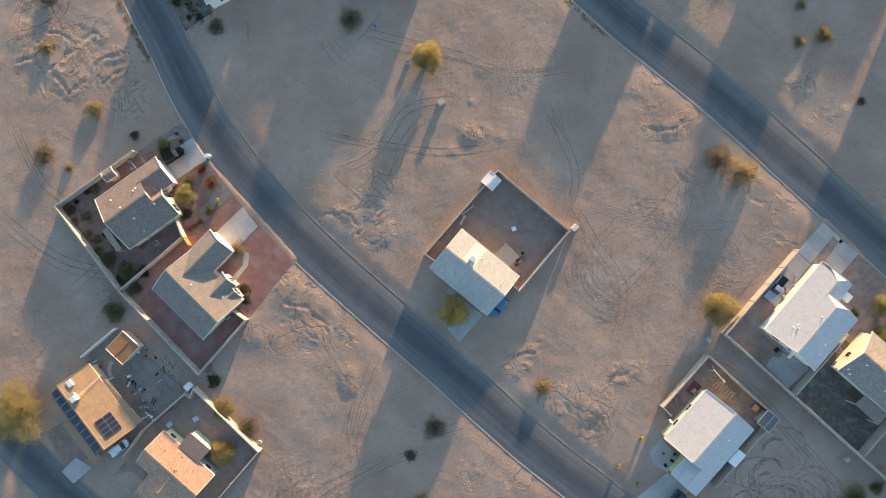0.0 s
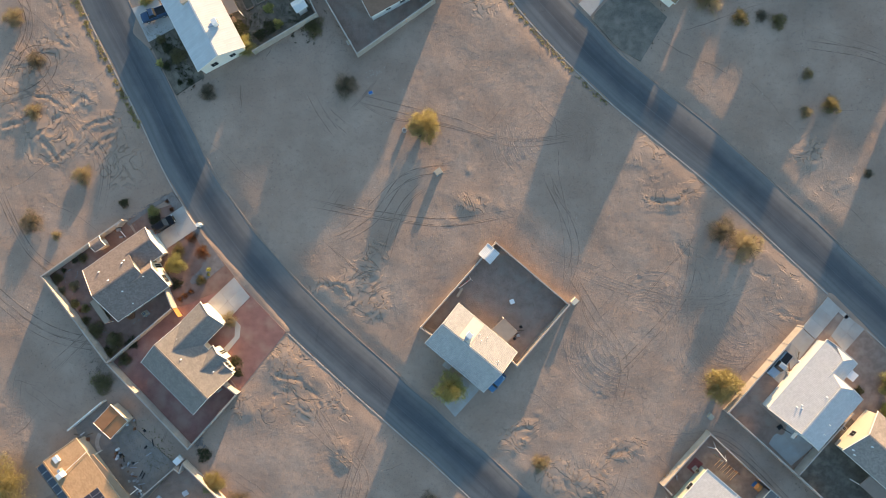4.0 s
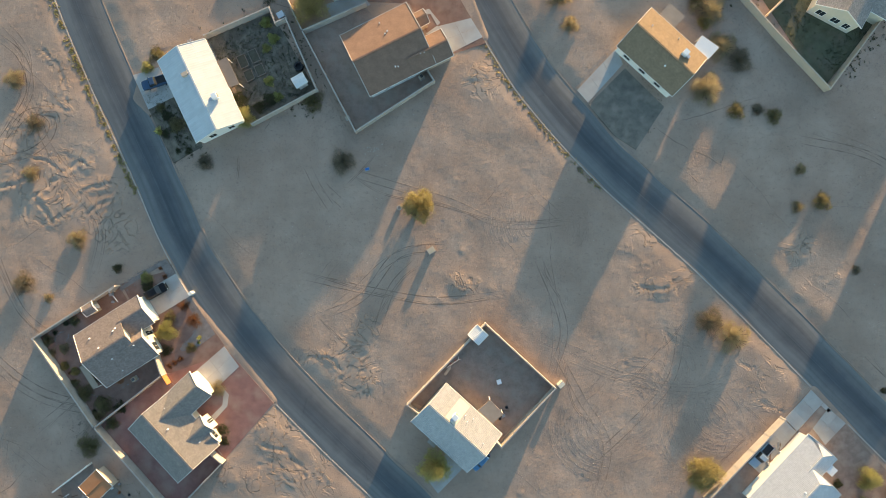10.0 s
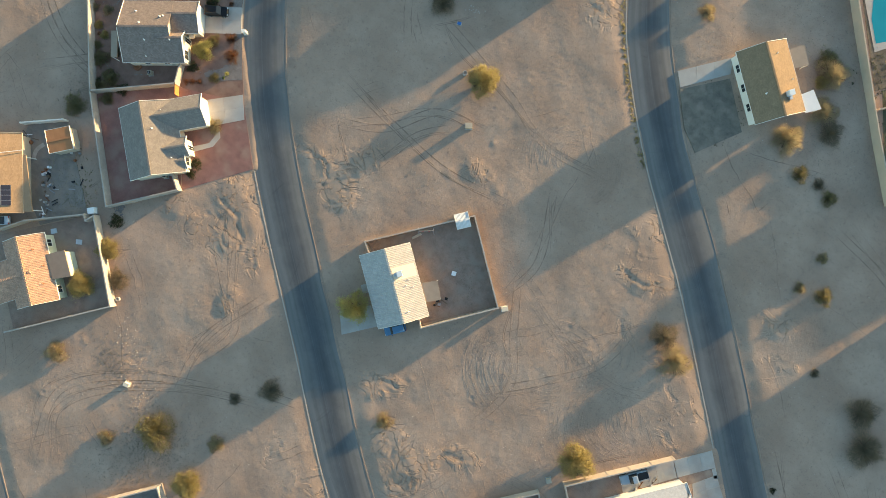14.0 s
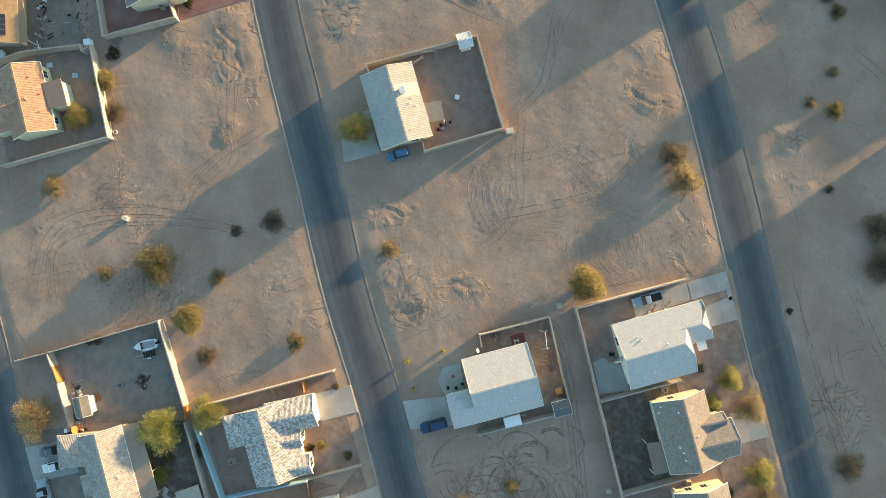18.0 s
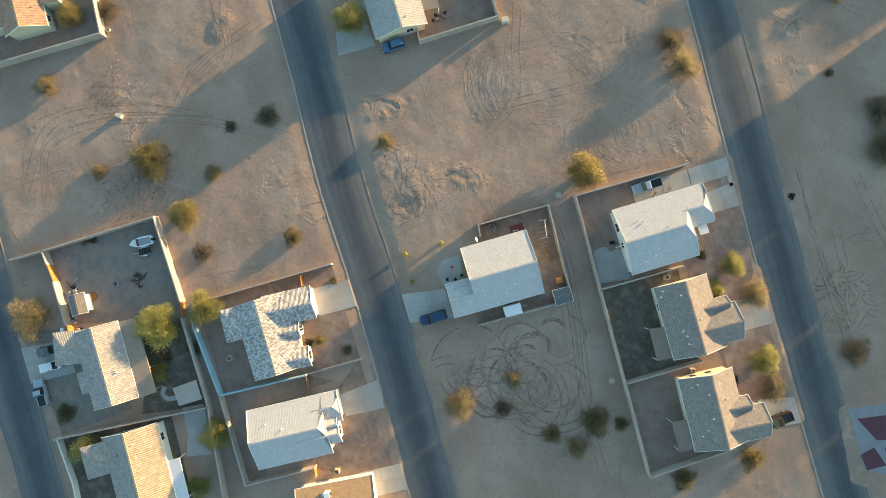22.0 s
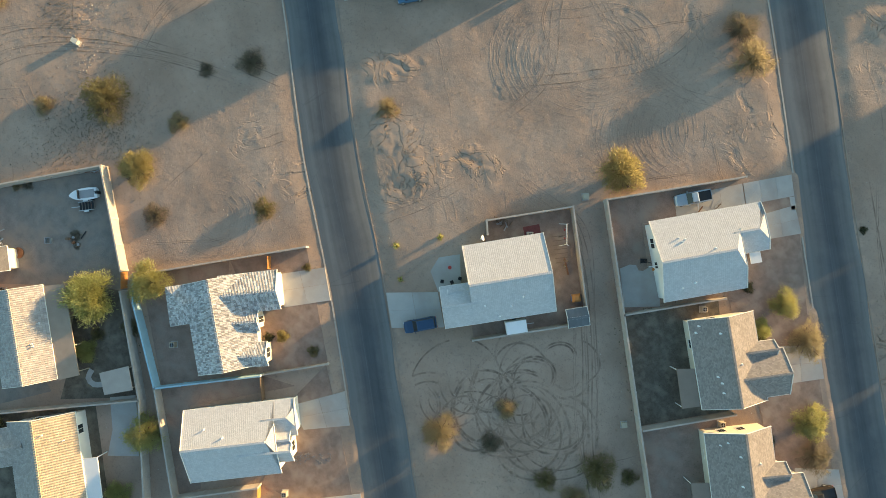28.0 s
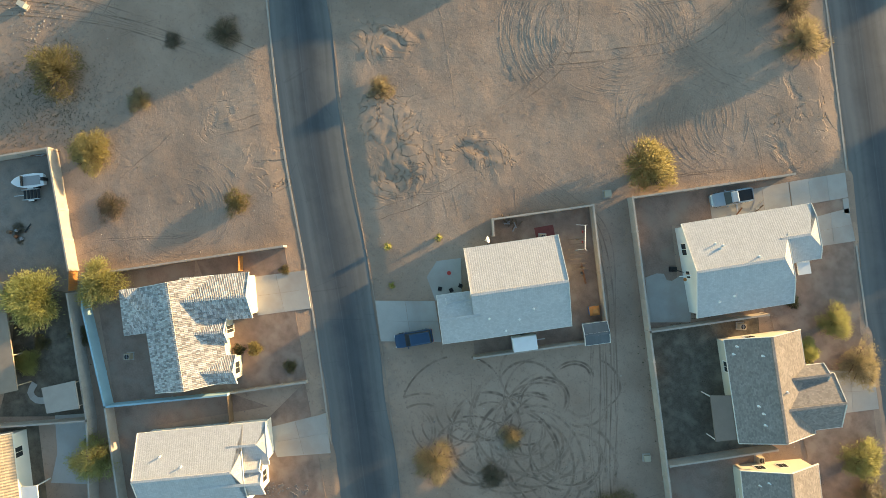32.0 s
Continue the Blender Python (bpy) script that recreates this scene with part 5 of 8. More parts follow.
def house_west_b():
    h = thing("house", -50, -8, 0, "cream stucco house with a buff shingle gable roof", "house", "houses")
    a, b = (-55.8, -4.0), (-45.5, -14.3)
    gable(h, a, b, 5.8, 5.4, 2.9, 5.0, ROOF_BUFF, STUCCO_CREAM)
    g = (-52.4, -5.0), (-45.6, 1.9)
    gable(h, *g, 3.2, 3.2, 2.9, 4.5, ROOF_BUFF, STUCCO_CREAM)
    garage_door(h, *g, 4.8)
    e = (-49.0, -10.9), (-44.0, -5.8)
    gable(h, *e, 2.0, 2.0, 2.9, 4.1, ROOF_BUFF, STUCCO_CREAM)
    end_windows(h, *e, ((0, 0.9, 2.0, 0.05),))
    w = (-46.5, -12.0), (-42.7, -8.3)
    gable(h, *w, 1.7, 1.7, 2.8, 3.4, ROOF_BUFF, STUCCO_CREAM)
    end_windows(h, *w, ((0, 1.6, 1.2, 1.0),))
    wing_windows(h, a, b, 5.4, ((4, -1, 1.5, 1.1), (9, -1, 1.5, 1.1)))
    vents(h, a, b, 5.6, 2.9, 5.0, ((5.5, 1.4), (2.0, 3.4), (11.5, 3.8)))


def house_solar():
    h = thing("house", -71, -32, 0, "low house with ochre shingles and rooftop solar panels", "house", "houses")
    a, b = (-78.3, -27.1), (-68.8, -39.9)
    gable(h, a, b, 6.8, 1.4, 2.6, 4.0, ROOF_ORANGE, STUCCO_TAN, TRIM_TAN)
    canopy(h, [(-69.6, -26.2), (-62.0, -34.6), (-64.5, -36.6), (-71.9, -28.0)], 2.42, ROOF_BROWNED, (0, 1), "brown patio cover")
    yaw = math.degrees(math.atan2(b[1] - a[1], b[0] - a[0]))
    lean = math.degrees(math.atan2(1.4, 6.8))
    for i in range(4):
        for j in range(2):
            x, y, z = roof_spot(a, b, 6.8, 2.6, 4.0, 10.9 + 1.02 * i, 2.3 + 1.75 * j)
            p = box("solar_panel", x, y, z + 0.1, 0.98, 1.7, 0.05, yaw, METAL, h, pitch=-lean)
            box("glass_face", x, y, z + 0.154, 0.92, 1.64, 0.012, yaw, SOLAR, p, pitch=-lean)
    for i in range(9):
        x, y = a[0] + (b[0] - a[0]) * (i + 0.6) / 9.6 - 1.9, a[1] + (b[1] - a[1]) * (i + 0.6) / 9.6 - 1.4
        p = box("solar_panel", x, y, 2.45, 1.62, 1.9, 0.05, yaw, METAL, h, pitch=10)
        box("glass_face", x, y, 2.5, 1.56, 1.84, 0.012, yaw, SOLAR, p, pitch=10)
    box_along(h, "panel_beam", (a[0] - 2.8, a[1] - 2.0, 2.2), (b[0] - 2.8, b[1] - 2.0, 2.2), 0.1, 0.15, WOOD)
    for i in range(5):
        q = lerp((a[0] - 2.8, a[1] - 2.0), (b[0] - 2.8, b[1] - 2.0), i / 4)
        box("post", q[0], q[1], 0, 0.12, 0.12, 2.2, yaw, WOOD, h)
    slab("carport_roof", [(-78.6, -35.6), (-72.4, -43.7), (-70.6, -42.4), (-76.9, -34.3)], 2.1, 2.22, ROOF_BROWNED, h, "flat brown carport roof")
    for q in ((-78.3, -35.8), (-75.4, -39.6), (-72.5, -43.3)):
        box("post", q[0], q[1], 0, 0.12, 0.12, 2.1, yaw, WOOD, h)
    cooler(h, -74.4, -29.6, 4.1, yaw)
    tube("water_pipe", (-74.0, -29.2, 4.0), (-70.3, -25.4, 2.75), 0.05, 0.05, WHITE_METAL, h)
    box("roof_hatch", -75.9, -26.8, 3.4, 1.3, 1.0, 0.5, yaw, WHITE_METAL, h)


def house_pink():
    h = thing("house", -56, -43, 0, "house with a pink clay tile roof, pale green walls", "house", "houses")
    a, b = (-60.3, -39.6), (-50.0, -48.7)
    gable(h, a, b, 4.2, 4.4, 2.8, 4.7, ROOF_PINK, STUCCO_GREEN, course=0.36)
    w = (-54.2, -43.6), (-60.2, -51.6)
    gable(h, *w, 4.0, 4.0, 2.8, 4.5, ROOF_PINK, STUCCO_GREEN, course=0.36, hip=(0, 1))
    slab("patio_room", [(-52.1, -37.3), (-48.4, -40.5), (-50.6, -42.7), (-54.2, -39.6)], 0.0, 3.0, STUCCO_GREEN, h)
    slab("patio_roof", [(-52.0, -36.8), (-47.9, -40.3), (-50.5, -42.9), (-54.4, -39.6)], 3.0, 3.15, ROOF_FLAT, h, "flat tan roof")
    wing_windows(h, a, b, 4.2, ((2.0, 1, 1.4, 1.1), (11.5, 1, 1.4, 1.1)))
    vents(h, a, b, 4.2, 2.8, 4.7, ((3, 2.0), (10, 2.4), (6.5, 3.0)), RUST)


def house_boat_yard():
    h = thing("house", -1, -93, 0, "house with a pale washed tile roof", "house", "houses")
    a, b = (-6.5, -88.3), (5.1, -98.0)
    gable(h, a, b, 4.0, 4.8, 2.8, 4.7, ROOF_WASHED, STUCCO_TAN)
    w = (-3.4, -90.2), (-11.0, -96.5)
    gable(h, *w, 3.1, 3.1, 2.8, 4.2, ROOF_WASHED, STUCCO_TAN, hip=(0, 1))
    v = (1.0, -94.2), (-3.2, -99.2)
    gable(h, *v, 2.0, 2.0, 2.8, 3.6, ROOF_WASHED, STUCCO_TAN, hip=(0, 1))
    slab("patio_roof", [(-3.9, -85.6), (7.7, -95.3), (9.9, -92.3), (-1.4, -82.9)], 2.55, 2.7, ROOF_FLAT_TAN, h, "flat brown patio roof")
    for t in (0.03, 0.36, 0.68, 0.97):
        q = lerp((-1.6, -83.2), (9.6, -92.4), t)
        box("post", q[0], q[1], 0, 0.14, 0.14, 2.55, -40, TRIM_TAN, h)
    vents(h, a, b, 4.4, 2.8, 4.7, ((9, 1.8), (9.4, 1.9), (6, 3.0)), METAL)
    wing_windows(h, a, b, 4.0, ((4, 1, 2.0, 1.6), (10, 1, 2.0, 1.6)))


def house_clay():
    h = thing("house", 14, -105, 0, "house with a buff clay tile roof, white gable", "house", "houses")
    a, b = (9.7, -101.0), (22.5, -112.2)
    # light painted in: sunlit buff on the sunward slope, shaded grey behind and on the wing
    gable(h, a, b, 5.3, 5.6, 2.8, 4.9, ROOF_CLAY_SUNLIT, STUCCO_WHITE, roof_right=ROOF_PALE)
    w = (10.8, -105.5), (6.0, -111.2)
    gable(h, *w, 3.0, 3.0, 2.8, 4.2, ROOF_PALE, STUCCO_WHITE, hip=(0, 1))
    slab("patio_roof", [(18.9, -101.9), (20.5, -100.2), (26.3, -105.4), (24.6, -107.2)], 2.5, 2.64, ROOF_FLAT_WHITE, h, "white patio roof")
    for q in ((20.4, -100.5), (26.0, -105.5)):
        box("post", q[0], q[1], 0, 0.14, 0.14, 2.5, -40, TRIM, h)
    end_windows(h, b, a, ((1.8, 1.4, 1.1, 1.0),))
    wing_windows(h, a, b, 5.3, ((3, 1, 1.4, 1.1),))
    vents(h, a, b, 5.3, 2.8, 4.9, ((2.5, 1.0), (4, 3.5)), METAL)


def house_limed():
    h = thing("house", 23, -70, 0, "house with a rough white limed tile roof", "house", "houses")
    a, b = (16.4, -67.0), (27.6, -76.2)
    gable(h, a, b, 5.3, 4.9, 2.8, 4.9, ROOF_LIMED, STUCCO_CREAM)
    w = (19.0, -69.0), (13.7, -75.0)
    gable(h, *w, 3.1, 3.1, 2.8, 4.3, ROOF_LIMED, STUCCO_CREAM, hip=(0, 1))
    g = (18.8, -68.4), (25.4, -61.5)
    gable(h, *g, 3.1, 3.1, 2.8, 4.4, ROOF_LIMED, STUCCO_CREAM)
    garage_door(h, *g, 4.8)
    e = (22.0, -71.4), (26.2, -67.2)
    gable(h, *e, 1.7, 1.7, 2.8, 4.0, ROOF_LIMED, STUCCO_CREAM)
    end_windows(h, *e, ((0, 1.0, 2.0, 0.05),))
    k = (26.8, -74.0), (30.6, -70.3)
    gable(h, *k, 1.9, 1.9, 2.8, 4.0, ROOF_LIMED, STUCCO_CREAM)
    end_windows(h, *k, ((0, 1.6, 1.3, 0.9),))


def house_white_s():
    h = thing("house", 36, -82, 0, "house with a white shingle roof and white gables", "house", "houses")
    a, b = (30.3, -89.6), (40.2, -79.1)
    gable(h, a, b, 5.6, 5.7, 2.8, 4.9, ROOF_WHITE, STUCCO_WHITE, bare=((1, 1),), clip=(1.3, 0.42))
    g = (36.7, -78.5), (40.2, -74.8)
    gable(h, *g, 2.65, 3.1, 2.78, 3.76, ROOF_WHITE, STUCCO_WHITE, clip=(1.2, 0.58))
    garage_door(h, *g, 4.6)
    e = (36.6, -83.4), (41.9, -77.8)
    gable(h, *e, 1.2, 1.2, 2.9, 3.9, ROOF_WHITE, STUCCO_WHITE)
    k = (37.4, -84.8), (43.2, -78.9)
    gable(h, *k, 2.0, 2.0, 2.8, 4.2, ROOF_WHITE, STUCCO_WHITE)
    end_windows(h, *k, ((0, 1.5, 1.3, 0.9),))
    wing_windows(h, a, b, 5.6, ((5, 1, 1.2, 0.9), (9, 1, 1.2, 0.9)))
    vents(h, a, b, 5.6, 2.8, 4.9, ((3.5, 2.6), (6.5, 1.2)), WHITE_METAL)


def house_gold():
    h = thing("house", 52, -91, 0, "house with an ochre shingle roof", "house", "houses")
    a, b = (46.0, -96.8), (56.6, -86.4)
    gable(h, a, b, 5.6, 5.6, 2.8, 4.9, ROOF_ORANGE, STUCCO_WHITE)
    cooler(h, 47.6, -89.6, 3.5, 45)


def house_white_e():
    h = thing("house", 52, -40, 0, "house with a white shingle roof, walled yard", "house", "houses")
    a, b = (47.8, -41.8), (56.2, -32.0)
    gable(h, a, b, 6.2, 6.2, 2.8, 4.9, ROOF_WHITE, STUCCO_GREEN, bare=((0, -1),))
    g = (50.6, -42.9), (46.9, -47.1)
    gable(h, *g, 3.37, 3.2, 2.78, 3.91, ROOF_WHITE, STUCCO_GREEN)
    garage_door(h, *g, 4.6)
    e = (50.0, -40.5), (46.2, -44.9)
    gable(h, *e, 1.0, 1.0, 2.7, 3.2, ROOF_WHITE, STUCCO_GREEN)
    end_windows(h, b, a, ((3.6, 1.2, 1.0, 1.0),))
    wing_windows(h, a, b, 6.2, ((4, 1, 1.4, 1.1), (8, 1, 1.6, 1.1), (9, -1, 1.4, 1.1)))
    vents(h, a, b, 6.2, 2.8, 4.9, ((2, -3.5), (8, -3.0), (4, -5.5), (6, -4.2)), WHITE_METAL)


def house_white_far_e():
    h = thing("house", 72, -12, 0, "large house with a white shingle roof", "house", "houses")
    a, b = (68.0, -20.2), (76.4, -10.1)
    gable(h, a, b, 6.5, 6.3, 2.8, 4.9, ROOF_WHITE, STUCCO_WHITE, bare=((1, 1),), clip=(1.55, 0.47))
    g = (73.8, -9.4), (77.4, -5.0)
    gable(h, *g, 4.0, 3.5, 2.78, 4.06, ROOF_WHITE, STUCCO_WHITE, clip=(1.7, 0.58))
    garage_door(h, *g, 4.8)
    slab("porch_roof", [(78.2, -9.7), (79.3, -8.4), (80.6, -9.5), (79.5, -10.8)], 2.4, 2.56, ROOF_FLAT_WHITE, h)
    end_windows(h, b, a, ((-3.0, 1.6, 1.2, 1.0), (0.5, 1.0, 0.9, 1.1)))
    wing_windows(h, a, b, 6.4, ((4, -1, 1.4, 1.1), (9, -1, 1.4, 1.1)))
    vents(h, a, b, 6.4, 2.8, 4.9, ((4.0, 2.5), (4.5, 2.8), (3.6, 3.2), (8.5, 0.7), (3, -4.5), (5, -4.0)), WHITE_METAL)


def house_grey_a():
    h = thing("house", 88, -25, 0, "cream house with a grey shingle roof", "house", "houses")
    a, b = (80.8, -20.2), (91.3, -29.4)
    gable(h, a, b, 5.1, 5.1, 2.8, 4.8, ROOF_GREY, STUCCO_CREAM)
    g = (87.4, -27.6), (94.0, -20.2)
    gable(h, *g, 3.6, 3.6, 2.8, 4.3, ROOF_GREY, STUCCO_CREAM)
    garage_door(h, *g, 4.8)
    k = (87.0, -22.4), (90.4, -18.6)
    gable(h, *k, 1.3, 1.3, 2.8, 3.8, ROOF_GREY, STUCCO_CREAM)
    canopy(h, [(81.0, -30.9), (83.8, -28.5), (87.9, -32.6), (85.6, -35.1)], 2.45, ROOF_FLAT, (0, 3), "brown patio cover")
    wing_windows(h, a, b, 5.1, ((4, -1, 1.4, 1.1), (2, 1, 1.4, 1.1)))
    end_windows(h, b, a, ((1, 1.2, 1.0, 1.0),))
    vents(h, a, b, 5.1, 2.8, 4.8, ((1, -3.8), (2, -4.3), (10, -2), (9, -2.4), (11.5, -2), (7.5, 1.2), (2.4, -1.2)), WHITE_METAL)


def house_grey_b():
    h = thing("house", 100, -37, 0, "cream house with a grey shingle roof, pickup in front", "house", "houses")
    a, b = (94.1, -32.0), (104.1, -41.5)
    gable(h, a, b, 5.0, 5.3, 2.8, 4.8, ROOF_GREY, STUCCO_CREAM)
    g = (101.2, -40.2), (108.2, -32.9)
    gable(h, *g, 3.2, 3.2, 2.8, 4.3, ROOF_GREY, STUCCO_CREAM)
    garage_door(h, *g, 4.8)
    k = (100.0, -36.2), (103.9, -32.2)
    gable(h, *k, 1.6, 1.6, 2.8, 3.9, ROOF_GREY, STUCCO_CREAM)
    canopy(h, [(93.9, -43.1), (96.2, -41.1), (100.3, -44.9), (98.2, -47.0)], 2.45, ROOF_FLAT, (0, 3), "brown patio cover")
    wing_windows(h, a, b, 5.2, ((4, -1, 1.4, 1.1),))
    end_windows(h, b, a, ((-1, 1.2, 1.0, 1.0), (2, 1.2, 1.0, 1.0)))
    vents(h, a, b, 5.1, 2.8, 4.8, ((1.4, -2.4), (1.8, -3.4), (5, 2), (8, -1.2), (10, -2.5), (11, -3.5), (3.5, -1)), WHITE_METAL)


for build in (house_centre, house_nw, house_north, house_far_north, house_ne, house_far_ne, house_west_a, house_west_b, house_solar, house_pink, house_boat_yard, house_clay, house_limed, house_white_s, house_gold, house_white_e, house_white_far_e, house_grey_a, house_grey_b):
    build()


def shade_house(x, y, yaw, roof, wall, top=4.9):
    """A plain unseen house added beyond the lots; its long shadow reaches them."""
    h = thing("house", x, y, 0, "unseen house with a gable roof, added for its shadow", "house", "houses")
    d = Vector((math.cos(radians(yaw)), math.sin(radians(yaw))))
    a, b = (x - d.x * 9.2, y - d.y * 9.2), (x + d.x * 9.2, y + d.y * 9.2)
    gable(h, a, b, 5.6, 5.6, top - 2.1, top, roof, wall)
    end_windows(h, a, b, ((0, 1.6, 1.2, 1.0),))
    end_windows(h, b, a, ((0, 1.6, 1.2, 1.0),))


# unseen casters, set where their shadows fall across lots and street
for spot in ((-2, 122, 30, ROOF_GREY, STUCCO_WHITE), (98, 99, -42, ROOF_PALE, STUCCO_CREAM), (106, 61.2, -42, ROOF_TAN, STUCCO_WHITE, 5.9), (121.5, 47.5, -42, ROOF_GREY, STUCCO_CREAM), (137, 34, -42, ROOF_PALE, STUCCO_CREAM), (152, 20, -42, ROOF_TAN, STUCCO_WHITE)):
    shade_house(*spot)


# ---- yards, walls and drives ----
bed("yard", [(10.3, 16.2), (24.3, 3.9), (14.3, -7.7), (-4.1, -0.7)], YARD_DIRT, "dark packed dirt yard behind a block wall")
block_wall("cream block wall round the small house's yard", [(-2.3, -2.6), (-4.7, -0.9), (10.1, 16.0), (24.55, 3.8), (14.4, -8.45), (12.6, -6.7)])
driveway([(-0.9, -15.5), (3.6, -10.8), (7.2, -13.5), (2.2, -19.2)], "grey concrete drive beside the small house", (2, 2))
bed("yard", [(-48.4, 70.6), (-35.7, 76.6), (-25.9, 61.1), (-38, 54)], YARD_DARK, "weedy garden yard with raised beds")
block_wall("grey block wall round the garden yard", [(-48.4, 70.8), (-35.7, 76.9), (-34.4, 73.9), (-32.3, 74.9), (-25.6, 61.1), (-38.2, 53.7)], 1.6)
bed("yard", [(-61.1, 58.7), (-54.0, 66.0), (-48.5, 49.0), (-54.3, 45.4)], YARD_DARK, "dark stony front yard", 0.02)
driveway([(-63.2, 62.8), (-58.0, 64.6), (-54.4, 58.9), (-59.8, 56.0)], "concrete drive of the white-roofed house", (2, 2))
bed("yard", [(-28.9, 72.3), (-17.5, 53.4), (-2.6, 63.8), (-4, 66), (-16.8, 78.3)], YARD_DIRT, "bare dirt side yard")
block_wall("grey block wall of the brown-roofed house", [(-16.6, 78.5), (-28.9, 72.5), (-17.5, 53.1), (-2.3, 63.8), (-3.9, 66.2)], 1.7)
bed("yard", [(-17.0, 79.5), (-8.0, 79.5), (-1.0, 69.0), (7.7, 72.2), (3.5, 78.7), (-6.1, 93.5), (-12.0, 92.0)], GRAVEL_RUST, "rust-brown gravel front yard", 0.04)
driveway([(-2.0, 75.2), (4.5, 77.1), (7.0, 73.4), (0.6, 69.8)], "pale concrete drive on red gravel", (2, 2), 0.07)
bed("yard", [(-25, 78.6), (-17.5, 81), (-15.8, 78.9), (-23.3, 75.7)], CONCRETE, "bluish concrete patio", 0.05)
block_wall("pale block wall of the far north yard", [(-28.9, 72.5), (-36, 86), (-40, 96)], 1.7)
driveway([(26.4, 63.6), (33.85, 72.25), (35.4, 69.2), (28.75, 61.2)], "bluish concrete drive of the olive-roofed house", (3, 1))
bed("yard", [(28.9, 60.8), (35.8, 68.4), (44.0, 61.0), (38.8, 52.2), (34.1, 55.1)], YARD_WEEDY, "dark weedy gravel front yard", 0.04)
bed("yard", [(75.5, 66), (85.8, 80.5), (74, 98), (62, 84)], LAWN, "thin green lawn behind a wall", 0.03)
# shade behind the walls is put into this yard's dark colour
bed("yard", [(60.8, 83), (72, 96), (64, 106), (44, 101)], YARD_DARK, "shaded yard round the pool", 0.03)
block_wall("pale block wall of the corner yard", [(88, 84), (75.7, 65.5), (64.9, 76.0), (42.2, 99.3), (38, 104)], 1.8, STUCCO_TAN)
block_wall("pale block wall between the corner yards", [(62.8, 79.5), (68, 85), (72, 90)], 1.8, STUCCO_TAN)
deck = bed("pool_deck", [(47.6, 97.6), (50.0, 102.0), (60.5, 95.2), (56.2, 89.3)], CONCRETE, "pale concrete pool deck", 0.06, "pool deck")
pool = bed("swimming_pool", [(49.4, 98.6), (51.4, 101.2), (52.6, 99.6), (54.6, 98.2), (58.6, 94.2), (55.4, 90.9), (51.8, 94.4)], WATER, "turquoise swimming pool with a concrete deck", 0.075, "pool", "structure")
for q in ([(-6.7, 76.9), (-6.0, 77.8), (-4.0, 78.6), (-3.7, 77.6)], [(-3.7, 77.6), (-4.0, 78.6), (-1.6, 75.9), (-2.2, 75.3)], [(-4.4, 73.6), (-3.6, 72.9), (-1.5, 74.6), (-2.2, 75.3)]):
    tagged(slab("path_slab", q, -0.1, 0.075, CONCRETE), "pale concrete garden path", "path", "path slabs", "structure")
for q in ([(-64.4, 19.6), (-60.0, 22.9), (-55.1, 26.0), (-53.0, 23.1), (-54.5, 22.1), (-56.0, 24.5), (-59.5, 22.3), (-63.9, 19.1)], [(-50.0, 18.9), (-51.2, 18.0), (-48.5, 14.1), (-48.0, 12.6), (-49.3, 10.5), (-51.6, 7.8), (-51.0, 7.3), (-47.7, 8.6), (-44.4, 11.2)]):
    bed("cobble_bed", q, GRAVEL_DARK, "grey cobble strip beside the kerb", 0.045, "gravel bed")
# the two western yards
bed("yard", [(-80.1, 8.9), (-64.3, 19.9), (-55.6, 6.4), (-54.4, 2.7), (-67.2, -8.1)], GRAVEL_RUST, "rust-brown gravel back yard with shrubs")
bed("yard", [(-64.0, 20.5), (-55.2, 23.4), (-49.5, 18.0), (-41.5, 7.7), (-47.0, 2.0), (-54.4, 2.9), (-55.6, 6.6)], GRAVEL_RUST, "rust-brown gravel front garden with shrubs", 0.02)
bed("yard", [(-67.1, -8.5), (-54.2, 2.5), (-41.6, -14.3), (-51.1, -25.1)], GRAVEL_RED, "dark red gravel back yard")
bed("yard", [(-54.0, 2.5), (-41.5, 7.6), (-32.0, -2.3), (-41.4, -14.2)], GRAVEL_RED, "red gravel front yard", 0.03)
block_wall("cream block wall round the western yards", [(-65.2, 19.0), (-64.3, 20.1), (-80.3, 8.9), (-67.3, -8.4), (-51.1, -25.4), (-41.4, -14.4), (-43.9, -12.5)])
block_wall("cream block wall between the western yards", [(-67.3, -8.4), (-54.2, 2.7)])
block_wall("short cream block wall beside the brown-roofed house", [(-54.2, 2.7), (-55.6, 6.4)])
gate((-54.2, 2.7), (-53.0, 0.9), 1.7, WOOD_RED, "orange stained wooden gate in a cream wall")
driveway([(-59.2, 19.0), (-53.0, 23.1), (-49.9, 18.6), (-56.6, 14.2)], "pale concrete drive with a dark car", (2, 2), 0.07)
driveway([(-48.4, 3.2), (-42.5, 8.8), (-39.3, 4.8), (-44.8, -0.9)], "pale concrete drive on red gravel", (2, 2), 0.08)
for q in ([(-43.9, 1.6), (-42.9, 0.9), (-41.2, -1.0), (-42.2, -1.3)], [(-42.3, -1.3), (-41.2, -1.0), (-41.4, -3.4), (-42.4, -3.2)], [(-42.4, -3.2), (-41.4, -3.4), (-44.2, -6.8), (-45.0, -6.0)]):
    tagged(slab("path_slab", q, -0.1, 0.075, CONCRETE), "pale concrete garden path", "path", "path slabs", "structure")
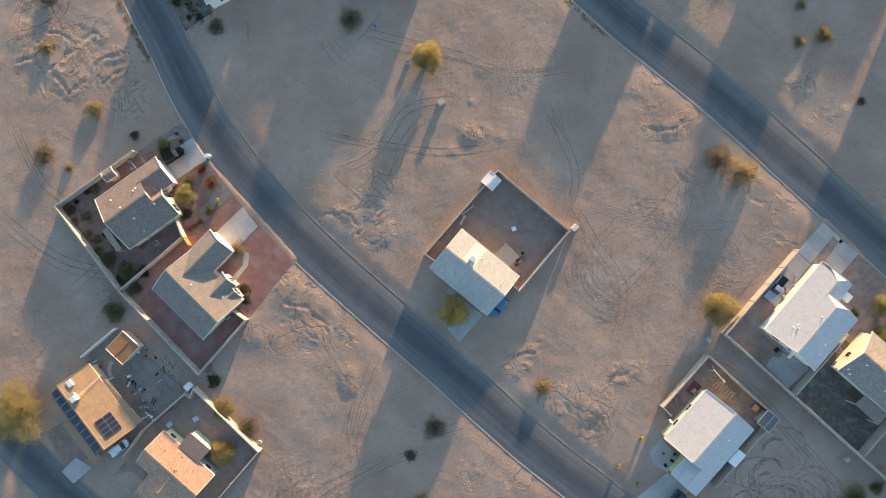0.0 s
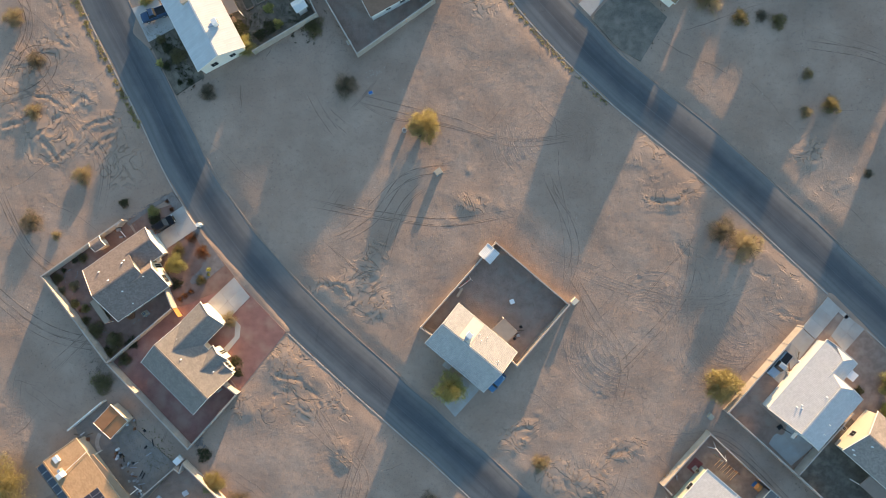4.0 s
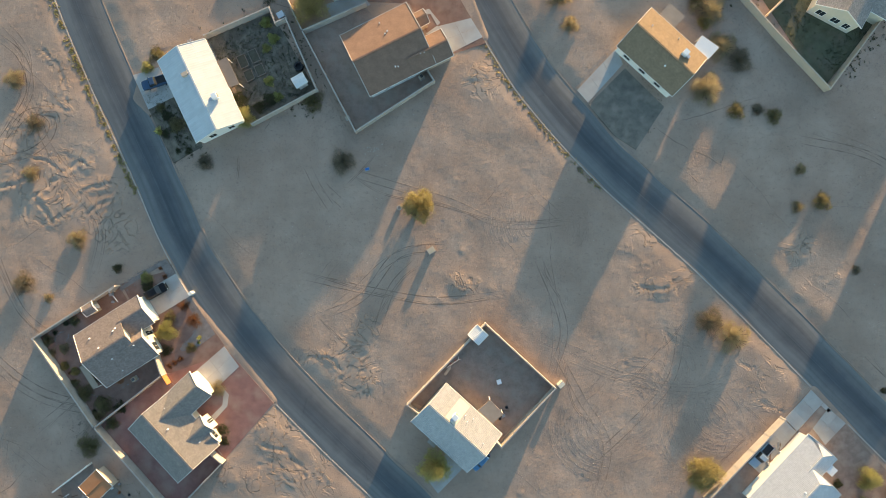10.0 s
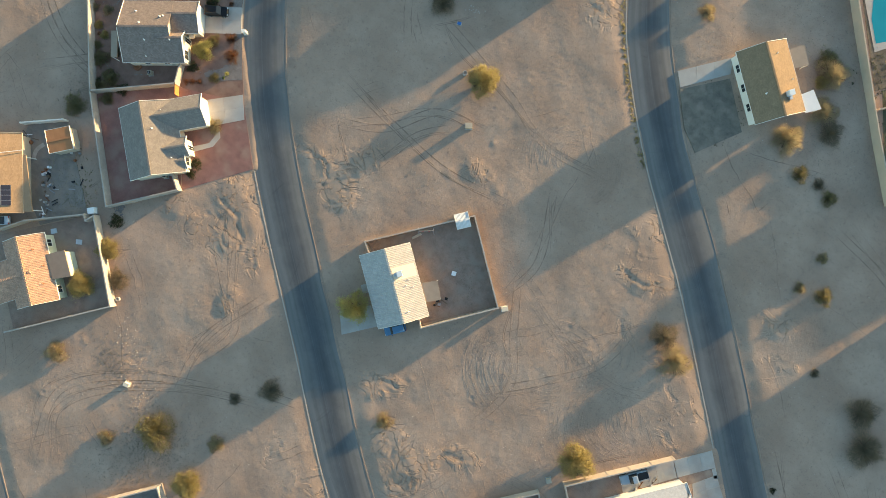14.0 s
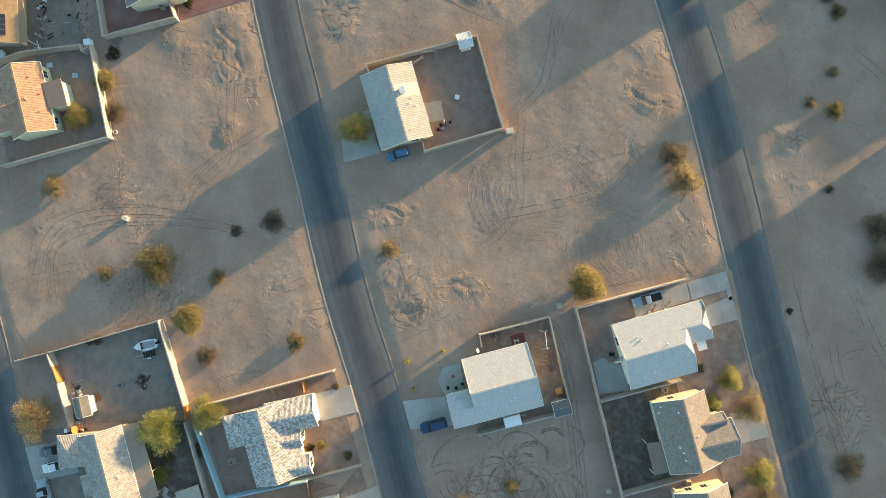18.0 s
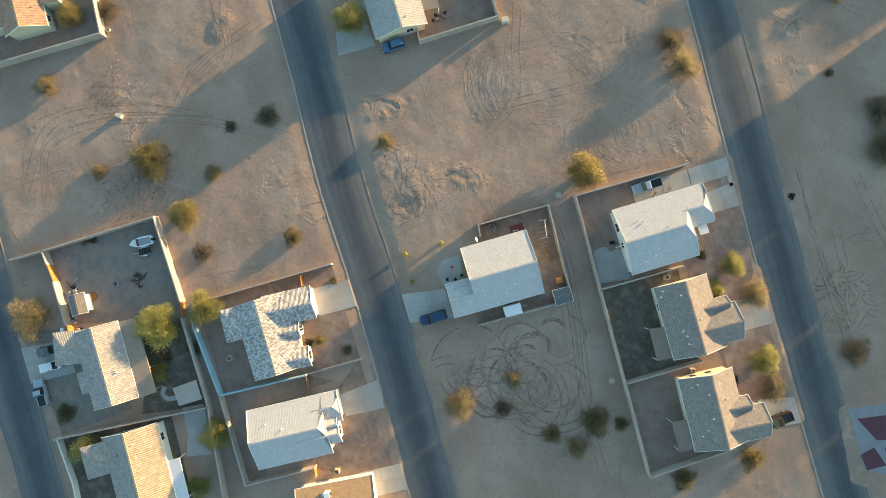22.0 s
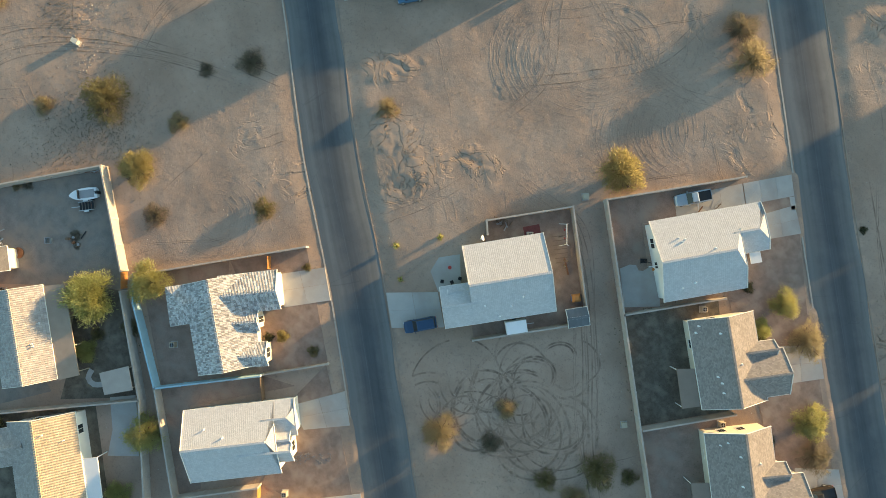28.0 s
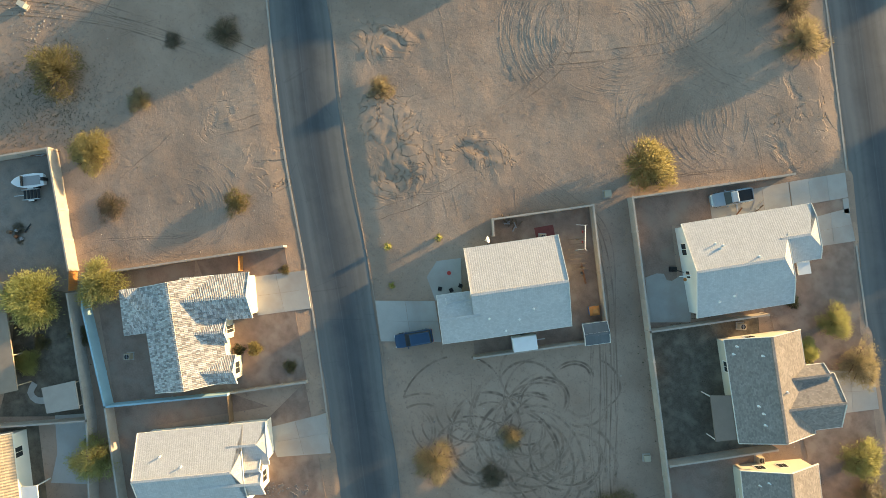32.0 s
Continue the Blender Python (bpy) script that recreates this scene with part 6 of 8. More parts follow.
# the solar and the pink house
bed("yard", [(-75, -21.5), (-68.7, -16.6), (-54.4, -29.3), (-61, -37), (-72, -30)], YARD_GREY, "weedy cluttered back yard")
block_wall("low pale block wall of the cluttered yard", [(-75.3, -21.9), (-68.7, -16.4)], 1.5, STUCCO_WHITE, 3.4)
bed("yard", [(-52.2, -28.9), (-39.2, -41.2), (-53.2, -57.4), (-66, -46), (-70, -47), (-54.2, -29.8)], YARD_DIRT, "dark dirt yard of the pink house")
block_wall("pale block wall of the pink house's yard", [(-66.5, -42.2), (-62.9, -37.3), (-53.9, -29.4), (-52.8, -30.2), (-52.1, -28.4), (-38.8, -41.3), (-53.1, -57.9)])
driveway([(-77.6, -43.2), (-74.1, -45.3), (-78.1, -48.7), (-80.6, -46.2)], "grey concrete drive", (1, 2))
bed("yard", [(-84, -38), (-77, -34), (-72.5, -41), (-79, -47)], GRAVEL_BROWN, "brown gravel front strip", 0.02)
# the boat yard and its neighbours
bed("yard", [(-24.2, -82.8), (-9.9, -65.6), (5.6, -78.6), (-2, -84), (-12, -92)], YARD_GREY, "bare dirt yard with a boat")
bed("yard", [(-1.5, -82.8), (5.8, -78.8), (19.3, -89.8), (9, -99), (7, -95)], YARD_DARK, "weedy back garden")
bed("yard", [(-20, -99), (-12, -92.5), (7, -99), (-1.8, -111)], YARD_GREY, "dirt front yard", 0.02)
block_wall("cream block wall of the boat yard", [(-28.6, -87.6), (-24.4, -82.8), (-9.9, -65.3), (3.7, -76.0)])
gate((3.7, -76.0), (5.6, -78.2), 1.7, WOOD_RED, "rusty orange yard gate in a cream wall")
block_wall("cream block wall between the southern gardens", [(5.8, -78.6), (19.5, -89.8)])
block_wall("cream block wall beside the boat yard's shed", [(-24.4, -82.8), (-22.2, -84.4)])
gate((-22.2, -84.4), (-19.3, -86.4), 1.7, WOOD_RED, "rusty orange double gate")
block_wall("cream block wall beside the shed", [(-19.1, -86.6), (-12.4, -92.0)])
gate((-12.3, -92.1), (-10.8, -93.0), 1.7, WOOD_RED, "orange wooden gate beside the house")
block_wall("pale block wall between the southern houses", [(-1.8, -111.4), (19.5, -89.8), (34.5, -105.5)])
block_wall("low pale wall of the clay-roofed house", [(-1.8, -111.4), (5.7, -116.8), (9, -120)], 1.2, STUCCO_WHITE)
bed("yard", [(15.0, -93.5), (18.0, -90.5), (20.6, -93.0), (24.9, -97.6), (20.9, -100.9), (18.8, -97.2)], CONCRETE, "bluish concrete patio", 0.05)
# the dark dirt colour stands in for shade on this yard
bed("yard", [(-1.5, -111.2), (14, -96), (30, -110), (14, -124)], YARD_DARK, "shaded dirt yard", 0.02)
driveway([(-18.2, -101.6), (-12.2, -95.6), (-6.4, -99.4), (-12.6, -106.2)], "grey concrete drive with parked cars", (2, 2))
bed("yard", [(5.9, -75.2), (9.2, -71.6), (15.5, -64), (22, -72), (31.2, -74.4), (20.1, -86.4)], YARD_DIRT, "dark dirt back yard")
bed("yard", [(15.5, -63.8), (23.9, -54.2), (38.6, -66.2), (31.5, -74.2), (24, -68)], GRAVEL_BROWN, "brown gravel front yard")
block_wall("pale block wall north of the limed-roof house", [(5.6, -75.2), (9.0, -71.4), (23.9, -54.0)], 1.5)
block_wall("light blue painted wall of the limed-roof yard", [(5.6, -75.2), (8.6, -78.7), (20.1, -86.8), (31.7, -74.4)], 1.7, STUCCO_BLUE)
block_wall("low block wall between the front yards", [(31.7, -74.4), (38.7, -66.2)], 1.0)
gate((20.2, -59.0), (21.6, -60.6), 1.6, WOOD_RED, "orange wooden gate beside the garage")
driveway([(22.6, -61.0), (28.2, -54.7), (32.4, -58.2), (27.4, -63.9)], "pale concrete drive", (2, 2))
bed("yard", [(20.3, -87), (32, -74.6), (37, -72.5), (26, -86), (36, -95), (34, -98)], YARD_DIRT, "dark dirt back yard")
bed("yard", [(38.6, -66.6), (46.4, -72.6), (55.5, -80), (50, -86.5), (43, -88), (38, -74)], GRAVEL_BROWN, "brown gravel front yard")
block_wall("pale block wall of the white-roofed house's yard", [(20.1, -86.8), (33.8, -98.2), (42.9, -88.1)], 1.7)
gate((42.9, -88.1), (44.2, -89.6), 1.6, WOOD_RED, "orange wooden gate at the wall's end")
gate((31.9, -74.6), (34.6, -77.2), 1.6, WOOD, "brown wooden gate beside the house")
driveway([(38.6, -75.2), (43.7, -67.9), (47.9, -71.6), (42.6, -77.0)], "pale concrete drive", (2, 2))
driveway([(50.6, -84.8), (56.3, -78.8), (60.1, -82.2), (54.6, -88.0)], "grey concrete drive", (2, 2))
# the eastern yards
bed("yard", [(43.6, -32), (52.6, -21.8), (66, -34.1), (54, -47.8), (50, -44)], GRAVEL_BROWN, "reddish brown dirt yard with play things")
block_wall("cream block wall of the white-roofed eastern house", [(45.0, -33.6), (43.5, -32.0), (52.6, -21.5), (66.3, -34.1), (54.1, -48.1)], 1.7)
bed("patio", [(41.8, -44.1), (41.4, -41.5), (43.7, -38.9), (47.4, -43.0), (44.9, -45.8)], CONCRETE, "angled concrete patio", 0.06, "patio")
driveway([(38.5, -51.4), (44.9, -45.9), (49.4, -49.6), (42.9, -55.2)], "bluish concrete drive", (2, 2))
bed("yard", [(56.2, -17.2), (70.5, -0.8), (76, -6), (63, -16), (72.5, -25), (69.9, -29.5)], YARD_DIRT, "dark dirt side yard")
bed("yard", [(77.5, 4.6), (84.2, -1.8), (92.8, -10.5), (80.6, -17), (78, -8)], GRAVEL_BROWN, "brown gravel front yard", 0.02)
block_wall("pale block wall of the large white-roofed house", [(70.5, -0.3), (56.0, -17.2), (69.8, -29.6), (80.3, -17.3)])
block_wall("pale block wall of the grey-roofed houses", [(69.8, -29.6), (96.8, -54.1), (106.9, -40.8)])
block_wall("pale block wall between the grey-roofed houses", [(83.7, -41.6), (93.1, -30.4)])
bed("patio", [(65.0, -24.0), (65.8, -22.5), (66.6, -21.9), (67.5, -22.3), (68.1, -21.9), (68.7, -20.0), (70.5, -20.4), (73.8, -24.6), (69.5, -28.4)], CONCRETE, "concrete court with a basketball hoop", 0.05, "patio")
driveway([(71.4, -0.6), (76.4, 5.5), (79.0, 3.1), (74.0, -3.0)], "pale concrete side drive", (3, 1))
driveway([(77.1, -2.3), (80.0, 2.0), (83.7, -0.9), (79.8, -5.5)], "pale concrete garage drive", (2, 2))
driveway([(78.5, 2.45), (79.05, 3.05), (80.6, 1.6), (80.05, 1.05)], "concrete apron joining two drives", (1, 1))
driveway([(64.4, -9.6), (71.3, -0.7), (73.9, -3.1), (67.0, -12.0)], "pale concrete strip under a parked pickup", (3, 1), 0.05)
bed("gravel_island", [(74.1, -2.9), (78.4, 2.3), (79.9, 1.0), (77.0, -2.4), (75.6, -4.4)], GRAVEL_BROWN, "rounded gravel island between two concrete drives", 0.045, "gravel bed")
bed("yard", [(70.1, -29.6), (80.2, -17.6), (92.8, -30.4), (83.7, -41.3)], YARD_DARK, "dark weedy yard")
bed("yard", [(84, -41.6), (93.1, -30.7), (106.6, -40.8), (96.8, -53.8)], YARD_DIRT, "bare dirt yard")
bed("yard", [(81.5, -16.6), (93, -10.2), (114.6, -29.8), (107, -40.4), (98, -28)], GRAVEL_BROWN, "reddish brown gravel front yards", 0.03)
driveway([(92.4, -17.2), (97.3, -13.1), (101.2, -16.6), (96.4, -22.0)], "pale concrete drive", (2, 2))
driveway([(106.6, -30.6), (112.1, -26.3), (115.9, -29.6), (110.0, -35.4)], "grey concrete drive with a dark pickup", (2, 2))
bed("yard", [(121.7, -22.6), (136.0, -10.0), (150.0, -24.0), (130.5, -30.4)], GRAVEL_BLUE, "blue-grey gravel yard", 0.03)
for q in ([(124.2, -23.2), (134, -14.8), (138, -18.5), (129.5, -24.6)], [(128.4, -28.6), (129.8, -26.0), (133.5, -27.6), (131, -30.4)], [(131.5, -25), (139, -19.5), (144, -25), (136, -29.5)]):
    bed("planting_bed", q, GRAVEL_PLUM, "plum gravel bed edged by paths", 0.05, "gravel bed")
kerb(ROAD_WEST, -HALF - 0.25, "narrow pale concrete kerb along the street")
kerb(ROAD_EAST, -HALF - 0.25, "narrow pale concrete kerb along the street")
kerb(ROAD_WEST, HALF + 0.3, "thin worn concrete edge along the street", 0.07, KERB_WORN)
kerb(ROAD_EAST, HALF + 0.3, "thin worn concrete edge along the street", 0.07, KERB_WORN)
kerb(ROAD_SOUTH, HALF + 0.3, "thin worn concrete edge along the street", 0.09, KERB_WORN)


# ---- plants ----
def quads_mesh(name, centres, size, rs, flat=0.0, stretch=1.0, outward=None):
    """Many small leaves: a quad about each centre, turned at random; outward: blades that point away from a spot."""
    n = len(centres)
    u = rs.normal(size=(n, 3))
    if outward is not None:
        u = centres - outward
        u += 0.35 * rs.normal(size=(n, 3)) * np.linalg.norm(u, axis=1)[:, None]
    u /= np.linalg.norm(u, axis=1)[:, None] + 1e-9
    v = np.cross(u, rs.normal(size=(n, 3)))
    v /= np.linalg.norm(v, axis=1)[:, None] + 1e-9
    s = size * rs.uniform(0.6, 1.4, n)[:, None]
    u, v = u * s * stretch, v * s
    p = np.stack([centres - u - v * 0.5, centres + u * 0.2 - v, centres + u + v * 0.2, centres - u * 0.3 + v], 1).reshape(-1, 3)
    me = bpy.data.meshes.new(name)
    me.from_pydata(p.tolist(), [], [(4 * i, 4 * i + 1, 4 * i + 2, 4 * i + 3) for i in range(n)])
    return me


def branch_mesh(name, limbs, sides=5):
    """Tapered limbs, joined where one ends and others begin."""
    v, f, hub = [], [], {}
    for a, b, r0, r1 in limbs:
        a, b = Vector(a), Vector(b)
        q = (b - a).to_track_quat("Z", "Y").to_matrix()
        ends = []
        for o in (a, b):
            key = tuple(round(c, 3) for c in o)
            if key not in hub:
                hub[key] = len(v)
                v.append(o)
            ends.append(hub[key])
        k = len(v)
        for o, r in ((a, r0), (b, r1)):
            v += [o + q @ Vector((r * math.cos(i * math.tau / sides), r * math.sin(i * math.tau / sides), 0)) for i in range(sides)]
        f += [(k + i, k + (i + 1) % sides, k + sides + (i + 1) % sides, k + sides + i) for i in range(sides)]
        f += [(ends[0], k + (i + 1) % sides, k + i) for i in range(sides)] + [(ends[1], k + sides + i, k + sides + (i + 1) % sides) for i in range(sides)]
    me = bpy.data.meshes.new(name)
    me.from_pydata([tuple(p) for p in v], [], f)
    return me


def plant(kind, label, category, leaf_mat, seed, r=2.0, h=3.0, clumps=90, per=16, size=0.13, low=0.2, twiggy=False):
    """A tree or shrub of about unit spread r and height h at the origin: trunk with limbs, and a broken crown."""
    rs = np.random.RandomState(seed)
    e = thing(kind, 0, 0, 0, label, category, category + "s")
    limbs, tips = [], []
    stems = 1 if low > 0.25 else 4
    for s in range(stems):
        a = rs.uniform(0, math.tau)
        base = (0.0, 0.0, -0.1)
        fork = (base[0] + 0.25 * r * math.cos(a) * (stems > 1), base[1] + 0.25 * r * math.sin(a) * (stems > 1), h * max(0.25, low))
        limbs.append((base, fork, 0.06 * r, 0.045 * r))
        for k in range(7 if stems == 1 else 3):
            b = a + rs.uniform(-0.8, 0.8) if stems > 1 else k * 0.9 + rs.uniform(0, 0.5)
            tip = (fork[0] + 0.65 * r * math.cos(b), fork[1] + 0.65 * r * math.sin(b), h * rs.uniform(0.55, 0.95))
            limbs.append((fork, tip, 0.035 * r, 0.012 * r))
            tips.append(tip)
    me = branch_mesh("trunk", limbs)
    me.materials.append(BARK)
    hang("trunk", me, e)
    ang, rad = rs.uniform(0, math.tau, clumps), np.sqrt(rs.uniform(0.02, 1, clumps))
    lobes = 1 + 0.2 * np.sin(ang * 3 + seed) + 0.14 * np.sin(ang * 5 + 2 * seed) + 0.1 * rs.normal(size=clumps)
    top = h * (low + (1 - low) * np.sqrt(np.clip(1 - (rad * 0.92) ** 2, 0, 1)))
    z = low * h + (top - low * h) * rs.uniform(0.35, 1.0, clumps) ** 0.6
    c = np.stack([r * rad * lobes * np.cos(ang), r * rad * lobes * np.sin(ang), z], 1)
    spread = 0.13 * r * rs.uniform(0.5, 1.3, (clumps, 1, 1))
    if twiggy:
        per, size = max(8, int(per * 0.72)), size * 1.38
    pts = (c[:, None, :] + rs.normal(size=(clumps, per, 3)) * spread * np.array([1, 1, 0.7])).reshape(-1, 3)
    pts[:, 2] = np.maximum(pts[:, 2], 0.04)
    me = quads_mesh("crown", pts, size, rs, stretch=4.6 if twiggy else 1.25, outward=np.array([0, 0, h * 0.15]) if twiggy else None)
    me.materials.append(leaf_mat)
    hang("crown", me, e)
    if twiggy:
        # long bare twigs that fan out through the crown
        a, lift = rs.uniform(0, math.tau, 150), rs.uniform(0.1, 1.35, 150)
        reach = rs.uniform(0.75, 1.12, 150)
        v, f = [], []
        for i in range(150):
            tip = Vector((r * reach[i] * math.cos(a[i]) * math.cos(lift[i]), r * reach[i] * math.sin(a[i]) * math.cos(lift[i]), h * reach[i] * (0.2 + 0.8 * math.sin(lift[i]))))
            s = Vector((-math.sin(a[i]), math.cos(a[i]), 0)) * 0.03
            k = len(v)
            v += [-s * 1.5, s * 1.5, tip * 0.5 + s + Vector((0, 0, 0.1)), tip * 0.5 - s + Vector((0, 0, 0.1)), tip]
            f += [(k, k + 1, k + 2, k + 3), (k + 3, k + 2, k + 4)]
        me = bpy.data.meshes.new("twig_fan")
        me.from_pydata([tuple(q) for q in v], [], f)
        me.materials.append(leaf_mat)
        hang("twig_fan", me, e)["kind"] = "stuff"
    return e


PROTO = {}


def protos(key, kind, label, category, mat, seeds, **kw):
    PROTO[key] = [plant(kind, label, category, mat, s, **kw) for s in seeds]


protos("yellow", "desert_tree", "round yellow-green desert tree on bare soil", "tree", LEAF_YELLOW, (3, 12), r=2.0, h=1.75, clumps=330, per=60, size=0.017, twiggy=True)
protos("big", "palo_verde_tree", "broad golden palo verde tree beside a street", "tree", LEAF_YELLOW, (4, 21), r=2.0, h=1.6, clumps=420, per=60, size=0.011, low=0.3, twiggy=True)
protos("palo", "palo_verde_tree", "loose yellow-green palo verde tree", "tree", LEAF_LIME, (5, 14), r=2.0, h=1.4, clumps=260, per=60, size=0.017, low=0.35, twiggy=True)
protos("green", "shade_tree", "dense light green tree beside a wall", "tree", LEAF_GREEN, (6, 15), r=2.0, h=1.9, clumps=360, per=64, size=0.016, low=0.3, twiggy=True)
protos("olive", "mesquite_bush", "dark olive mesquite bush on bare soil", "bush", LEAF_OLIVE, (7, 16, 23), r=2.0, h=1.4, clumps=190, per=44, size=0.016, low=0.05, twiggy=True)
protos("dry", "dry_bush", "dry golden brown bush on desert soil", "bush", LEAF_DRY, (8, 17, 24), r=2.0, h=1.5, clumps=230, per=50, size=0.015, low=0.05, twiggy=True)
protos("dead", "leafless_bush", "leafless grey-brown bush on bare soil", "bush", LEAF_GREY, (9, 18), r=2.0, h=1.3, clumps=210, per=40, size=0.014, low=0.05, twiggy=True)
protos("dark", "garden_shrub", "small dark green garden shrub", "shrub", LEAF_DARK, (10, 19), r=2.0, h=1.7, clumps=130, per=24, size=0.07, low=0.05)
protos("rust", "dry_shrub", "low russet shrub in a gravel garden", "shrub", LEAF_RUST, (13, 25), r=2.0, h=1.8, clumps=130, per=34, size=0.02, low=0.05, twiggy=True)
USED = set()


def grow(key, x, y, r, h=1.0, n=collections.Counter()):
    """One more plant of a kind, with crown radius r; h scales its height."""
    n[key] += 1
    src = PROTO[key][n[key] % len(PROTO[key])]
    s = r / 2.0
    m = Matrix.LocRotScale((x, y, ground_z(x, y) - 0.02), Euler((0, 0, n[key] * 2.4 + x)), None)
    if src in USED:
        ob = copy_thing(src, m)
    else:
        ob = src
        ob.matrix_basis = m
        USED.add(src)
    ob.scale = (s, s, s * h)
    return ob


def grow_all(*rows):
    for row in rows:
        grow(*row)


grow_all(("yellow", -4.3, 39.0, 2.7, 1.0), ("dead", -19.9, 47.1, 2.2, 0.9))
grow_all(("dry", 52.0, 64.6, 2.6, 1.0), ("olive", 58.3, 60.7, 1.6, 0.8), ("olive", 65.8, 60.1, 1.5, 0.7), ("dead", 62.6, 61.2, 1.2, 0.6), ("dry", 51.7, 80.5, 2.8, 0.8), ("dry", 21.9, 82.1, 2.2, 0.8), ("dry", 24.3, 76.5, 1.5, 0.7))
grow_all(("dry", 54.5, 73.4, 2.5, 0.6), ("dead", 58.25, 70.8, 2.4, 0.6), ("olive", 49.5, 82.5, 2.0, 0.7), ("dead", 66.0, 86.5, 1.2, 0.8), ("yellow", 51.0, 78.0, 1.2, 0.8))
grow_all(("olive", 76.3, 43.4, 1.7, 0.9), ("dry", 71.6, 42.1, 1.1, 0.7), ("dry", 71.8, 49.7, 1.0, 0.8), ("dead", 55.1, 18.4, 2.6, 0.8), ("dry", 59.7, 15.6, 2.8, 0.9))
grow_all(("yellow", 55.1, -12.2, 3.0, 0.95), ("palo", 1.2, -12.6, 2.7, 2.2), ("big", -27.6, 77.4, 3.1, 1.4), ("dry", -73.0, 29.1, 1.8, 0.7), ("dark", -64.7, 23.6, 0.9, 0.9), ("dead", -83.5, 19.7, 2.2, 0.7))
grow_all(("dry", -87.0, 60.9, 1.8, 0.6), ("dead", -82.5, 52.0, 1.8, 0.6), ("dry", -83.0, 42.0, 1.5, 0.6), ("dry", -78.5, 17.0, 0.9, 0.7))
grow_all(("dry", -43.5, 0.2, 1.5, 0.7), ("dark", -42.0, -8.2, 1.1, 0.7), ("dark", -41.6, -10.5, 0.9, 0.7))
grow_all(("big", -88.5, -33.5, 5.2, 1.0), ("yellow", -46.4, -41.5, 2.3, 1.1), ("yellow", -46.4, -32.6, 1.9, 0.9), ("dead", -41.5, -36.9, 2.3, 0.7), ("dark", -48.4, -27.2, 1.3, 0.7), ("olive", -69.2, -12.8, 2.1, 0.35))
grow_all(("yellow", -72.6, 2.3, 0.8, 0.7), ("olive", -66.4, -4.2, 1.7, 0.9), ("dark", -63.2, -4.6, 1.2, 0.6), ("olive", -64.6, -8.0, 1.3, 0.8), ("dark", -68.8, 1.0, 0.9, 0.6))
grow_all(("dry", -43.0, -55.9, 2.0, 0.8), ("olive", -17.0, -56.6, 3.5, 1.0), ("dry", -24.5, -64.2, 1.5, 0.6), ("dry", -5.6, -52.1, 1.5, 0.7), ("yellow", -5.6, -62.0, 2.5, 0.9), ("dead", 1.4, -66.2, 1.9, 0.5), ("olive", 14.6, -53.8, 1.7, 0.8), ("dead", -2.8, -36.8, 2.1, 0.6), ("dead", -7.8, -42.5, 1.2, 0.3), ("dry", 19.4, -28.3, 1.6, 0.7))
grow_all(("palo", 88.4, -11.7, 2.0, 1.0), ("dry", 94.9, -14.0, 2.7, 0.9), ("palo", 103.3, -23.7, 2.5, 0.95), ("dead", 107.4, -27.3, 2.6, 1.0), ("olive", 111.5, -40.7, 2.2, 0.8), ("green", 88.1, -17.2, 1.5, 0.8), ("dark", 89.2, -18.6, 1.2, 0.8), ("dark", 100.6, -30.2, 1.1, 0.8), ("dark", 82.6, -13.2, 0.9, 0.7))
grow_all(("dry", 59.6, -62.9, 2.5, 0.8), ("dry", 65.4, -53.1, 1.5, 0.6), ("olive", 82.7, -51.2, 2.7, 0.8), ("dry", 82.7, -57.1, 1.9, 0.8), ("olive", 77.5, -57.8, 1.6, 0.7), ("dead", 67.0, -59.0, 1.6, 0.4), ("olive", 87.4, -48.8, 1.3, 0.6))
grow_all(("palo", 4.0, -110.0, 2.6, 1.1), ("palo", 23.6, -93.4, 2.7, 1.3), ("olive", 35.6, -66.2, 0.9, 0.6), ("dead", 116.8, -12.7, 2.6, 0.8), ("olive", 103.0, -51.0, 2.0, 0.6), ("olive", -3.5, -107.1, 1.9, 0.5))
grow_all(("green", 2.6, -82.2, 3.5, 1.2), ("palo", 8.3, -74.5, 2.8, 1.5), ("dry", -19.4, -95.0, 3.6, 1.1), ("green", 7.4, -90.0, 1.6, 0.9), ("olive", 6.8, -87.0, 1.1, 0.8), ("olive", 10.5, -82.6, 1.4, 0.8), ("green", 26.5, -104.0, 1.8, 0.7))
grow_all(("dark", 91.0, 6.0, 0.6, 0.5), ("dead", 96.0, 28.9, 2.9, 0.75), ("dead", 100.6, 23.4, 3.3, 0.7), ("dead", 84.0, 30.0, 0.9, 0.6), ("dark", 28.6, -71.8 + 2.6, 0.8, 0.8), ("yellow", 30.2, -67.6, 0.9, 0.8), ("olive", 26.0, -56.6, 0.7, 0.7))
grow_all(("dark", -36.0, 80.0, 1.6, 0.6), ("dead", -6.5, -77.2, 1.0, 0.3), ("dead", -5.3, -78.3, 0.6, 0.4), ("dry", -19.5, -77.2, 0.8, 0.5), ("dead", -18.2, -76.0, 0.9, 0.4))
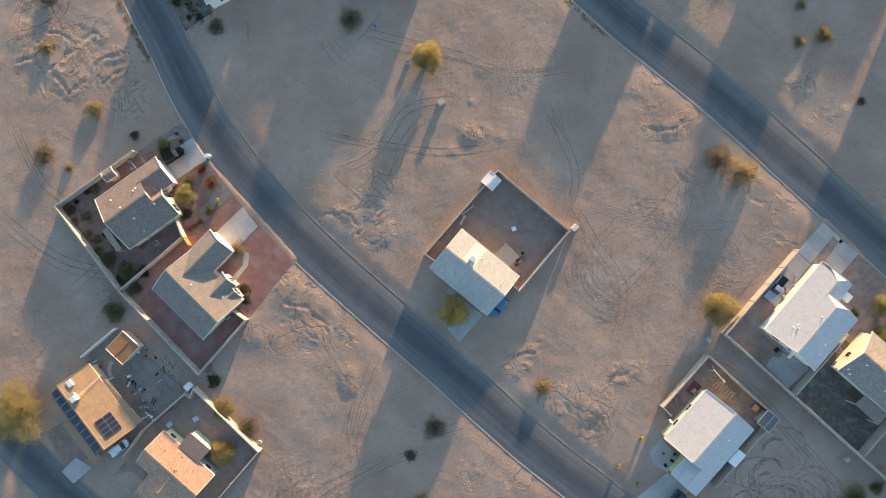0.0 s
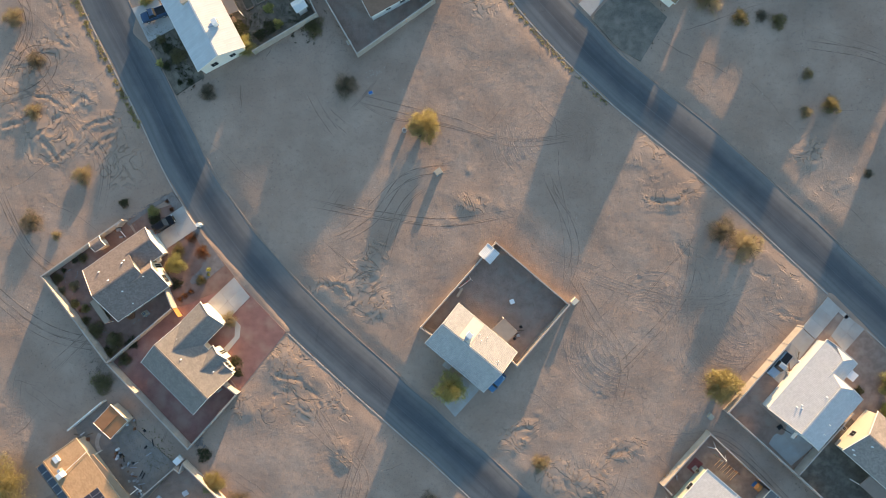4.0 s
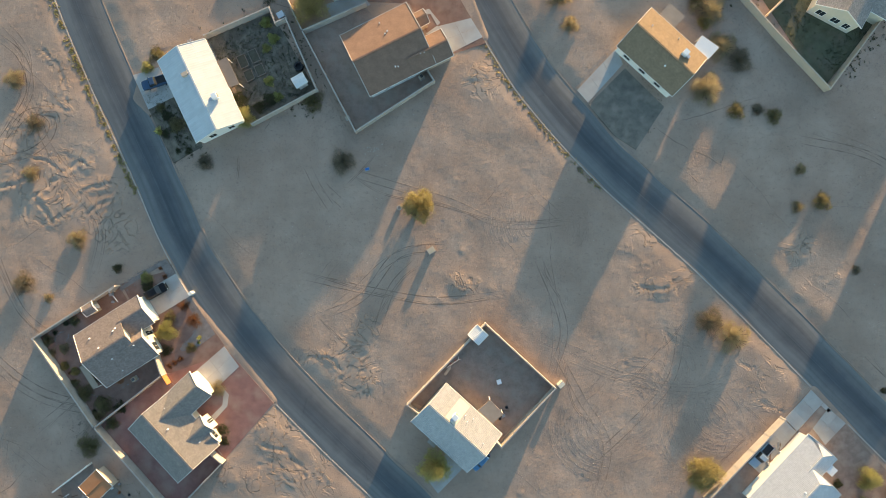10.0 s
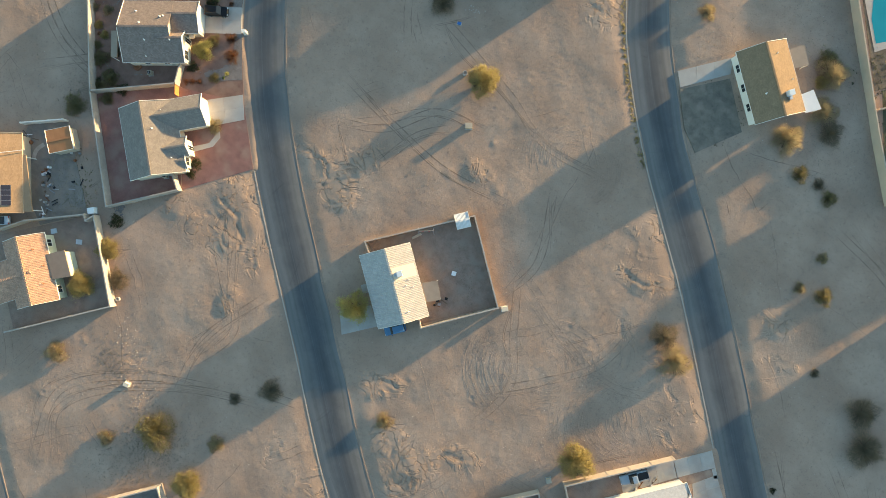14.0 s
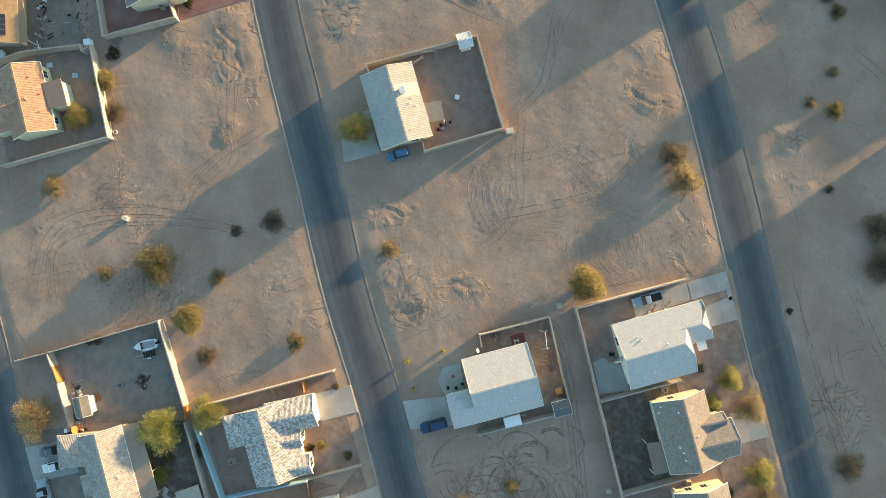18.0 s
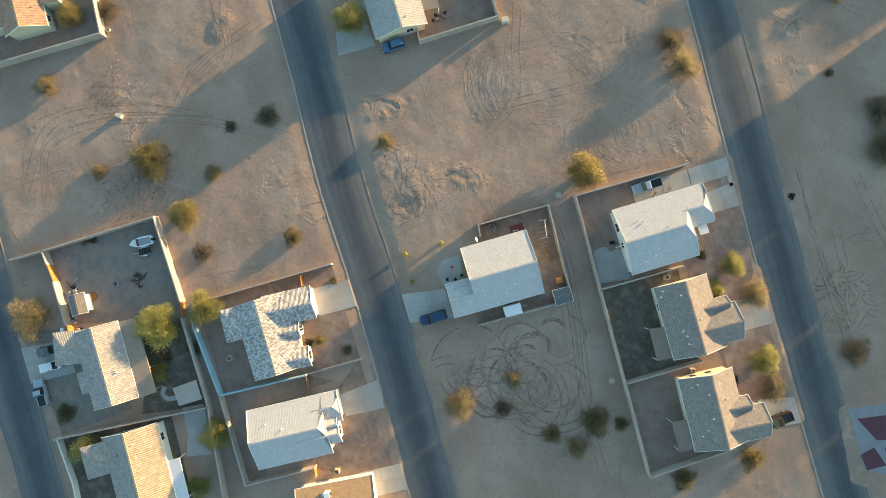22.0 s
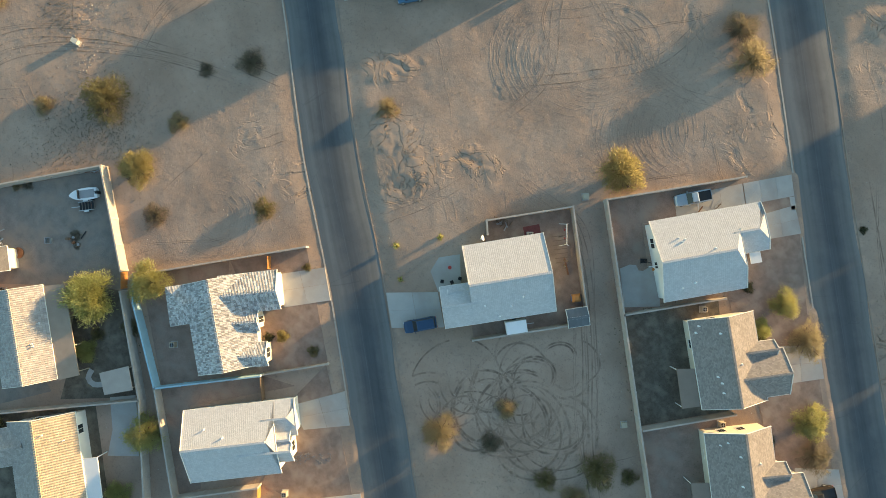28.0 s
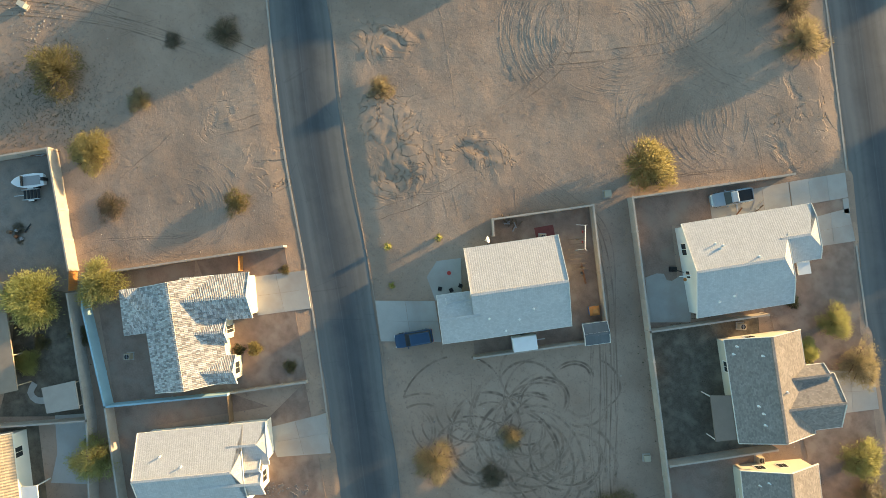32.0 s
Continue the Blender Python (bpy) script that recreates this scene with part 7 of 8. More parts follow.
grow_all(("olive", -78.4, 8.4, 1.1, 0.7), ("dark", -77.1, 10.0, 0.5, 0.7), ("dark", -74.9, 12.0, 0.6, 0.6), ("olive", -73.2, 12.5, 1.0, 0.6), ("dry", -77.5, 5.8, 0.9, 0.7), ("dry", -75.0, 6.8, 1.0, 0.7), ("yellow", -74.8, 3.3, 0.8, 0.7), ("rust", -73.8, 1.9, 0.4, 0.7), ("dark", -71.2, 3.2, 0.5, 0.7), ("olive", -72.6, -0.1, 0.9, 0.6), ("olive", -70.3, -2.0, 1.6, 0.7), ("dark", -66.9, -3.1, 0.6, 0.4), ("dark", -68.4, -5.7, 0.5, 0.6), ("olive", -67.7, -6.6, 1.0, 0.6))
grow_all(("palo", -58.8, 21.9, 1.1, 0.7), ("dark", -58.5, 20.2, 1.1, 0.8), ("rust", -56.1, 24.0, 0.4, 0.7), ("rust", -55.1, 22.4, 0.5, 0.7), ("palo", -54.1, 11.4, 1.8, 0.9), ("olive", -53.7, 14.3, 1.2, 0.8), ("rust", -50.9, 16.7, 1.1, 0.7), ("rust", -48.8, 13.8, 1.4, 0.6), ("dark", -54.1, 7.5, 1.1, 0.7), ("olive", -49.2, 8.2, 1.0, 0.7), ("green", -47.7, 9.3, 0.3, 0.7), ("rust", -53.5, 4.3, 0.6, 0.5), ("rust", -52.4, 5.0, 0.6, 0.5), ("rust", -51.3, 5.8, 0.6, 0.5))
grow_all(("green", -36.6, 74.3, 1.0, 0.7), ("green", -35.0, 71.2, 1.0, 0.6), ("palo", -36.3, 69.2, 0.85, 0.8), ("green", -35.5, 62.7, 0.9, 0.6), ("dark", -41.3, 58.2, 1.8, 0.6), ("dark", -37.2, 57.4, 1.2, 0.6), ("dark", -35.1, 58.9, 1.3, 0.6), ("green", -33.6, 59.6, 0.9, 0.6), ("palo", -40.0, 54.9, 1.9, 0.9), ("olive", -26.5, 59.0, 1.9, 0.5), ("palo", -60.2, 64.3, 1.1, 0.8), ("olive", -58.4, 67.0, 1.5, 0.6), ("dead", -47.8, 45.8, 1.6, 0.6), ("dark", -53.4, 47.9, 0.6, 0.6), ("olive", -53.8, 53.1, 1.6, 0.4), ("dark", -56.0, 51.3, 1.0, 0.5), ("dark", -55.9, 55.0, 0.9, 0.5), ("olive", -57.3, 56.5, 0.9, 0.5), ("dark", -51.3, 48.0, 0.7, 0.5))


def yucca(x, y, r, label="spiky green yucca on gravel"):
    """A rosette of stiff blades."""
    rs = np.random.RandomState(int(abs(x * 7 + y * 13)))
    v, f = [], []
    for i in range(60):
        a, lift = rs.uniform(0, math.tau), rs.uniform(0.1, 1.3)
        d = Vector((math.cos(a) * math.cos(lift), math.sin(a) * math.cos(lift), math.sin(lift)))
        s = Vector((-math.sin(a), math.cos(a), 0)) * 0.07 * r
        k = len(v)
        v += [-s, s, d * r * 0.5 + s, d * r * 0.5 - s, d * r * rs.uniform(0.8, 1.1)]
        f += [(k, k + 1, k + 2, k + 3), (k + 3, k + 2, k + 4)]
    tagged(mesh_ob("yucca", v, f, LEAF_GREEN, None, Matrix.Translation((x, y, 0.02))), label, "yucca", "yuccas")


for x, y, r in ((-57.3, 51.7, 1.2), (39.4, -38.8, 0.8), (34.9, -44.5, 0.8), (38.9, -48.2, 0.7), (-47.6, 10.3, 0.7)):
    yucca(x, y, r)


def scatter(name, label, mat, count, where, size, seed, blades=5, lift=0.25, yards=False):
    """Small tufts over the open land as one mass."""
    rs = np.random.RandomState(seed)
    c = []
    while len(c) < count:
        x, y = where(rs)
        i, j = int((x - X0) / STEP), int((y - Y0) / STEP)
        if 0 <= i < nx and 0 <= j < ny and road_gap[i, j] > HALF + 0.2 and (yards or flat[i, j] < 0.5):
            c.append((x, y, height[i, j]))
    c = np.array(c)
    s = size * rs.uniform(0.4, 1.6, count)
    pts = (c[:, None, :] + rs.normal(size=(count, blades, 3)) * s[:, None, None] * np.array([1, 1, 0.15])).reshape(-1, 3)
    pts[:, 2] = np.repeat(c[:, 2], blades) + np.abs(pts[:, 2] - np.repeat(c[:, 2], blades)) + 0.02
    me = quads_mesh(name, pts, lift * size, rs, stretch=1.8)
    me.materials.append(mat)
    return tagged(new(name, me), label, "vegetation", "", "stuff")


def anywhere(rs):
    return rs.uniform(X0 + 2, X1 - 2), rs.uniform(Y0 + 2, Y1 - 2)


def clustered(spots, spread):
    def f(rs):
        x, y, k = spots[rs.randint(len(spots))]
        return x + rs.normal() * spread * k, y + rs.normal() * spread * k
    return f


def beside(line, off, spread, lo=0.0, hi=1.0):
    def f(rs):
        t = rs.uniform(lo, hi) * (len(line) - 1.01)
        i = int(t)
        q = line[i] + (line[i + 1] - line[i]) * (t - i) + side_of(line)[i] * (off + rs.normal() * spread)
        return q[0], q[1]
    return f


scatter("dry_tufts", "small dry tufts scattered over the desert", LEAF_GREY, 3600, anywhere, 0.07, 1, 6, 0.5)
scatter("low_weeds", "low grey-green weeds in patches", LEAF_GREY, 4400, clustered([(-69.2, -12.8, 0.5), (-69.5, -8.5, 0.5), (-33, -51, 0.6), (-15, -58, 0.7), (-16, -59, 0.5), (-14.5, -70, 0.8), (-11, -61, 0.9), (82, -55, 0.8), (-16, -60, 1.0), (-13, -62, 0.8), (-19, -63, 0.9), (-17, -57, 0.9), (-20, -66, 1.0), (48, 82, 1.5), (56, 80, 1.3), (58, 66, 1.0), (-26, -50, 1.0), (80, -56, 1.4), (75, -60, 1.2), (-58, 44, 1.2), (-20, 58, 1.0), (66, 60, 1.6)], 4.0), 0.06, 2, 7, 0.45)
scatter("yard_weeds", "small weeds over the dirt yards", LEAF_DARK, 3300, clustered([(14, 5, 1.0), (12, 9, 0.8), (18, 3, 0.8), (-40, 66, 1.2), (-36, 68, 1.2), (-34, 64, 1.2), (-55, 52, 1.0), (78, -26, 1.1), (76, -29, 1.1), (79, -24, 0.9), (78, -28, 1.0), (76, -30, 1.0), (82, -34, 0.9), (6, -86, 1.0), (10, -88, 1.0), (36, 60, 1.1), (38, 58, 1.0), (34, 60, 1.0), (40, 62, 0.8), (95, -42, 0.8)], 2.2), 0.07, 9, 9, 0.5, True)
scatter("back_yard_weeds", "low grey-green weeds over a cluttered back yard", LEAF_OLIVE, 700, clustered([(-60, -27, 1.1), (-63, -25, 1.2), (-58, -31, 0.9), (-57, -28, 0.8), (-66, -23, 0.9)], 2.2), 0.10, 12, 9, 0.4, True)
scatter("garden_weeds", "thick weeds and seedlings between garden beds", LEAF_DARK, 2200, clustered([(-40, 70, 1.2), (-36, 71, 1.2), (-32, 67, 1.2), (-35, 63, 1.2), (-30, 61, 1.0), (-40, 60, 0.9), (-44, 68, 0.8), (-56, 54, 1.0), (-54, 50, 1.0), (-58, 58, 0.8), (82, 78, 0.9), (78, 72, 0.9), (70, 80, 0.9), (60, 88, 1.2)], 2.2), 0.12, 19, 12, 0.5, True)
scatter("verge_weeds", "yellow dry weeds along the street's edge", LEAF_YELLOW, 210, beside(ROAD_WEST, -HALF - 0.9, 0.3, 0.1, 0.24), 0.16, 3, 14, 0.5)
scatter("verge_grass", "low dry grass along the street's edge", LEAF_YELLOW, 210, beside(ROAD_EAST, -HALF - 0.8, 0.35, 0.21, 0.33), 0.11, 4, 12, 0.5)


def stones(name, label, count, where, size, seed, open_only=True, mat=ROCK):
    """Loose stones as one mass of small uneven lumps."""
    rs = np.random.RandomState(seed)
    v, f = [], []
    base = np.array([(-1, -1, -0.5), (1, -1, -0.5), (1, 1, -0.5), (-1, 1, -0.5), (-0.7, -0.7, 0.8), (0.7, -0.7, 0.8), (0.7, 0.7, 0.8), (-0.7, 0.7, 0.8)])
    n = 0
    while n < count:
        x, y = where(rs)
        i, j = int((x - X0) / STEP), int((y - Y0) / STEP)
        if not (0 <= i < nx and 0 <= j < ny) or (open_only and road_gap[i, j] < HALF + 0.3):
            continue
        s = size * rs.uniform(0.4, 1.7)
        p = base * s * rs.uniform(0.6, 1.3, 3) * rs.uniform(0.75, 1.25, (8, 3))
        a = rs.uniform(0, math.tau)
        q = np.stack([p[:, 0] * math.cos(a) - p[:, 1] * math.sin(a) + x, p[:, 0] * math.sin(a) + p[:, 1] * math.cos(a) + y, 0.6 * p[:, 2] + max(-0.02, height[i, j]) + 0.05 * s], 1)
        k = len(v)
        v += q.tolist()
        f += [tuple(k + t for t in g) for g in BOX_F]
        n += 1
    return tagged(mesh_ob(name, v, f, mat), label, "stones", "", "stuff")


stones("loose_stones", "pale stones scattered over the desert", 3600, anywhere, 0.043, 5)
stones("dark_clods", "small dark clods scattered over the desert", 2600, anywhere, 0.045, 15, True, ROCK_GREY)
stones("rubble", "pale rubble and dumped rocks", 260, clustered([(-26, -52, 1.0), (-24, -54, 0.8), (-29, -48, 0.7), (-33, -46, 0.6), (-72, 46, 0.8), (-80, 44, 0.8), (-14, 50, 0.3), (112, -4, 1.2), (121, 3, 1.0)], 2.4), 0.075, 6)
for where in ([(-55.4, 25.1), (-53.8, 23.0)], [(-50.2, 18.0), (-47.8, 14.6), (-46.7, 12.6), (-47.7, 10.3), (-49.9, 8.0)], [(-64.2, 19.5), (-59.8, 22.6), (-55.6, 25.3)]):
    stones("cobble_strip", "grey cobbles edging a red gravel garden", 330, beside(spline(where, 0.5), 0, 0.45), 0.075, 7, False, ROCK_GREY)
for where in ([(-76.8, 7.4), (-77.1, 8.6), (-76.5, 9.7), (-75.3, 10.3), (-74.4, 10.0), (-74.4, 9.1), (-74.9, 8.0)], [(-76.0, 6.0), (-74.5, 4.3), (-72.8, 1.7), (-70.9, -0.2), (-68.8, -2.5), (-65.7, -2.2), (-61.4, 0.4), (-57.7, 3.2)], [(-55.6, 6.8), (-53.4, 7.0), (-51.6, 7.8), (-50.0, 10.2), (-48.3, 12.4), (-48.4, 14.2)]):
    stones("stone_edging", "dark stones laid as garden edging", 70, beside(spline(where, 0.4), 0, 0.05), 0.09, 17, False, ROCK_GREY)
stones("rock_pile", "small heap of dark rocks beside a wall", 50, clustered([(-49.4, -24.6, 1.0)], 0.55), 0.14, 21, True, ROCK_GREY)
stones("stone_heap", "row of grey stones on a gravel yard", 90, beside(spline([(44.5, -81.5), (46.5, -79.5), (49.2, -77.6)], 0.5), 0, 0.4), 0.13, 8, False, ROCK_GREY)


# ---- vehicles ----
def vehicle(x, y, yaw, paint, label, kind="suv", size=(4.7, 1.9, 1.7)):
    """A parked vehicle heading along yaw: shaped body, cabin with glass, wheels, lights, mirrors."""
    L, W, H = size
    name = {"pickup": "pickup_truck", "car": "parked_car", "suv": "parked_suv"}[kind]
    car = thing(name, x, y, 0, label, "pickup" if kind == "pickup" else "car", "parked vehicles")
    M = Matrix.Translation((x, y, 0.06 + min(0.0, ground_z(x, y) + 0.02))) @ Matrix.Rotation(radians(yaw), 4, "Z")
    belt = H * 0.58
    # outline of the body along its length: place, half width, height of the upper edge
    prof = [(-0.5, 0.80, belt * 0.80), (-0.48, 0.92, belt * 0.97), (-0.40, 1.0, belt), (0.12, 1.0, belt), (0.22, 0.99, belt * 0.98), (0.40, 0.96, belt * 0.90), (0.475, 0.88, belt * 0.80), (0.5, 0.72, belt * 0.62)]
    v, f = [], []
    for t, w, z in prof:
        hw = W / 2 * w
        v += [(t * L, -hw * 0.94, 0.22), (t * L, -hw, 0.5), (t * L, -hw * 0.97, z * 0.96), (t * L, -hw * 0.86, z), (t * L, hw * 0.86, z), (t * L, hw * 0.97, z * 0.96), (t * L, hw, 0.5), (t * L, hw * 0.94, 0.22)]
    for i in range(len(prof) - 1):
        for j in range(8):
            f.append((i * 8 + j, i * 8 + (j + 1) % 8, (i + 1) * 8 + (j + 1) % 8, (i + 1) * 8 + j))
    f += [tuple(range(7, -1, -1)), tuple((len(prof) - 1) * 8 + j for j in range(8))]
    f = [q[::-1] for q in f]
    mesh_ob("body", v, f, paint, car, M)
    lo, hi = {"pickup": (-0.10, 0.20), "car": (-0.34, 0.20), "suv": (-0.46, 0.22)}[kind]
    rl, rh = {"pickup": (-0.06, 0.10), "car": (-0.22, 0.06), "suv": (-0.42, 0.08)}[kind]
    b, t = W / 2 * 0.88, W / 2 * 0.72
    v = [(lo * L, -b, belt - 0.02), (hi * L, -b, belt - 0.02), (hi * L, b, belt - 0.02), (lo * L, b, belt - 0.02), (rl * L, -t, H), (rh * L, -t, H), (rh * L, t, H), (rl * L, t, H)]
    mesh_ob("cabin", v, BOX_F, GLASS, car, M, "dark tinted glass")
    e = 0.05
    v = [(rl * L - e, -t - 0.03, H - 0.02), (rh * L + e, -t - 0.03, H - 0.02), (rh * L + e, t + 0.03, H - 0.02), (rl * L - e, t + 0.03, H - 0.02), (rl * L + 0.1, -t + 0.06, H + 0.04), (rh * L - 0.1, -t + 0.06, H + 0.04), (rh * L - 0.1, t - 0.06, H + 0.04), (rl * L + 0.1, t - 0.06, H + 0.04)]
    mesh_ob("roof", v, BOX_F, paint, car, M)
    for sx in (-0.31, 0.31):
        for sy in (-1, 1):
            c = M @ Vector((sx * L, sy * (W / 2 - 0.2), 0.30))
            q = M @ Vector((sx * L, sy * (W / 2 + 0.02), 0.30))
            tyre = tube("wheel", c, q, 0.34, 0.34, PLASTIC["black"], car, 14)
            tube("rim", q, M @ Vector((sx * L, sy * (W / 2 + 0.04), 0.30)), 0.2, 0.18, METAL, tyre, 10)
    for sy in (-1, 1):
        for sx, mat, nm in ((0.492, PLASTIC["white"], "headlight"), (-0.5, PLASTIC["red"], "tail_light")):
            c = M @ Vector((sx * L, sy * W * 0.36, 0.62))
            box(nm, c.x, c.y, c.z, 0.08, 0.3, 0.14, yaw, mat, car)
        c = M @ Vector((0.17 * L, sy * (W / 2 + 0.1), belt))
        box("mirror", c.x, c.y, c.z, 0.12, 0.2, 0.14, yaw, paint, car)
    if kind == "pickup":
        c = M @ Vector((-0.295 * L, 0, 0))
        box("bed_floor", c.x, c.y, belt + 0.07, 0.36 * L, W * 0.74, 0.02, yaw, PLASTIC["black"], car, "dark open cargo bed")
        for sy in (-1, 1):
            c = M @ Vector((-0.295 * L, sy * W * 0.405, 0))
            box("bed_rail", c.x, c.y, belt + 0.02, 0.38 * L, 0.12, 0.16, yaw, paint, car)
        c = M @ Vector((-0.485 * L, 0, 0))
        box("tailgate", c.x, c.y, belt - 0.02, 0.07, W * 0.8, 0.2, yaw, paint, car)
    return car


def paint(name, c):
    return material(name + "_car_paint", c, rough=0.22, metal=0.25, vary=0.05, bump=0)


PAINT = {k: paint(k, c) for k, c in (("blue", (0.10, 0.20, 0.34)), ("navy", (0.05, 0.085, 0.15)), ("black", (0.015, 0.015, 0.017)), ("white", (0.72, 0.73, 0.74)), ("silver", (0.36, 0.41, 0.45)), ("grey", (0.13, 0.14, 0.15)), ("brown", (0.06, 0.045, 0.03)))}
vehicle(10.4, -11.8, 230, PAINT["blue"], "blue wagon parked beside the small house", "suv", (4.4, 1.8, 1.6))
vehicle(-58.3, 61.3, 200, PAINT["navy"], "dark blue pickup on a drive", "pickup", (5.4, 1.9, 1.75))
vehicle(-56.4, 19.4, 32, PAINT["black"], "black car parked on a pale drive", "suv", (4.6, 1.9, 1.6))
vehicle(-68.1, -41.0, 218, PAINT["white"], "white car parked beside the solar house", "car", (4.5, 1.8, 1.45))
vehicle(-13.3, -98.8, 228, PAINT["grey"], "dark car parked on a concrete drive", "car", (4.3, 1.8, 1.45))
vehicle(-11.0, -100.9, 228, PAINT["white"], "white car parked on a concrete drive", "car", (4.5, 1.8, 1.5))
vehicle(-9.6, -106.0, 140, PAINT["silver"], "silver pickup parked at the roadside", "pickup", (5.4, 1.95, 1.8))
vehicle(46.1, -51.7, 231, PAINT["navy"], "dark blue wagon on a concrete drive", "suv", (5.3, 2.0, 1.85))
vehicle(66.5, -7.9, 231, PAINT["silver"], "silver pickup with a dark bed on a side drive", "pickup", (5.7, 2.0, 1.85))
vehicle(111.4, -31.8, 234, PAINT["brown"], "dark brown pickup on a drive", "pickup", (5.6, 2.0, 1.85))


def boat(x, y, yaw):
    e = thing("motor_boat", x, y, 0, "white open motor boat on a trailer", "boat")
    M = Matrix.Translation((x, y, 0)) @ Matrix.Rotation(radians(yaw), 4, "Z")
    st = [(-0.5, 0.85), (-0.2, 1.0), (0.1, 0.95), (0.3, 0.72), (0.42, 0.42), (0.5, 0.06)]
    L, W = 4.5, 2.0
    v, f = [], []
    for t, w in st:
        hw = W / 2 * w
        v += [(t * L, 0, 0.45 + max(0, t) * 0.5), (t * L, -hw * 0.8, 0.65 + max(0, t) * 0.4), (t * L, -hw, 1.15 + max(0, t) * 0.25), (t * L, hw, 1.15 + max(0, t) * 0.25), (t * L, hw * 0.8, 0.65 + max(0, t) * 0.4)]
    for i in range(len(st) - 1):
        for j in range(5):
            f.append((i * 5 + j, (i + 1) * 5 + j, (i + 1) * 5 + (j + 1) % 5, i * 5 + (j + 1) % 5))
    f += [(4, 3, 2, 1, 0), tuple(25 + j for j in range(5))]
    mesh_ob("hull", v, f, PLASTIC["white"], e, M)
    c = M @ Vector((-0.6, 0, 0))
    box("cockpit", c.x, c.y, 1.16, 2.4, 1.3, 0.05, yaw, PLASTIC["grey"], e)
    c = M @ Vector((0.65, 0, 0))
    box("windscreen", c.x, c.y, 1.16, 0.12, 1.4, 0.4, yaw, GLASS, e)
    c = M @ Vector((-L / 2 - 0.15, 0, 0))
    box("outboard_motor", c.x, c.y, 0.7, 0.4, 0.45, 0.9, yaw, PLASTIC["black"], e)
    c = M @ Vector((0.3, 0, 0))
    box("trailer_frame", c.x, c.y, 0.38, L + 0.6, 0.15, 0.12, yaw, METAL, e)
    for s in (-1, 1):
        q = M @ Vector((-0.8, s * 0.8, 0.3))
        tube("wheel", q, M @ Vector((-0.8, s * 1.0, 0.3)), 0.3, 0.3, PLASTIC["black"], e, 12)


boat(-9.4, -70.8, -133)


def trailer(x, y, yaw):
    e = thing("utility_trailer", x, y, 0, "small black and grey utility trailer on dirt", "trailer")
    M = Matrix.Translation((x, y, 0)) @ Matrix.Rotation(radians(yaw), 4, "Z")
    for s in (-1, 1):
        c = M @ Vector((0, s * 0.7, 0))
        box("side_rail", c.x, c.y, 0.5, 2.4, 0.08, 0.3, yaw, METAL, e)
        c = M @ Vector((0, s * 0.85, 0))
        box("mudguard", c.x, c.y, 0.66, 0.8, 0.24, 0.05, yaw, WHITE_METAL, e)
        q = M @ Vector((0, s * 0.75, 0.32))
        tube("wheel", q, M @ Vector((0, s * 0.95, 0.32)), 0.32, 0.32, PLASTIC["black"], e, 12)
    for k in range(5):
        c = M @ Vector((-1 + 0.5 * k, 0, 0))
        box("slat", c.x, c.y, 0.5, 0.3, 1.34, 0.05, yaw, PLASTIC["black"], e)
    c = M @ Vector((1.8, 0, 0))
    box("drawbar", c.x, c.y, 0.45, 1.4, 0.1, 0.1, yaw, METAL, e)


trailer(-8.1, -72.1, -133)
e = thing("pipe_stack", -11.2, -68.0, 0, "loose metal pipes and scrap along a wall corner", "pipes")
for i in range(9):
    a = 0.86 + 0.05 * (i % 3)
    x, y = -12.6 + 0.22 * i, -68.6 + 0.18 * i
    tube("pipe", (x, y, 0.1 + 0.07 * (i % 3)), (x + 2.4 * math.cos(a), y + 2.4 * math.sin(a) * (0.7 + 0.05 * i), 0.16 + 0.07 * (i % 2)), 0.05, 0.05, METAL if i % 2 else RUST, e, 6)
for x, y in ((-25.2, -89.6), (-22.4, -93.4)):
    e = thing("railing", x, y, 0, "low dark metal railing on the front strip", "railing", "railings")
    tube("post", (x, y, 0), (x, y, 0.9), 0.04, 0.04, RUST, e, 6)
    tube("post", (x + 1.0, y - 1.2, 0), (x + 1.0, y - 1.2, 0.9), 0.04, 0.04, RUST, e, 6)
    tube("rail", (x, y, 0.88), (x + 1.0, y - 1.2, 0.88), 0.03, 0.03, RUST, e, 6)
e = thing("wire_crate", -9.4, -80.6, 0, "small open metal crate on dirt", "crate")
for k in range(4):
    a = math.radians(40 + 90 * k)
    box("side", -9.4 + 0.45 * math.cos(a), -80.6 + 0.45 * math.sin(a), 0.02, 0.06, 0.9, 0.5, 40 + 90 * k, METAL, e)


# ---- sheds and yard things ----
def shed(x, y, yaw, sx, sy, h, wall, roof, label, pitch=0.45, door=True):
    """A garden shed: walls, two roof slopes, door."""
    e = thing("garden_shed", x, y, 0, label, "shed", "sheds")
    d = Vector((math.cos(radians(yaw)), math.sin(radians(yaw))))
    a, b = (x - d.x * sx / 2, y - d.y * sx / 2), (x + d.x * sx / 2, y + d.y * sx / 2)
    gable(e, a, b, sy / 2, sy / 2, h, h + pitch, roof, wall, over=0.12, course=0.35)
    if door:
        (px, py), w = end_wall(a, b, 0.38)
        box("door", px, py, 0.05, 0.06, sy * 0.4, h * 0.85, w, TRIM, e)
    return e


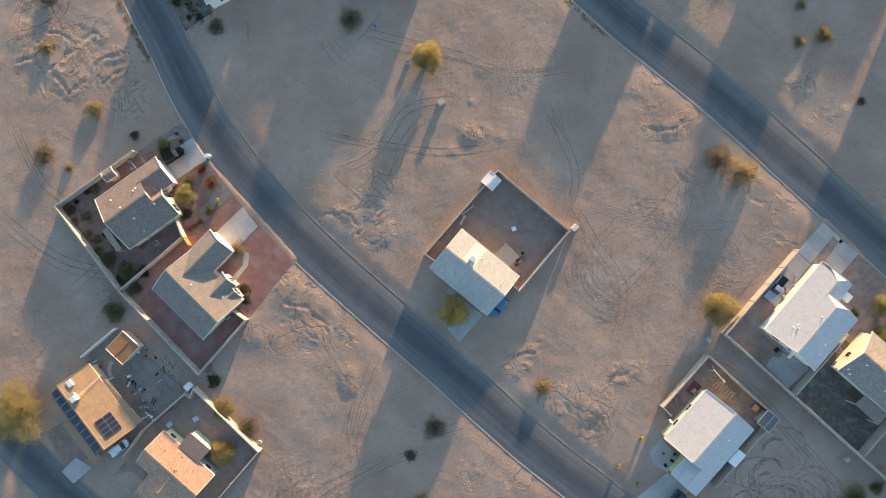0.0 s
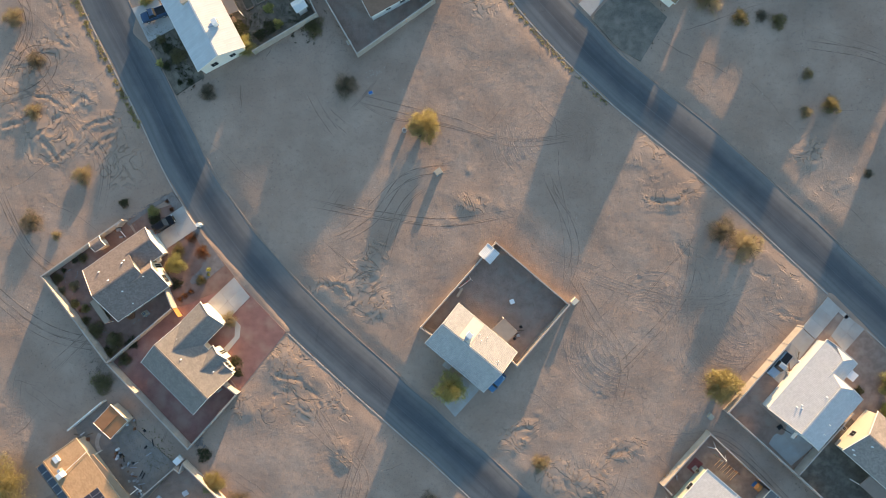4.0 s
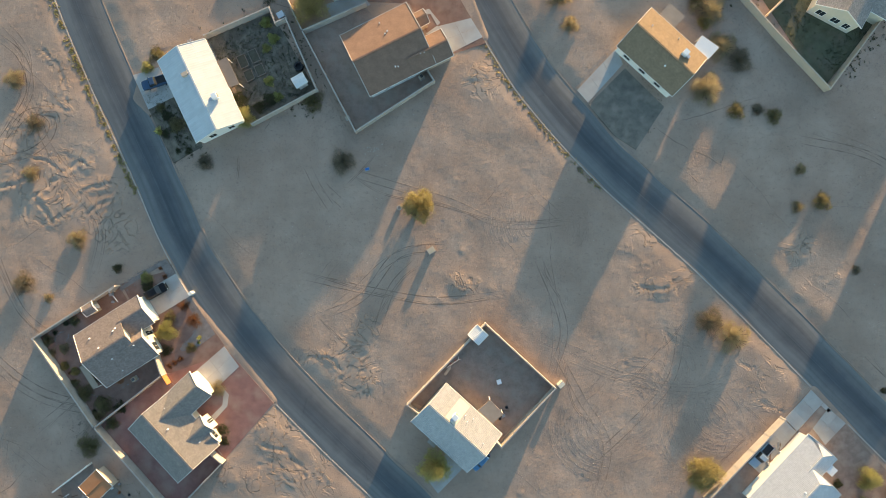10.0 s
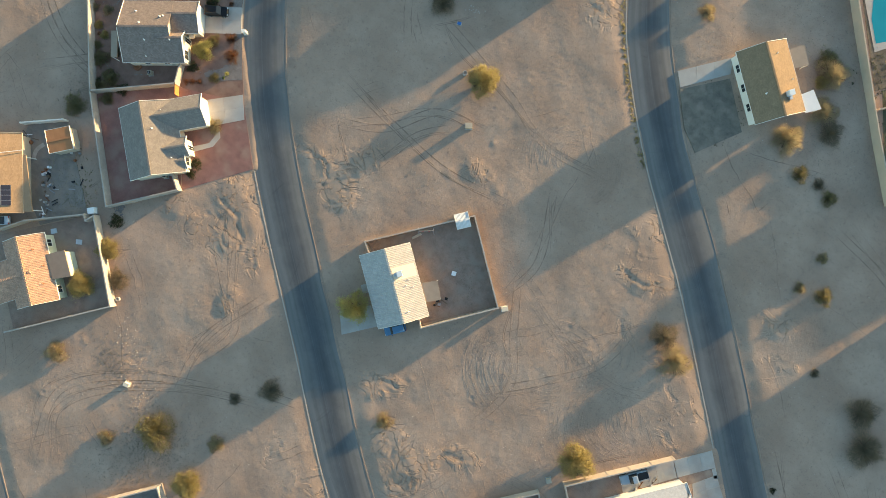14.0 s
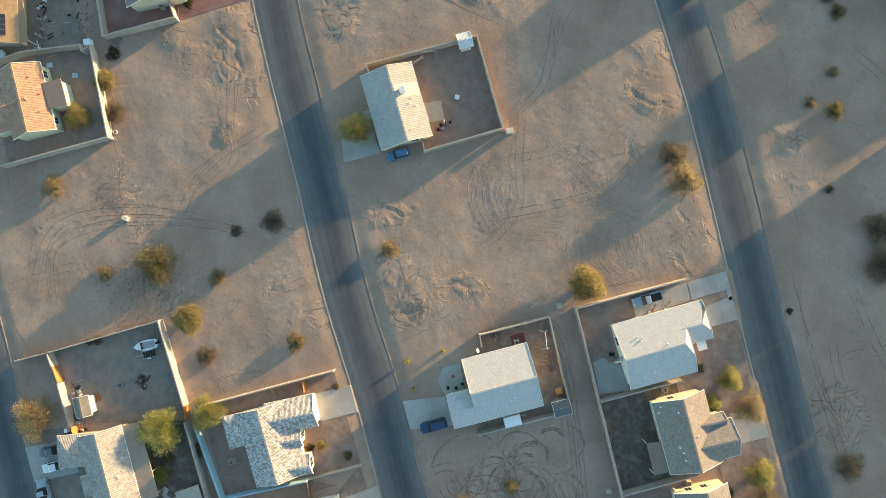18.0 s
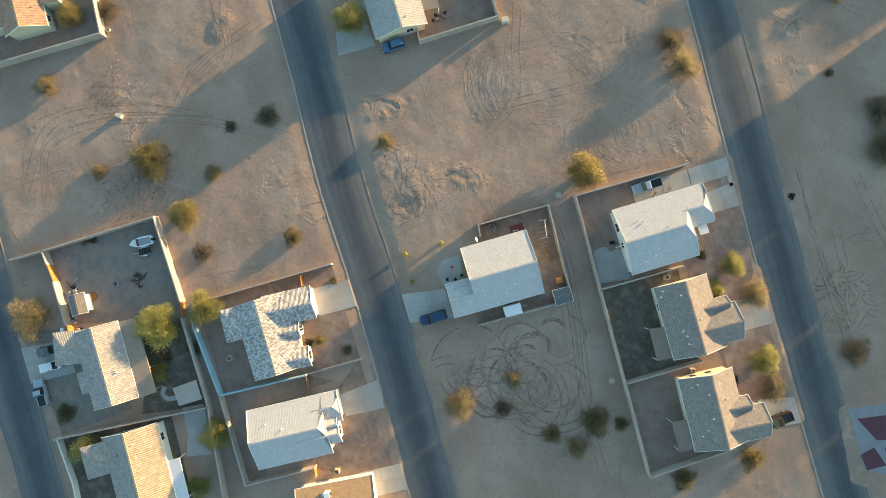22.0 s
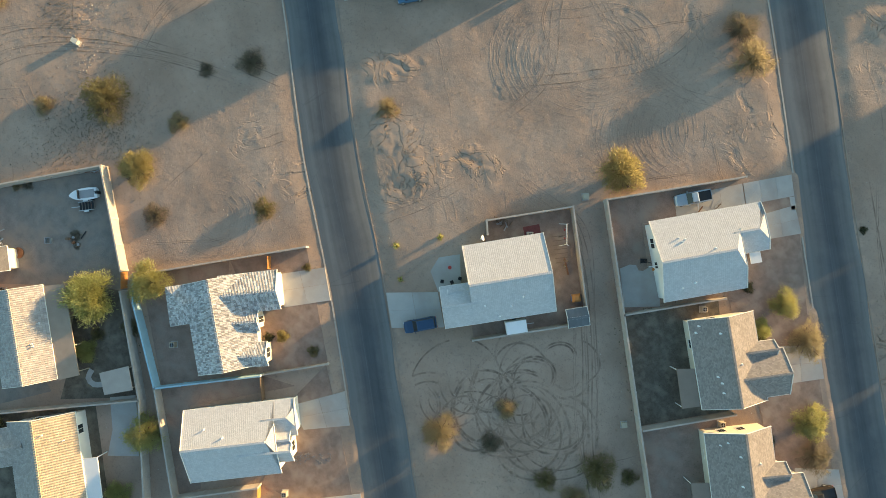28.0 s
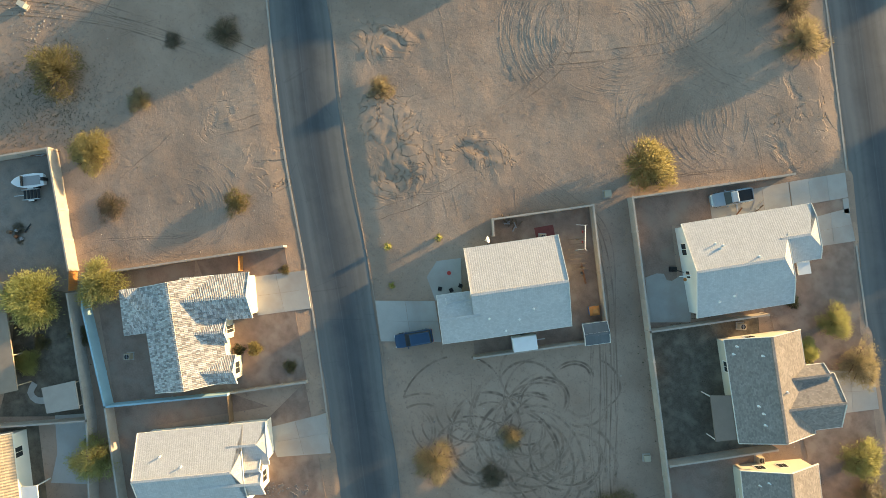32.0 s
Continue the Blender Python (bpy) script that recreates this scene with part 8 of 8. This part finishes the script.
ROOF_SHEET = roofing("white_ribbed_sheet_roof", (0.66, 0.66, 0.65), tile=0.25, course=2.0, relief=0.02, vary=0.03)
ROOF_RUSTY = roofing("orange_sheet_roof", (0.34, 0.17, 0.08), tile=0.6, course=2.0, relief=0.002, vary=0.03)
ROOF_DARK = roofing("dark_grey_sheet_roof", (0.14, 0.15, 0.16), tile=0.4, course=2.0, relief=0.01, vary=0.06)
shed(8.7, 13.8, 49, 2.8, 3.0, 1.9, STUCCO_WHITE, ROOF_SHEET, "white metal shed in a yard corner")
shed(-28.9, 62.6, 33, 2.6, 2.2, 1.9, STUCCO_WHITE, ROOF_SHEET, "white metal shed in a garden")
shed(-69.0, 15.4, 34, 2.5, 2.2, 1.9, STUCCO_TAN, ROOF_TAN, "small tan shed by a wall")
shed(-12.45, -87.2, 318, 4.0, 3.1, 2.0, STUCCO_CREAM, ROOF_BUFF, "cream shed with a tan roof beside a yard wall")
shed(64.3, -34.6, 49, 3.4, 2.9, 2.0, PLASTIC["grey"], ROOF_DARK, "grey plastic shed with a pale ridge")
shed(-66.0, -19.8, 227, 5.0, 4.6, 2.5, STUCCO_TAN, ROOF_RUSTY, "workshop with an orange-brown sheet roof", 0.07)
box("ridge_strip", 64.3, -34.6, 2.46, 3.4, 0.35, 0.06, 49, WHITE_METAL, bpy.data.objects["garden_shed.004"])
e = thing("patio_shelter", 14.9, -89.4, 0, "flat pale grey garden shelter beside a curved path", "shelter")
slab("roof", [(12.0, -90.2), (14.8, -86.4), (17.8, -88.8), (14.9, -92.3)], 2.2, 2.34, ROOF_FLAT_GREY, e)
for q in ((12.4, -90.2), (14.8, -86.9), (17.4, -88.8), (14.9, -91.9)):
    box("post", *q, 0, 0.12, 0.12, 2.2, 40, TRIM_TAN, e)
line = spline([(9.8, -92.0), (10.2, -93.4), (11.6, -93.6), (13.0, -92.4)], 0.6)
nrm = side_of(line)
for i in range(len(line) - 1):
    tagged(slab("path_slab", [tuple(line[i] - nrm[i] * 0.45), tuple(line[i + 1] - nrm[i + 1] * 0.45), tuple(line[i + 1] + nrm[i + 1] * 0.45), tuple(line[i] + nrm[i] * 0.45)], -0.1, 0.06, CONCRETE), "pale concrete garden path", "path", "path slabs", "structure")
e = thing("cargo_trailer", 57.9, -42.0, 0, "white enclosed cargo trailer beside a wall", "trailer")
box("body", 57.9, -42.0, 0.5, 3.3, 2.0, 1.7, 49, PLASTIC["white"], e, bevel=0.08)
box("roof", 57.9, -42.0, 2.2, 3.2, 1.9, 0.05, 49, PLASTIC["white"], e)
for s in (-1, 1):
    c = (57.9 - s * 0.95 * math.sin(radians(49)), -42.0 + s * 0.95 * math.cos(radians(49)))
    tube("wheel", (*c, 0.32), (c[0] - s * 0.2 * math.sin(radians(49)), c[1] + s * 0.2 * math.cos(radians(49)), 0.32), 0.32, 0.32, PLASTIC["black"], e, 12)
box_along(e, "drawbar", (58.9, -40.8, 0.45), (59.9, -39.7, 0.45), 0.1, 0.1, METAL)


def ac_unit(x, y, yaw=40, label="tan air conditioner unit on a pad"):
    e = thing("air_conditioner", x, y, 0, label, "air conditioner", "air conditioners")
    box("pad", x, y, 0.0, 1.1, 1.1, 0.1, yaw, CONCRETE, e)
    b = box("cabinet", x, y, 0.1, 0.85, 0.85, 0.8, yaw, TRIM_TAN, e, bevel=0.04)
    tube("fan_opening", (x, y, 0.9), (x, y, 0.93), 0.33, 0.33, PLASTIC["black"], b, 14)
    for k in range(2):
        box("guard_bar", x, y, 0.93, 0.7, 0.03, 0.02, yaw + 90 * k, METAL, b)


for x, y in ((79.3, -20.5), (93.1, -32.8), (-45.6, -14.4 + 0.6), (-4.9, 64.8), (17.5, -80.1), (46.9, -86.6), (-60.3, 1.4), (50.4, -29.2)):
    ac_unit(x, y)


def utility_box(x, y, yaw, sx, sy, h, mat, label, lid=None):
    e = thing("utility_box", x, y, 0, label, "utility box", "utility boxes")
    z = ground_z(x, y)
    box("plinth", x, y, z - 0.1, sx + 0.3, sy + 0.3, 0.18, yaw, CONCRETE, e)
    b = box("cabinet", x, y, z + 0.08, sx, sy, h, yaw, mat, e, bevel=0.03)
    box("lid", x, y, z + 0.08 + h, sx + 0.06, sy + 0.06, 0.05, yaw, lid or mat, b)


utility_box(25.9, 4.4, 45, 1.2, 0.9, 0.9, STUCCO_CREAM, "cream utility box at a wall's corner")
utility_box(-1.4, 30.1, 35, 1.3, 1.0, 0.9, TRIM_TAN, "tan utility box on open ground")
utility_box(53.3, -18.6, 45, 0.9, 0.9, 0.5, TRIM_TAN, "low tan utility box beside a track")
utility_box(81.4, -42.9, 45, 0.8, 0.8, 0.4, TRIM_TAN, "low tan utility box beside a wall")
utility_box(-49.4, 19.3, 45, 0.7, 0.6, 1.2, STUCCO_WHITE, "white block mailbox pillar beside a drive")
utility_box(-53.6, -28.2, 45, 1.3, 1.2, 0.9, WHITE_METAL, "pale green utility box at a wall's corner")
utility_box(-33.4, 75.6, 30, 1.3, 1.2, 1.3, METAL, "grey utility cabinet behind a garden wall")
utility_box(-19.4, 56.0, 30, 0.6, 0.6, 0.5, TRIM_TAN, "small utility box near a wall")
utility_box(-15.0, 45.9, 20, 0.7, 0.4, 0.3, PLASTIC["blue"], "small blue box on bare ground")
utility_box(-27.4, -52.8, 10, 1.1, 0.7, 0.6, STUCCO_CREAM, "cream block dumped on rubble")


def ring(x, y, r, h, mat, label, name="concrete_ring"):
    n = 18
    v = [(R * math.cos(i * math.tau / n), R * math.sin(i * math.tau / n), z) for R, z in ((r, 0), (r, h), (r * 0.65, h), (r * 0.65, h * 0.3)) for i in range(n)]
    f = [(k * n + i, k * n + (i + 1) % n, (k + 1) * n + (i + 1) % n, (k + 1) * n + i) for k in range(3) for i in range(n)] + [tuple(3 * n + i for i in range(n))]
    return tagged(mesh_ob(name, v, f, mat, None, Matrix.Translation((x, y, max(0.0, ground_z(x, y))))), label, name.replace("_", " "))


ring(-8.2, 47.0 - 8.6, 0.5, 0.5, CONCRETE, "concrete manhole ring near a tree")
ring(-39.1, -39.9, 0.45, 0.35, CONCRETE, "round concrete ring on bare soil")
ring(-29.6, 65.8, 0.9, 0.8, PLASTIC["black"], "round black water tank in a garden", "water_tank")
ring(-63.5, 1.0, 0.9, 0.25, RUST, "round fire pit on gravel", "fire_pit")
ring(-12.0, -85.4, 0.9, 0.2, RUST, "round fire pit on dirt", "fire_pit")


def swing_set(x, y, yaw, length, mat, label):
    e = thing("swing_set", x, y, 0, label, "swing set")
    d = Vector((math.cos(radians(yaw)), math.sin(radians(yaw)), 0))
    n = Vector((-d.y, d.x, 0))
    c = Vector((x, y, 0))
    for s in (-1, 1):
        for k in (-1, 1):
            tube("leg", c + d * s * (length / 2 + 0.2) + n * k * 0.8, c + d * s * length / 2 + Vector((0, 0, 1.9)), 0.05, 0.05, mat, e)
    tube("crossbar", c - d * length / 2 + Vector((0, 0, 1.9)), c + d * length / 2 + Vector((0, 0, 1.9)), 0.06, 0.06, mat, e)
    for t in (-0.25, 0.2):
        q = c + d * t * length
        seat = box("swing_seat", q.x, q.y, 0.5, 0.4, 0.2, 0.04, yaw, PLASTIC["red"], e)
        for k in (-0.18, 0.18):
            tube("chain", q + d * k + Vector((0, 0, 0.52)), q + d * k + Vector((0, 0, 1.88)), 0.012, 0.012, METAL, seat, 4)


swing_set(4.0, 7.9, 37, 2.8, PLASTIC["grey"], "grey metal swing set in a dirt yard")
swing_set(54.6, -25.6, -50, 3.2, WHITE_METAL, "white metal swing set in a yard")
e = thing("slide", 3.0, 6.0, 0, "faded pink plastic slide beside a swing set", "slide")
box("chute", 3.0, 6.0, 0.5, 0.5, 2.2, 0.06, -30, STUCCO_TAN, e, pitch=22)
for s in (-0.2, 0.2):
    tube("leg", (3.4 + s, 6.8, 0), (3.4 + s, 6.8, 0.9), 0.04, 0.04, METAL, e)
e = thing("play_house", 62.4, -32.3, 0, "orange and blue plastic play house", "play house")
box("walls", 62.4, -32.3, 0.0, 1.2, 1.1, 1.0, 49, PLASTIC["blue"], e, bevel=0.05)
box("roof", 62.4, -32.3, 1.0, 1.4, 1.3, 0.4, 49, WOOD_RED, e, taper=0.35)
e = thing("seesaw", 58.0, -29.3, 0, "rusty metal seesaw on dirt", "seesaw")
box("plank", 58.0, -29.3, 0.45, 0.25, 3.0, 0.06, 55, RUST, e, pitch=8)
box("stand", 58.0, -29.3, 0.0, 0.5, 0.4, 0.45, 55, METAL, e, taper=0.1)
RUG = material("faded_red_weave", (0.17, 0.055, 0.05), vary=0.25, scale=1.5, fine=9, bump=0.3)
e = thing("pergola", 53.6, -29.4, 0, "dark wooden pergola behind the house", "pergola")
for i in range(7):
    box_along(e, "rafter", (53.0 + 0.52 * i, -27.5 - 0.46 * i, 2.3), (54.4 + 0.52 * i, -26.0 - 0.46 * i, 2.3), 0.12, 0.14, WOOD)
for q in ((54.2, -26.3), (57.2, -28.9)):
    box("post", *q, 0, 0.12, 0.12, 2.3, 49, WOOD, e)
tagged(box("outdoor_rug", 50.35, -28.55, 0.03, 2.7, 2.1, 0.02, 51, RUG), "faded red rug on a dirt yard", "rug")
e = thing("firewood_stack", 45.6, -31.0, 0, "stack of logs and scrap by a wall", "firewood", "")
rs = random.Random(4)
for i in range(14):
    x, y = 45.2 + rs.uniform(-0.6, 1.8), -31.2 + rs.uniform(-0.3, 1.2)
    a = rs.uniform(0, 3)
    z = 0.1 + rs.uniform(0, 0.3)
    tube("log", (x, y, z), (x + 0.9 * math.cos(a), y + 0.9 * math.sin(a), z + 0.05), 0.09, 0.08, WOOD if i % 3 else PLASTIC["grey"], e, 7)


def chair(x, y, yaw, mat, label="dark garden chair on a patio"):
    e = thing("garden_chair", x, y, 0, label, "chair", "garden chairs")
    z = 0.06
    c, s = math.cos(radians(yaw)), math.sin(radians(yaw))
    for i, j in ((-1, -1), (-1, 1), (1, -1), (1, 1)):
        box("leg", x + c * 0.22 * i - s * 0.22 * j, y + s * 0.22 * i + c * 0.22 * j, z, 0.05, 0.05, 0.42, yaw, METAL, e)
    box("seat", x, y, z + 0.42, 0.55, 0.55, 0.07, yaw, mat, e)
    box("backrest", x - c * 0.26, y - s * 0.26, z + 0.45, 0.07, 0.55, 0.5, yaw, mat, e)


for x, y, a in ((44.3, -44.1, 120), (45.6, -43.2, 160), (46.2, -41.9, 200), (70.6, -21.0, 60), (14.0, -2.2, 20), (15.2, -0.8, 200)):
    chair(x, y, a, PLASTIC["black"])
e = thing("patio_heater", 43.8, -41.6, 0, "small red and black grill on the patio", "grill")
tube("stand", (43.8, -41.6, 0.06), (43.8, -41.6, 0.7), 0.05, 0.05, PLASTIC["black"], e)
tube("bowl", (43.8, -41.6, 0.7), (43.8, -41.6, 0.95), 0.18, 0.3, PLASTIC["red"], e, 12)
e = thing("basketball_hoop", 67.7, -21.0, 0, "basketball hoop on a pole at a court", "hoop")
box("base", 67.1, -20.6, 0.05, 1.0, 0.7, 0.25, 40, PLASTIC["black"], e)
tube("pole", (67.1, -20.6, 0.1), (67.4, -20.8, 3.0), 0.06, 0.06, PLASTIC["black"], e)
box("backboard", 67.8, -21.1, 2.8, 0.06, 1.3, 0.9, -40, PLASTIC["white"], e)
tube("rim", (68.2, -21.4, 3.0), (68.2, -21.4, 3.03), 0.24, 0.24, WOOD_RED, e, 12)
e = thing("satellite_dish", 44.6, -34.9, 0, "white satellite dish on a wall post", "satellite dish")
tube("mast", (44.6, -34.9, 0), (44.6, -34.9, 1.9), 0.05, 0.05, METAL, e)
tube("dish", (44.6, -34.9, 1.9), (44.8, -34.6, 2.1), 0.08, 0.45, WHITE_METAL, e, 16)
for x, y, m in ((-12.4, -94.4, "black"), (-11.6, -93.8, "blue"), (-12.9, -93.6, "white")):
    e = thing("wheelie_bin", x, y, 0, m + " plastic wheelie bin beside a gate", "bin", "bins")
    box("body", x, y, 0, 0.6, 0.7, 0.95, 40, PLASTIC[m], e, taper=-0.04)
    box("lid", x, y, 0.95, 0.66, 0.76, 0.07, 40, PLASTIC[m], e)
for x, y, long in ((-41.0, 66.45, 2.7), (-38.75, 67.6, 2.7), (-39.6, 63.7, 2.3), (-37.45, 64.85, 2.3)):
    e = thing("raised_bed", x, y, 0, "raised garden bed of dark soil framed with pale boards", "raised bed", "raised beds")
    c = math.cos(radians(27)), math.sin(radians(27))
    for k in (-1, 1):
        box("long_board", x + c[0] * 0.85 * k, y + c[1] * 0.85 * k, 0.0, 0.14, long, 0.34, 27, BOARD_PALE, e)
        box("end_board", x - c[1] * (long / 2 - 0.07) * k, y + c[0] * (long / 2 - 0.07) * k, 0.0, 1.55, 0.14, 0.33, 27, BOARD_PALE, e)
    box("soil_fill", x, y, 0.0, 1.55, long - 0.29, 0.26, 27, BED_SOIL, e)
e = thing("antenna", -48.0, 68.0, 0, "television antenna on the white roof", "antenna")
tube("mast", (-49.0, 67.6, 2.6), (-49.0, 67.6, 5.6), 0.04, 0.03, METAL, e)
for i in range(5):
    tube("rod", (-49.6, 67.1 + 0.0 + 0.25 * i, 5.4), (-48.3, 67.5 + 0.25 * i, 5.4), 0.02, 0.02, METAL, e, 4)
box_along(e, "boom", (-49.0, 67.2, 5.38), (-48.9, 68.6, 5.38), 0.04, 0.04, METAL)


def junk(name, label, spots, seed, extra=("grey", "white", "black", "grey")):
    """Loose clutter: crates, cans, boards."""
    e = thing(name, spots[0][0], spots[0][1], 0, label, "clutter")
    rs = random.Random(seed)
    for x, y, n, spread in spots:
        for i in range(n):
            px, py = x + rs.gauss(0, spread), y + rs.gauss(0, spread)
            k = rs.random()
            mat = rs.choice([PLASTIC[c] for c in extra] + [WOOD, RUST, METAL, CONCRETE])
            if k < 0.5:
                box("crate", px, py, 0.03, rs.uniform(0.25, 0.7), rs.uniform(0.25, 0.6), rs.uniform(0.15, 0.6), rs.uniform(0, 90), mat, e)
            elif k < 0.75:
                tube("can", (px, py, 0.03), (px, py, rs.uniform(0.3, 0.8)), 0.25, 0.25, mat, e, 10)
            else:
                a = rs.uniform(0, 3.1)
                box_along(e, "board", (px, py, 0.05), (px + 1.5 * math.cos(a), py + 1.5 * math.sin(a), 0.2), 0.18, 0.05, mat)


path_line = spline([(-69.9, -23.1), (-70.4, -24.4), (-70.4, -25.6), (-69.9, -26.7)], 0.45)
path_side = side_of(path_line)
for i in range(len(path_line) - 1):
    tagged(slab("path_slab", [tuple(path_line[i] - path_side[i] * 0.4), tuple(path_line[i + 1] * 0.97 + path_line[i] * 0.03 - path_side[i + 1] * 0.4), tuple(path_line[i + 1] * 0.97 + path_line[i] * 0.03 + path_side[i + 1] * 0.4), tuple(path_line[i] + path_side[i] * 0.4)], -0.1, 0.07, BLOCK), "curved grey brick path round a workshop", "path", "path slabs", "structure")
junk("yard_clutter", "crates, cans and boards along a back yard", [(-73.2, -24.2, 9, 0.5), (-66, -27.5, 10, 0.7), (-64.4, -29.8, 10, 0.7), (-62.4, -32.8, 8, 0.6), (-61.5, -34.6, 6, 0.4), (-63.5, -20.8, 6, 0.7), (-60, -25, 4, 1.5)], 1, ("grey", "white", "black", "grey"))
junk("shed_clutter", "tools and boxes heaped beside a shed", [(-16.2, -86.2, 9, 0.6), (-12.2, -91.0, 6, 0.4), (-10.4, -91.8, 5, 0.5), (-6.2, -77.4, 5, 0.7)], 2)
junk("side_clutter", "pots and boxes along a side yard", [(74.4, -4.6, 0, 0.3), (70.4, -7.0, 5, 0.5), (68.6, -8.9, 4, 0.4), (-65.5, 18.0, 6, 0.6)], 3)
junk("patio_clutter", "small clutter beside the patio cover", [(14.6, -2.8, 6, 0.5), (58.1, -39.4, 5, 0.5)], 4)
tagged(box("white_cooler_box", 13.5, 4.2, 0.03, 0.9, 0.9, 0.35, 20, PLASTIC["white"], bevel=0.04), "white box on a dirt yard", "box")
tagged(box("water_meter_lid", -57.9, -36.3, 0.03, 1.2, 1.0, 0.12, 45, METAL), "grey metal grate on dirt", "grate")
tagged(box("storm_grate", -52.4, -35.1, 0.03, 1.2, 1.0, 0.12, 30, METAL), "grey metal grate on dirt", "grate")
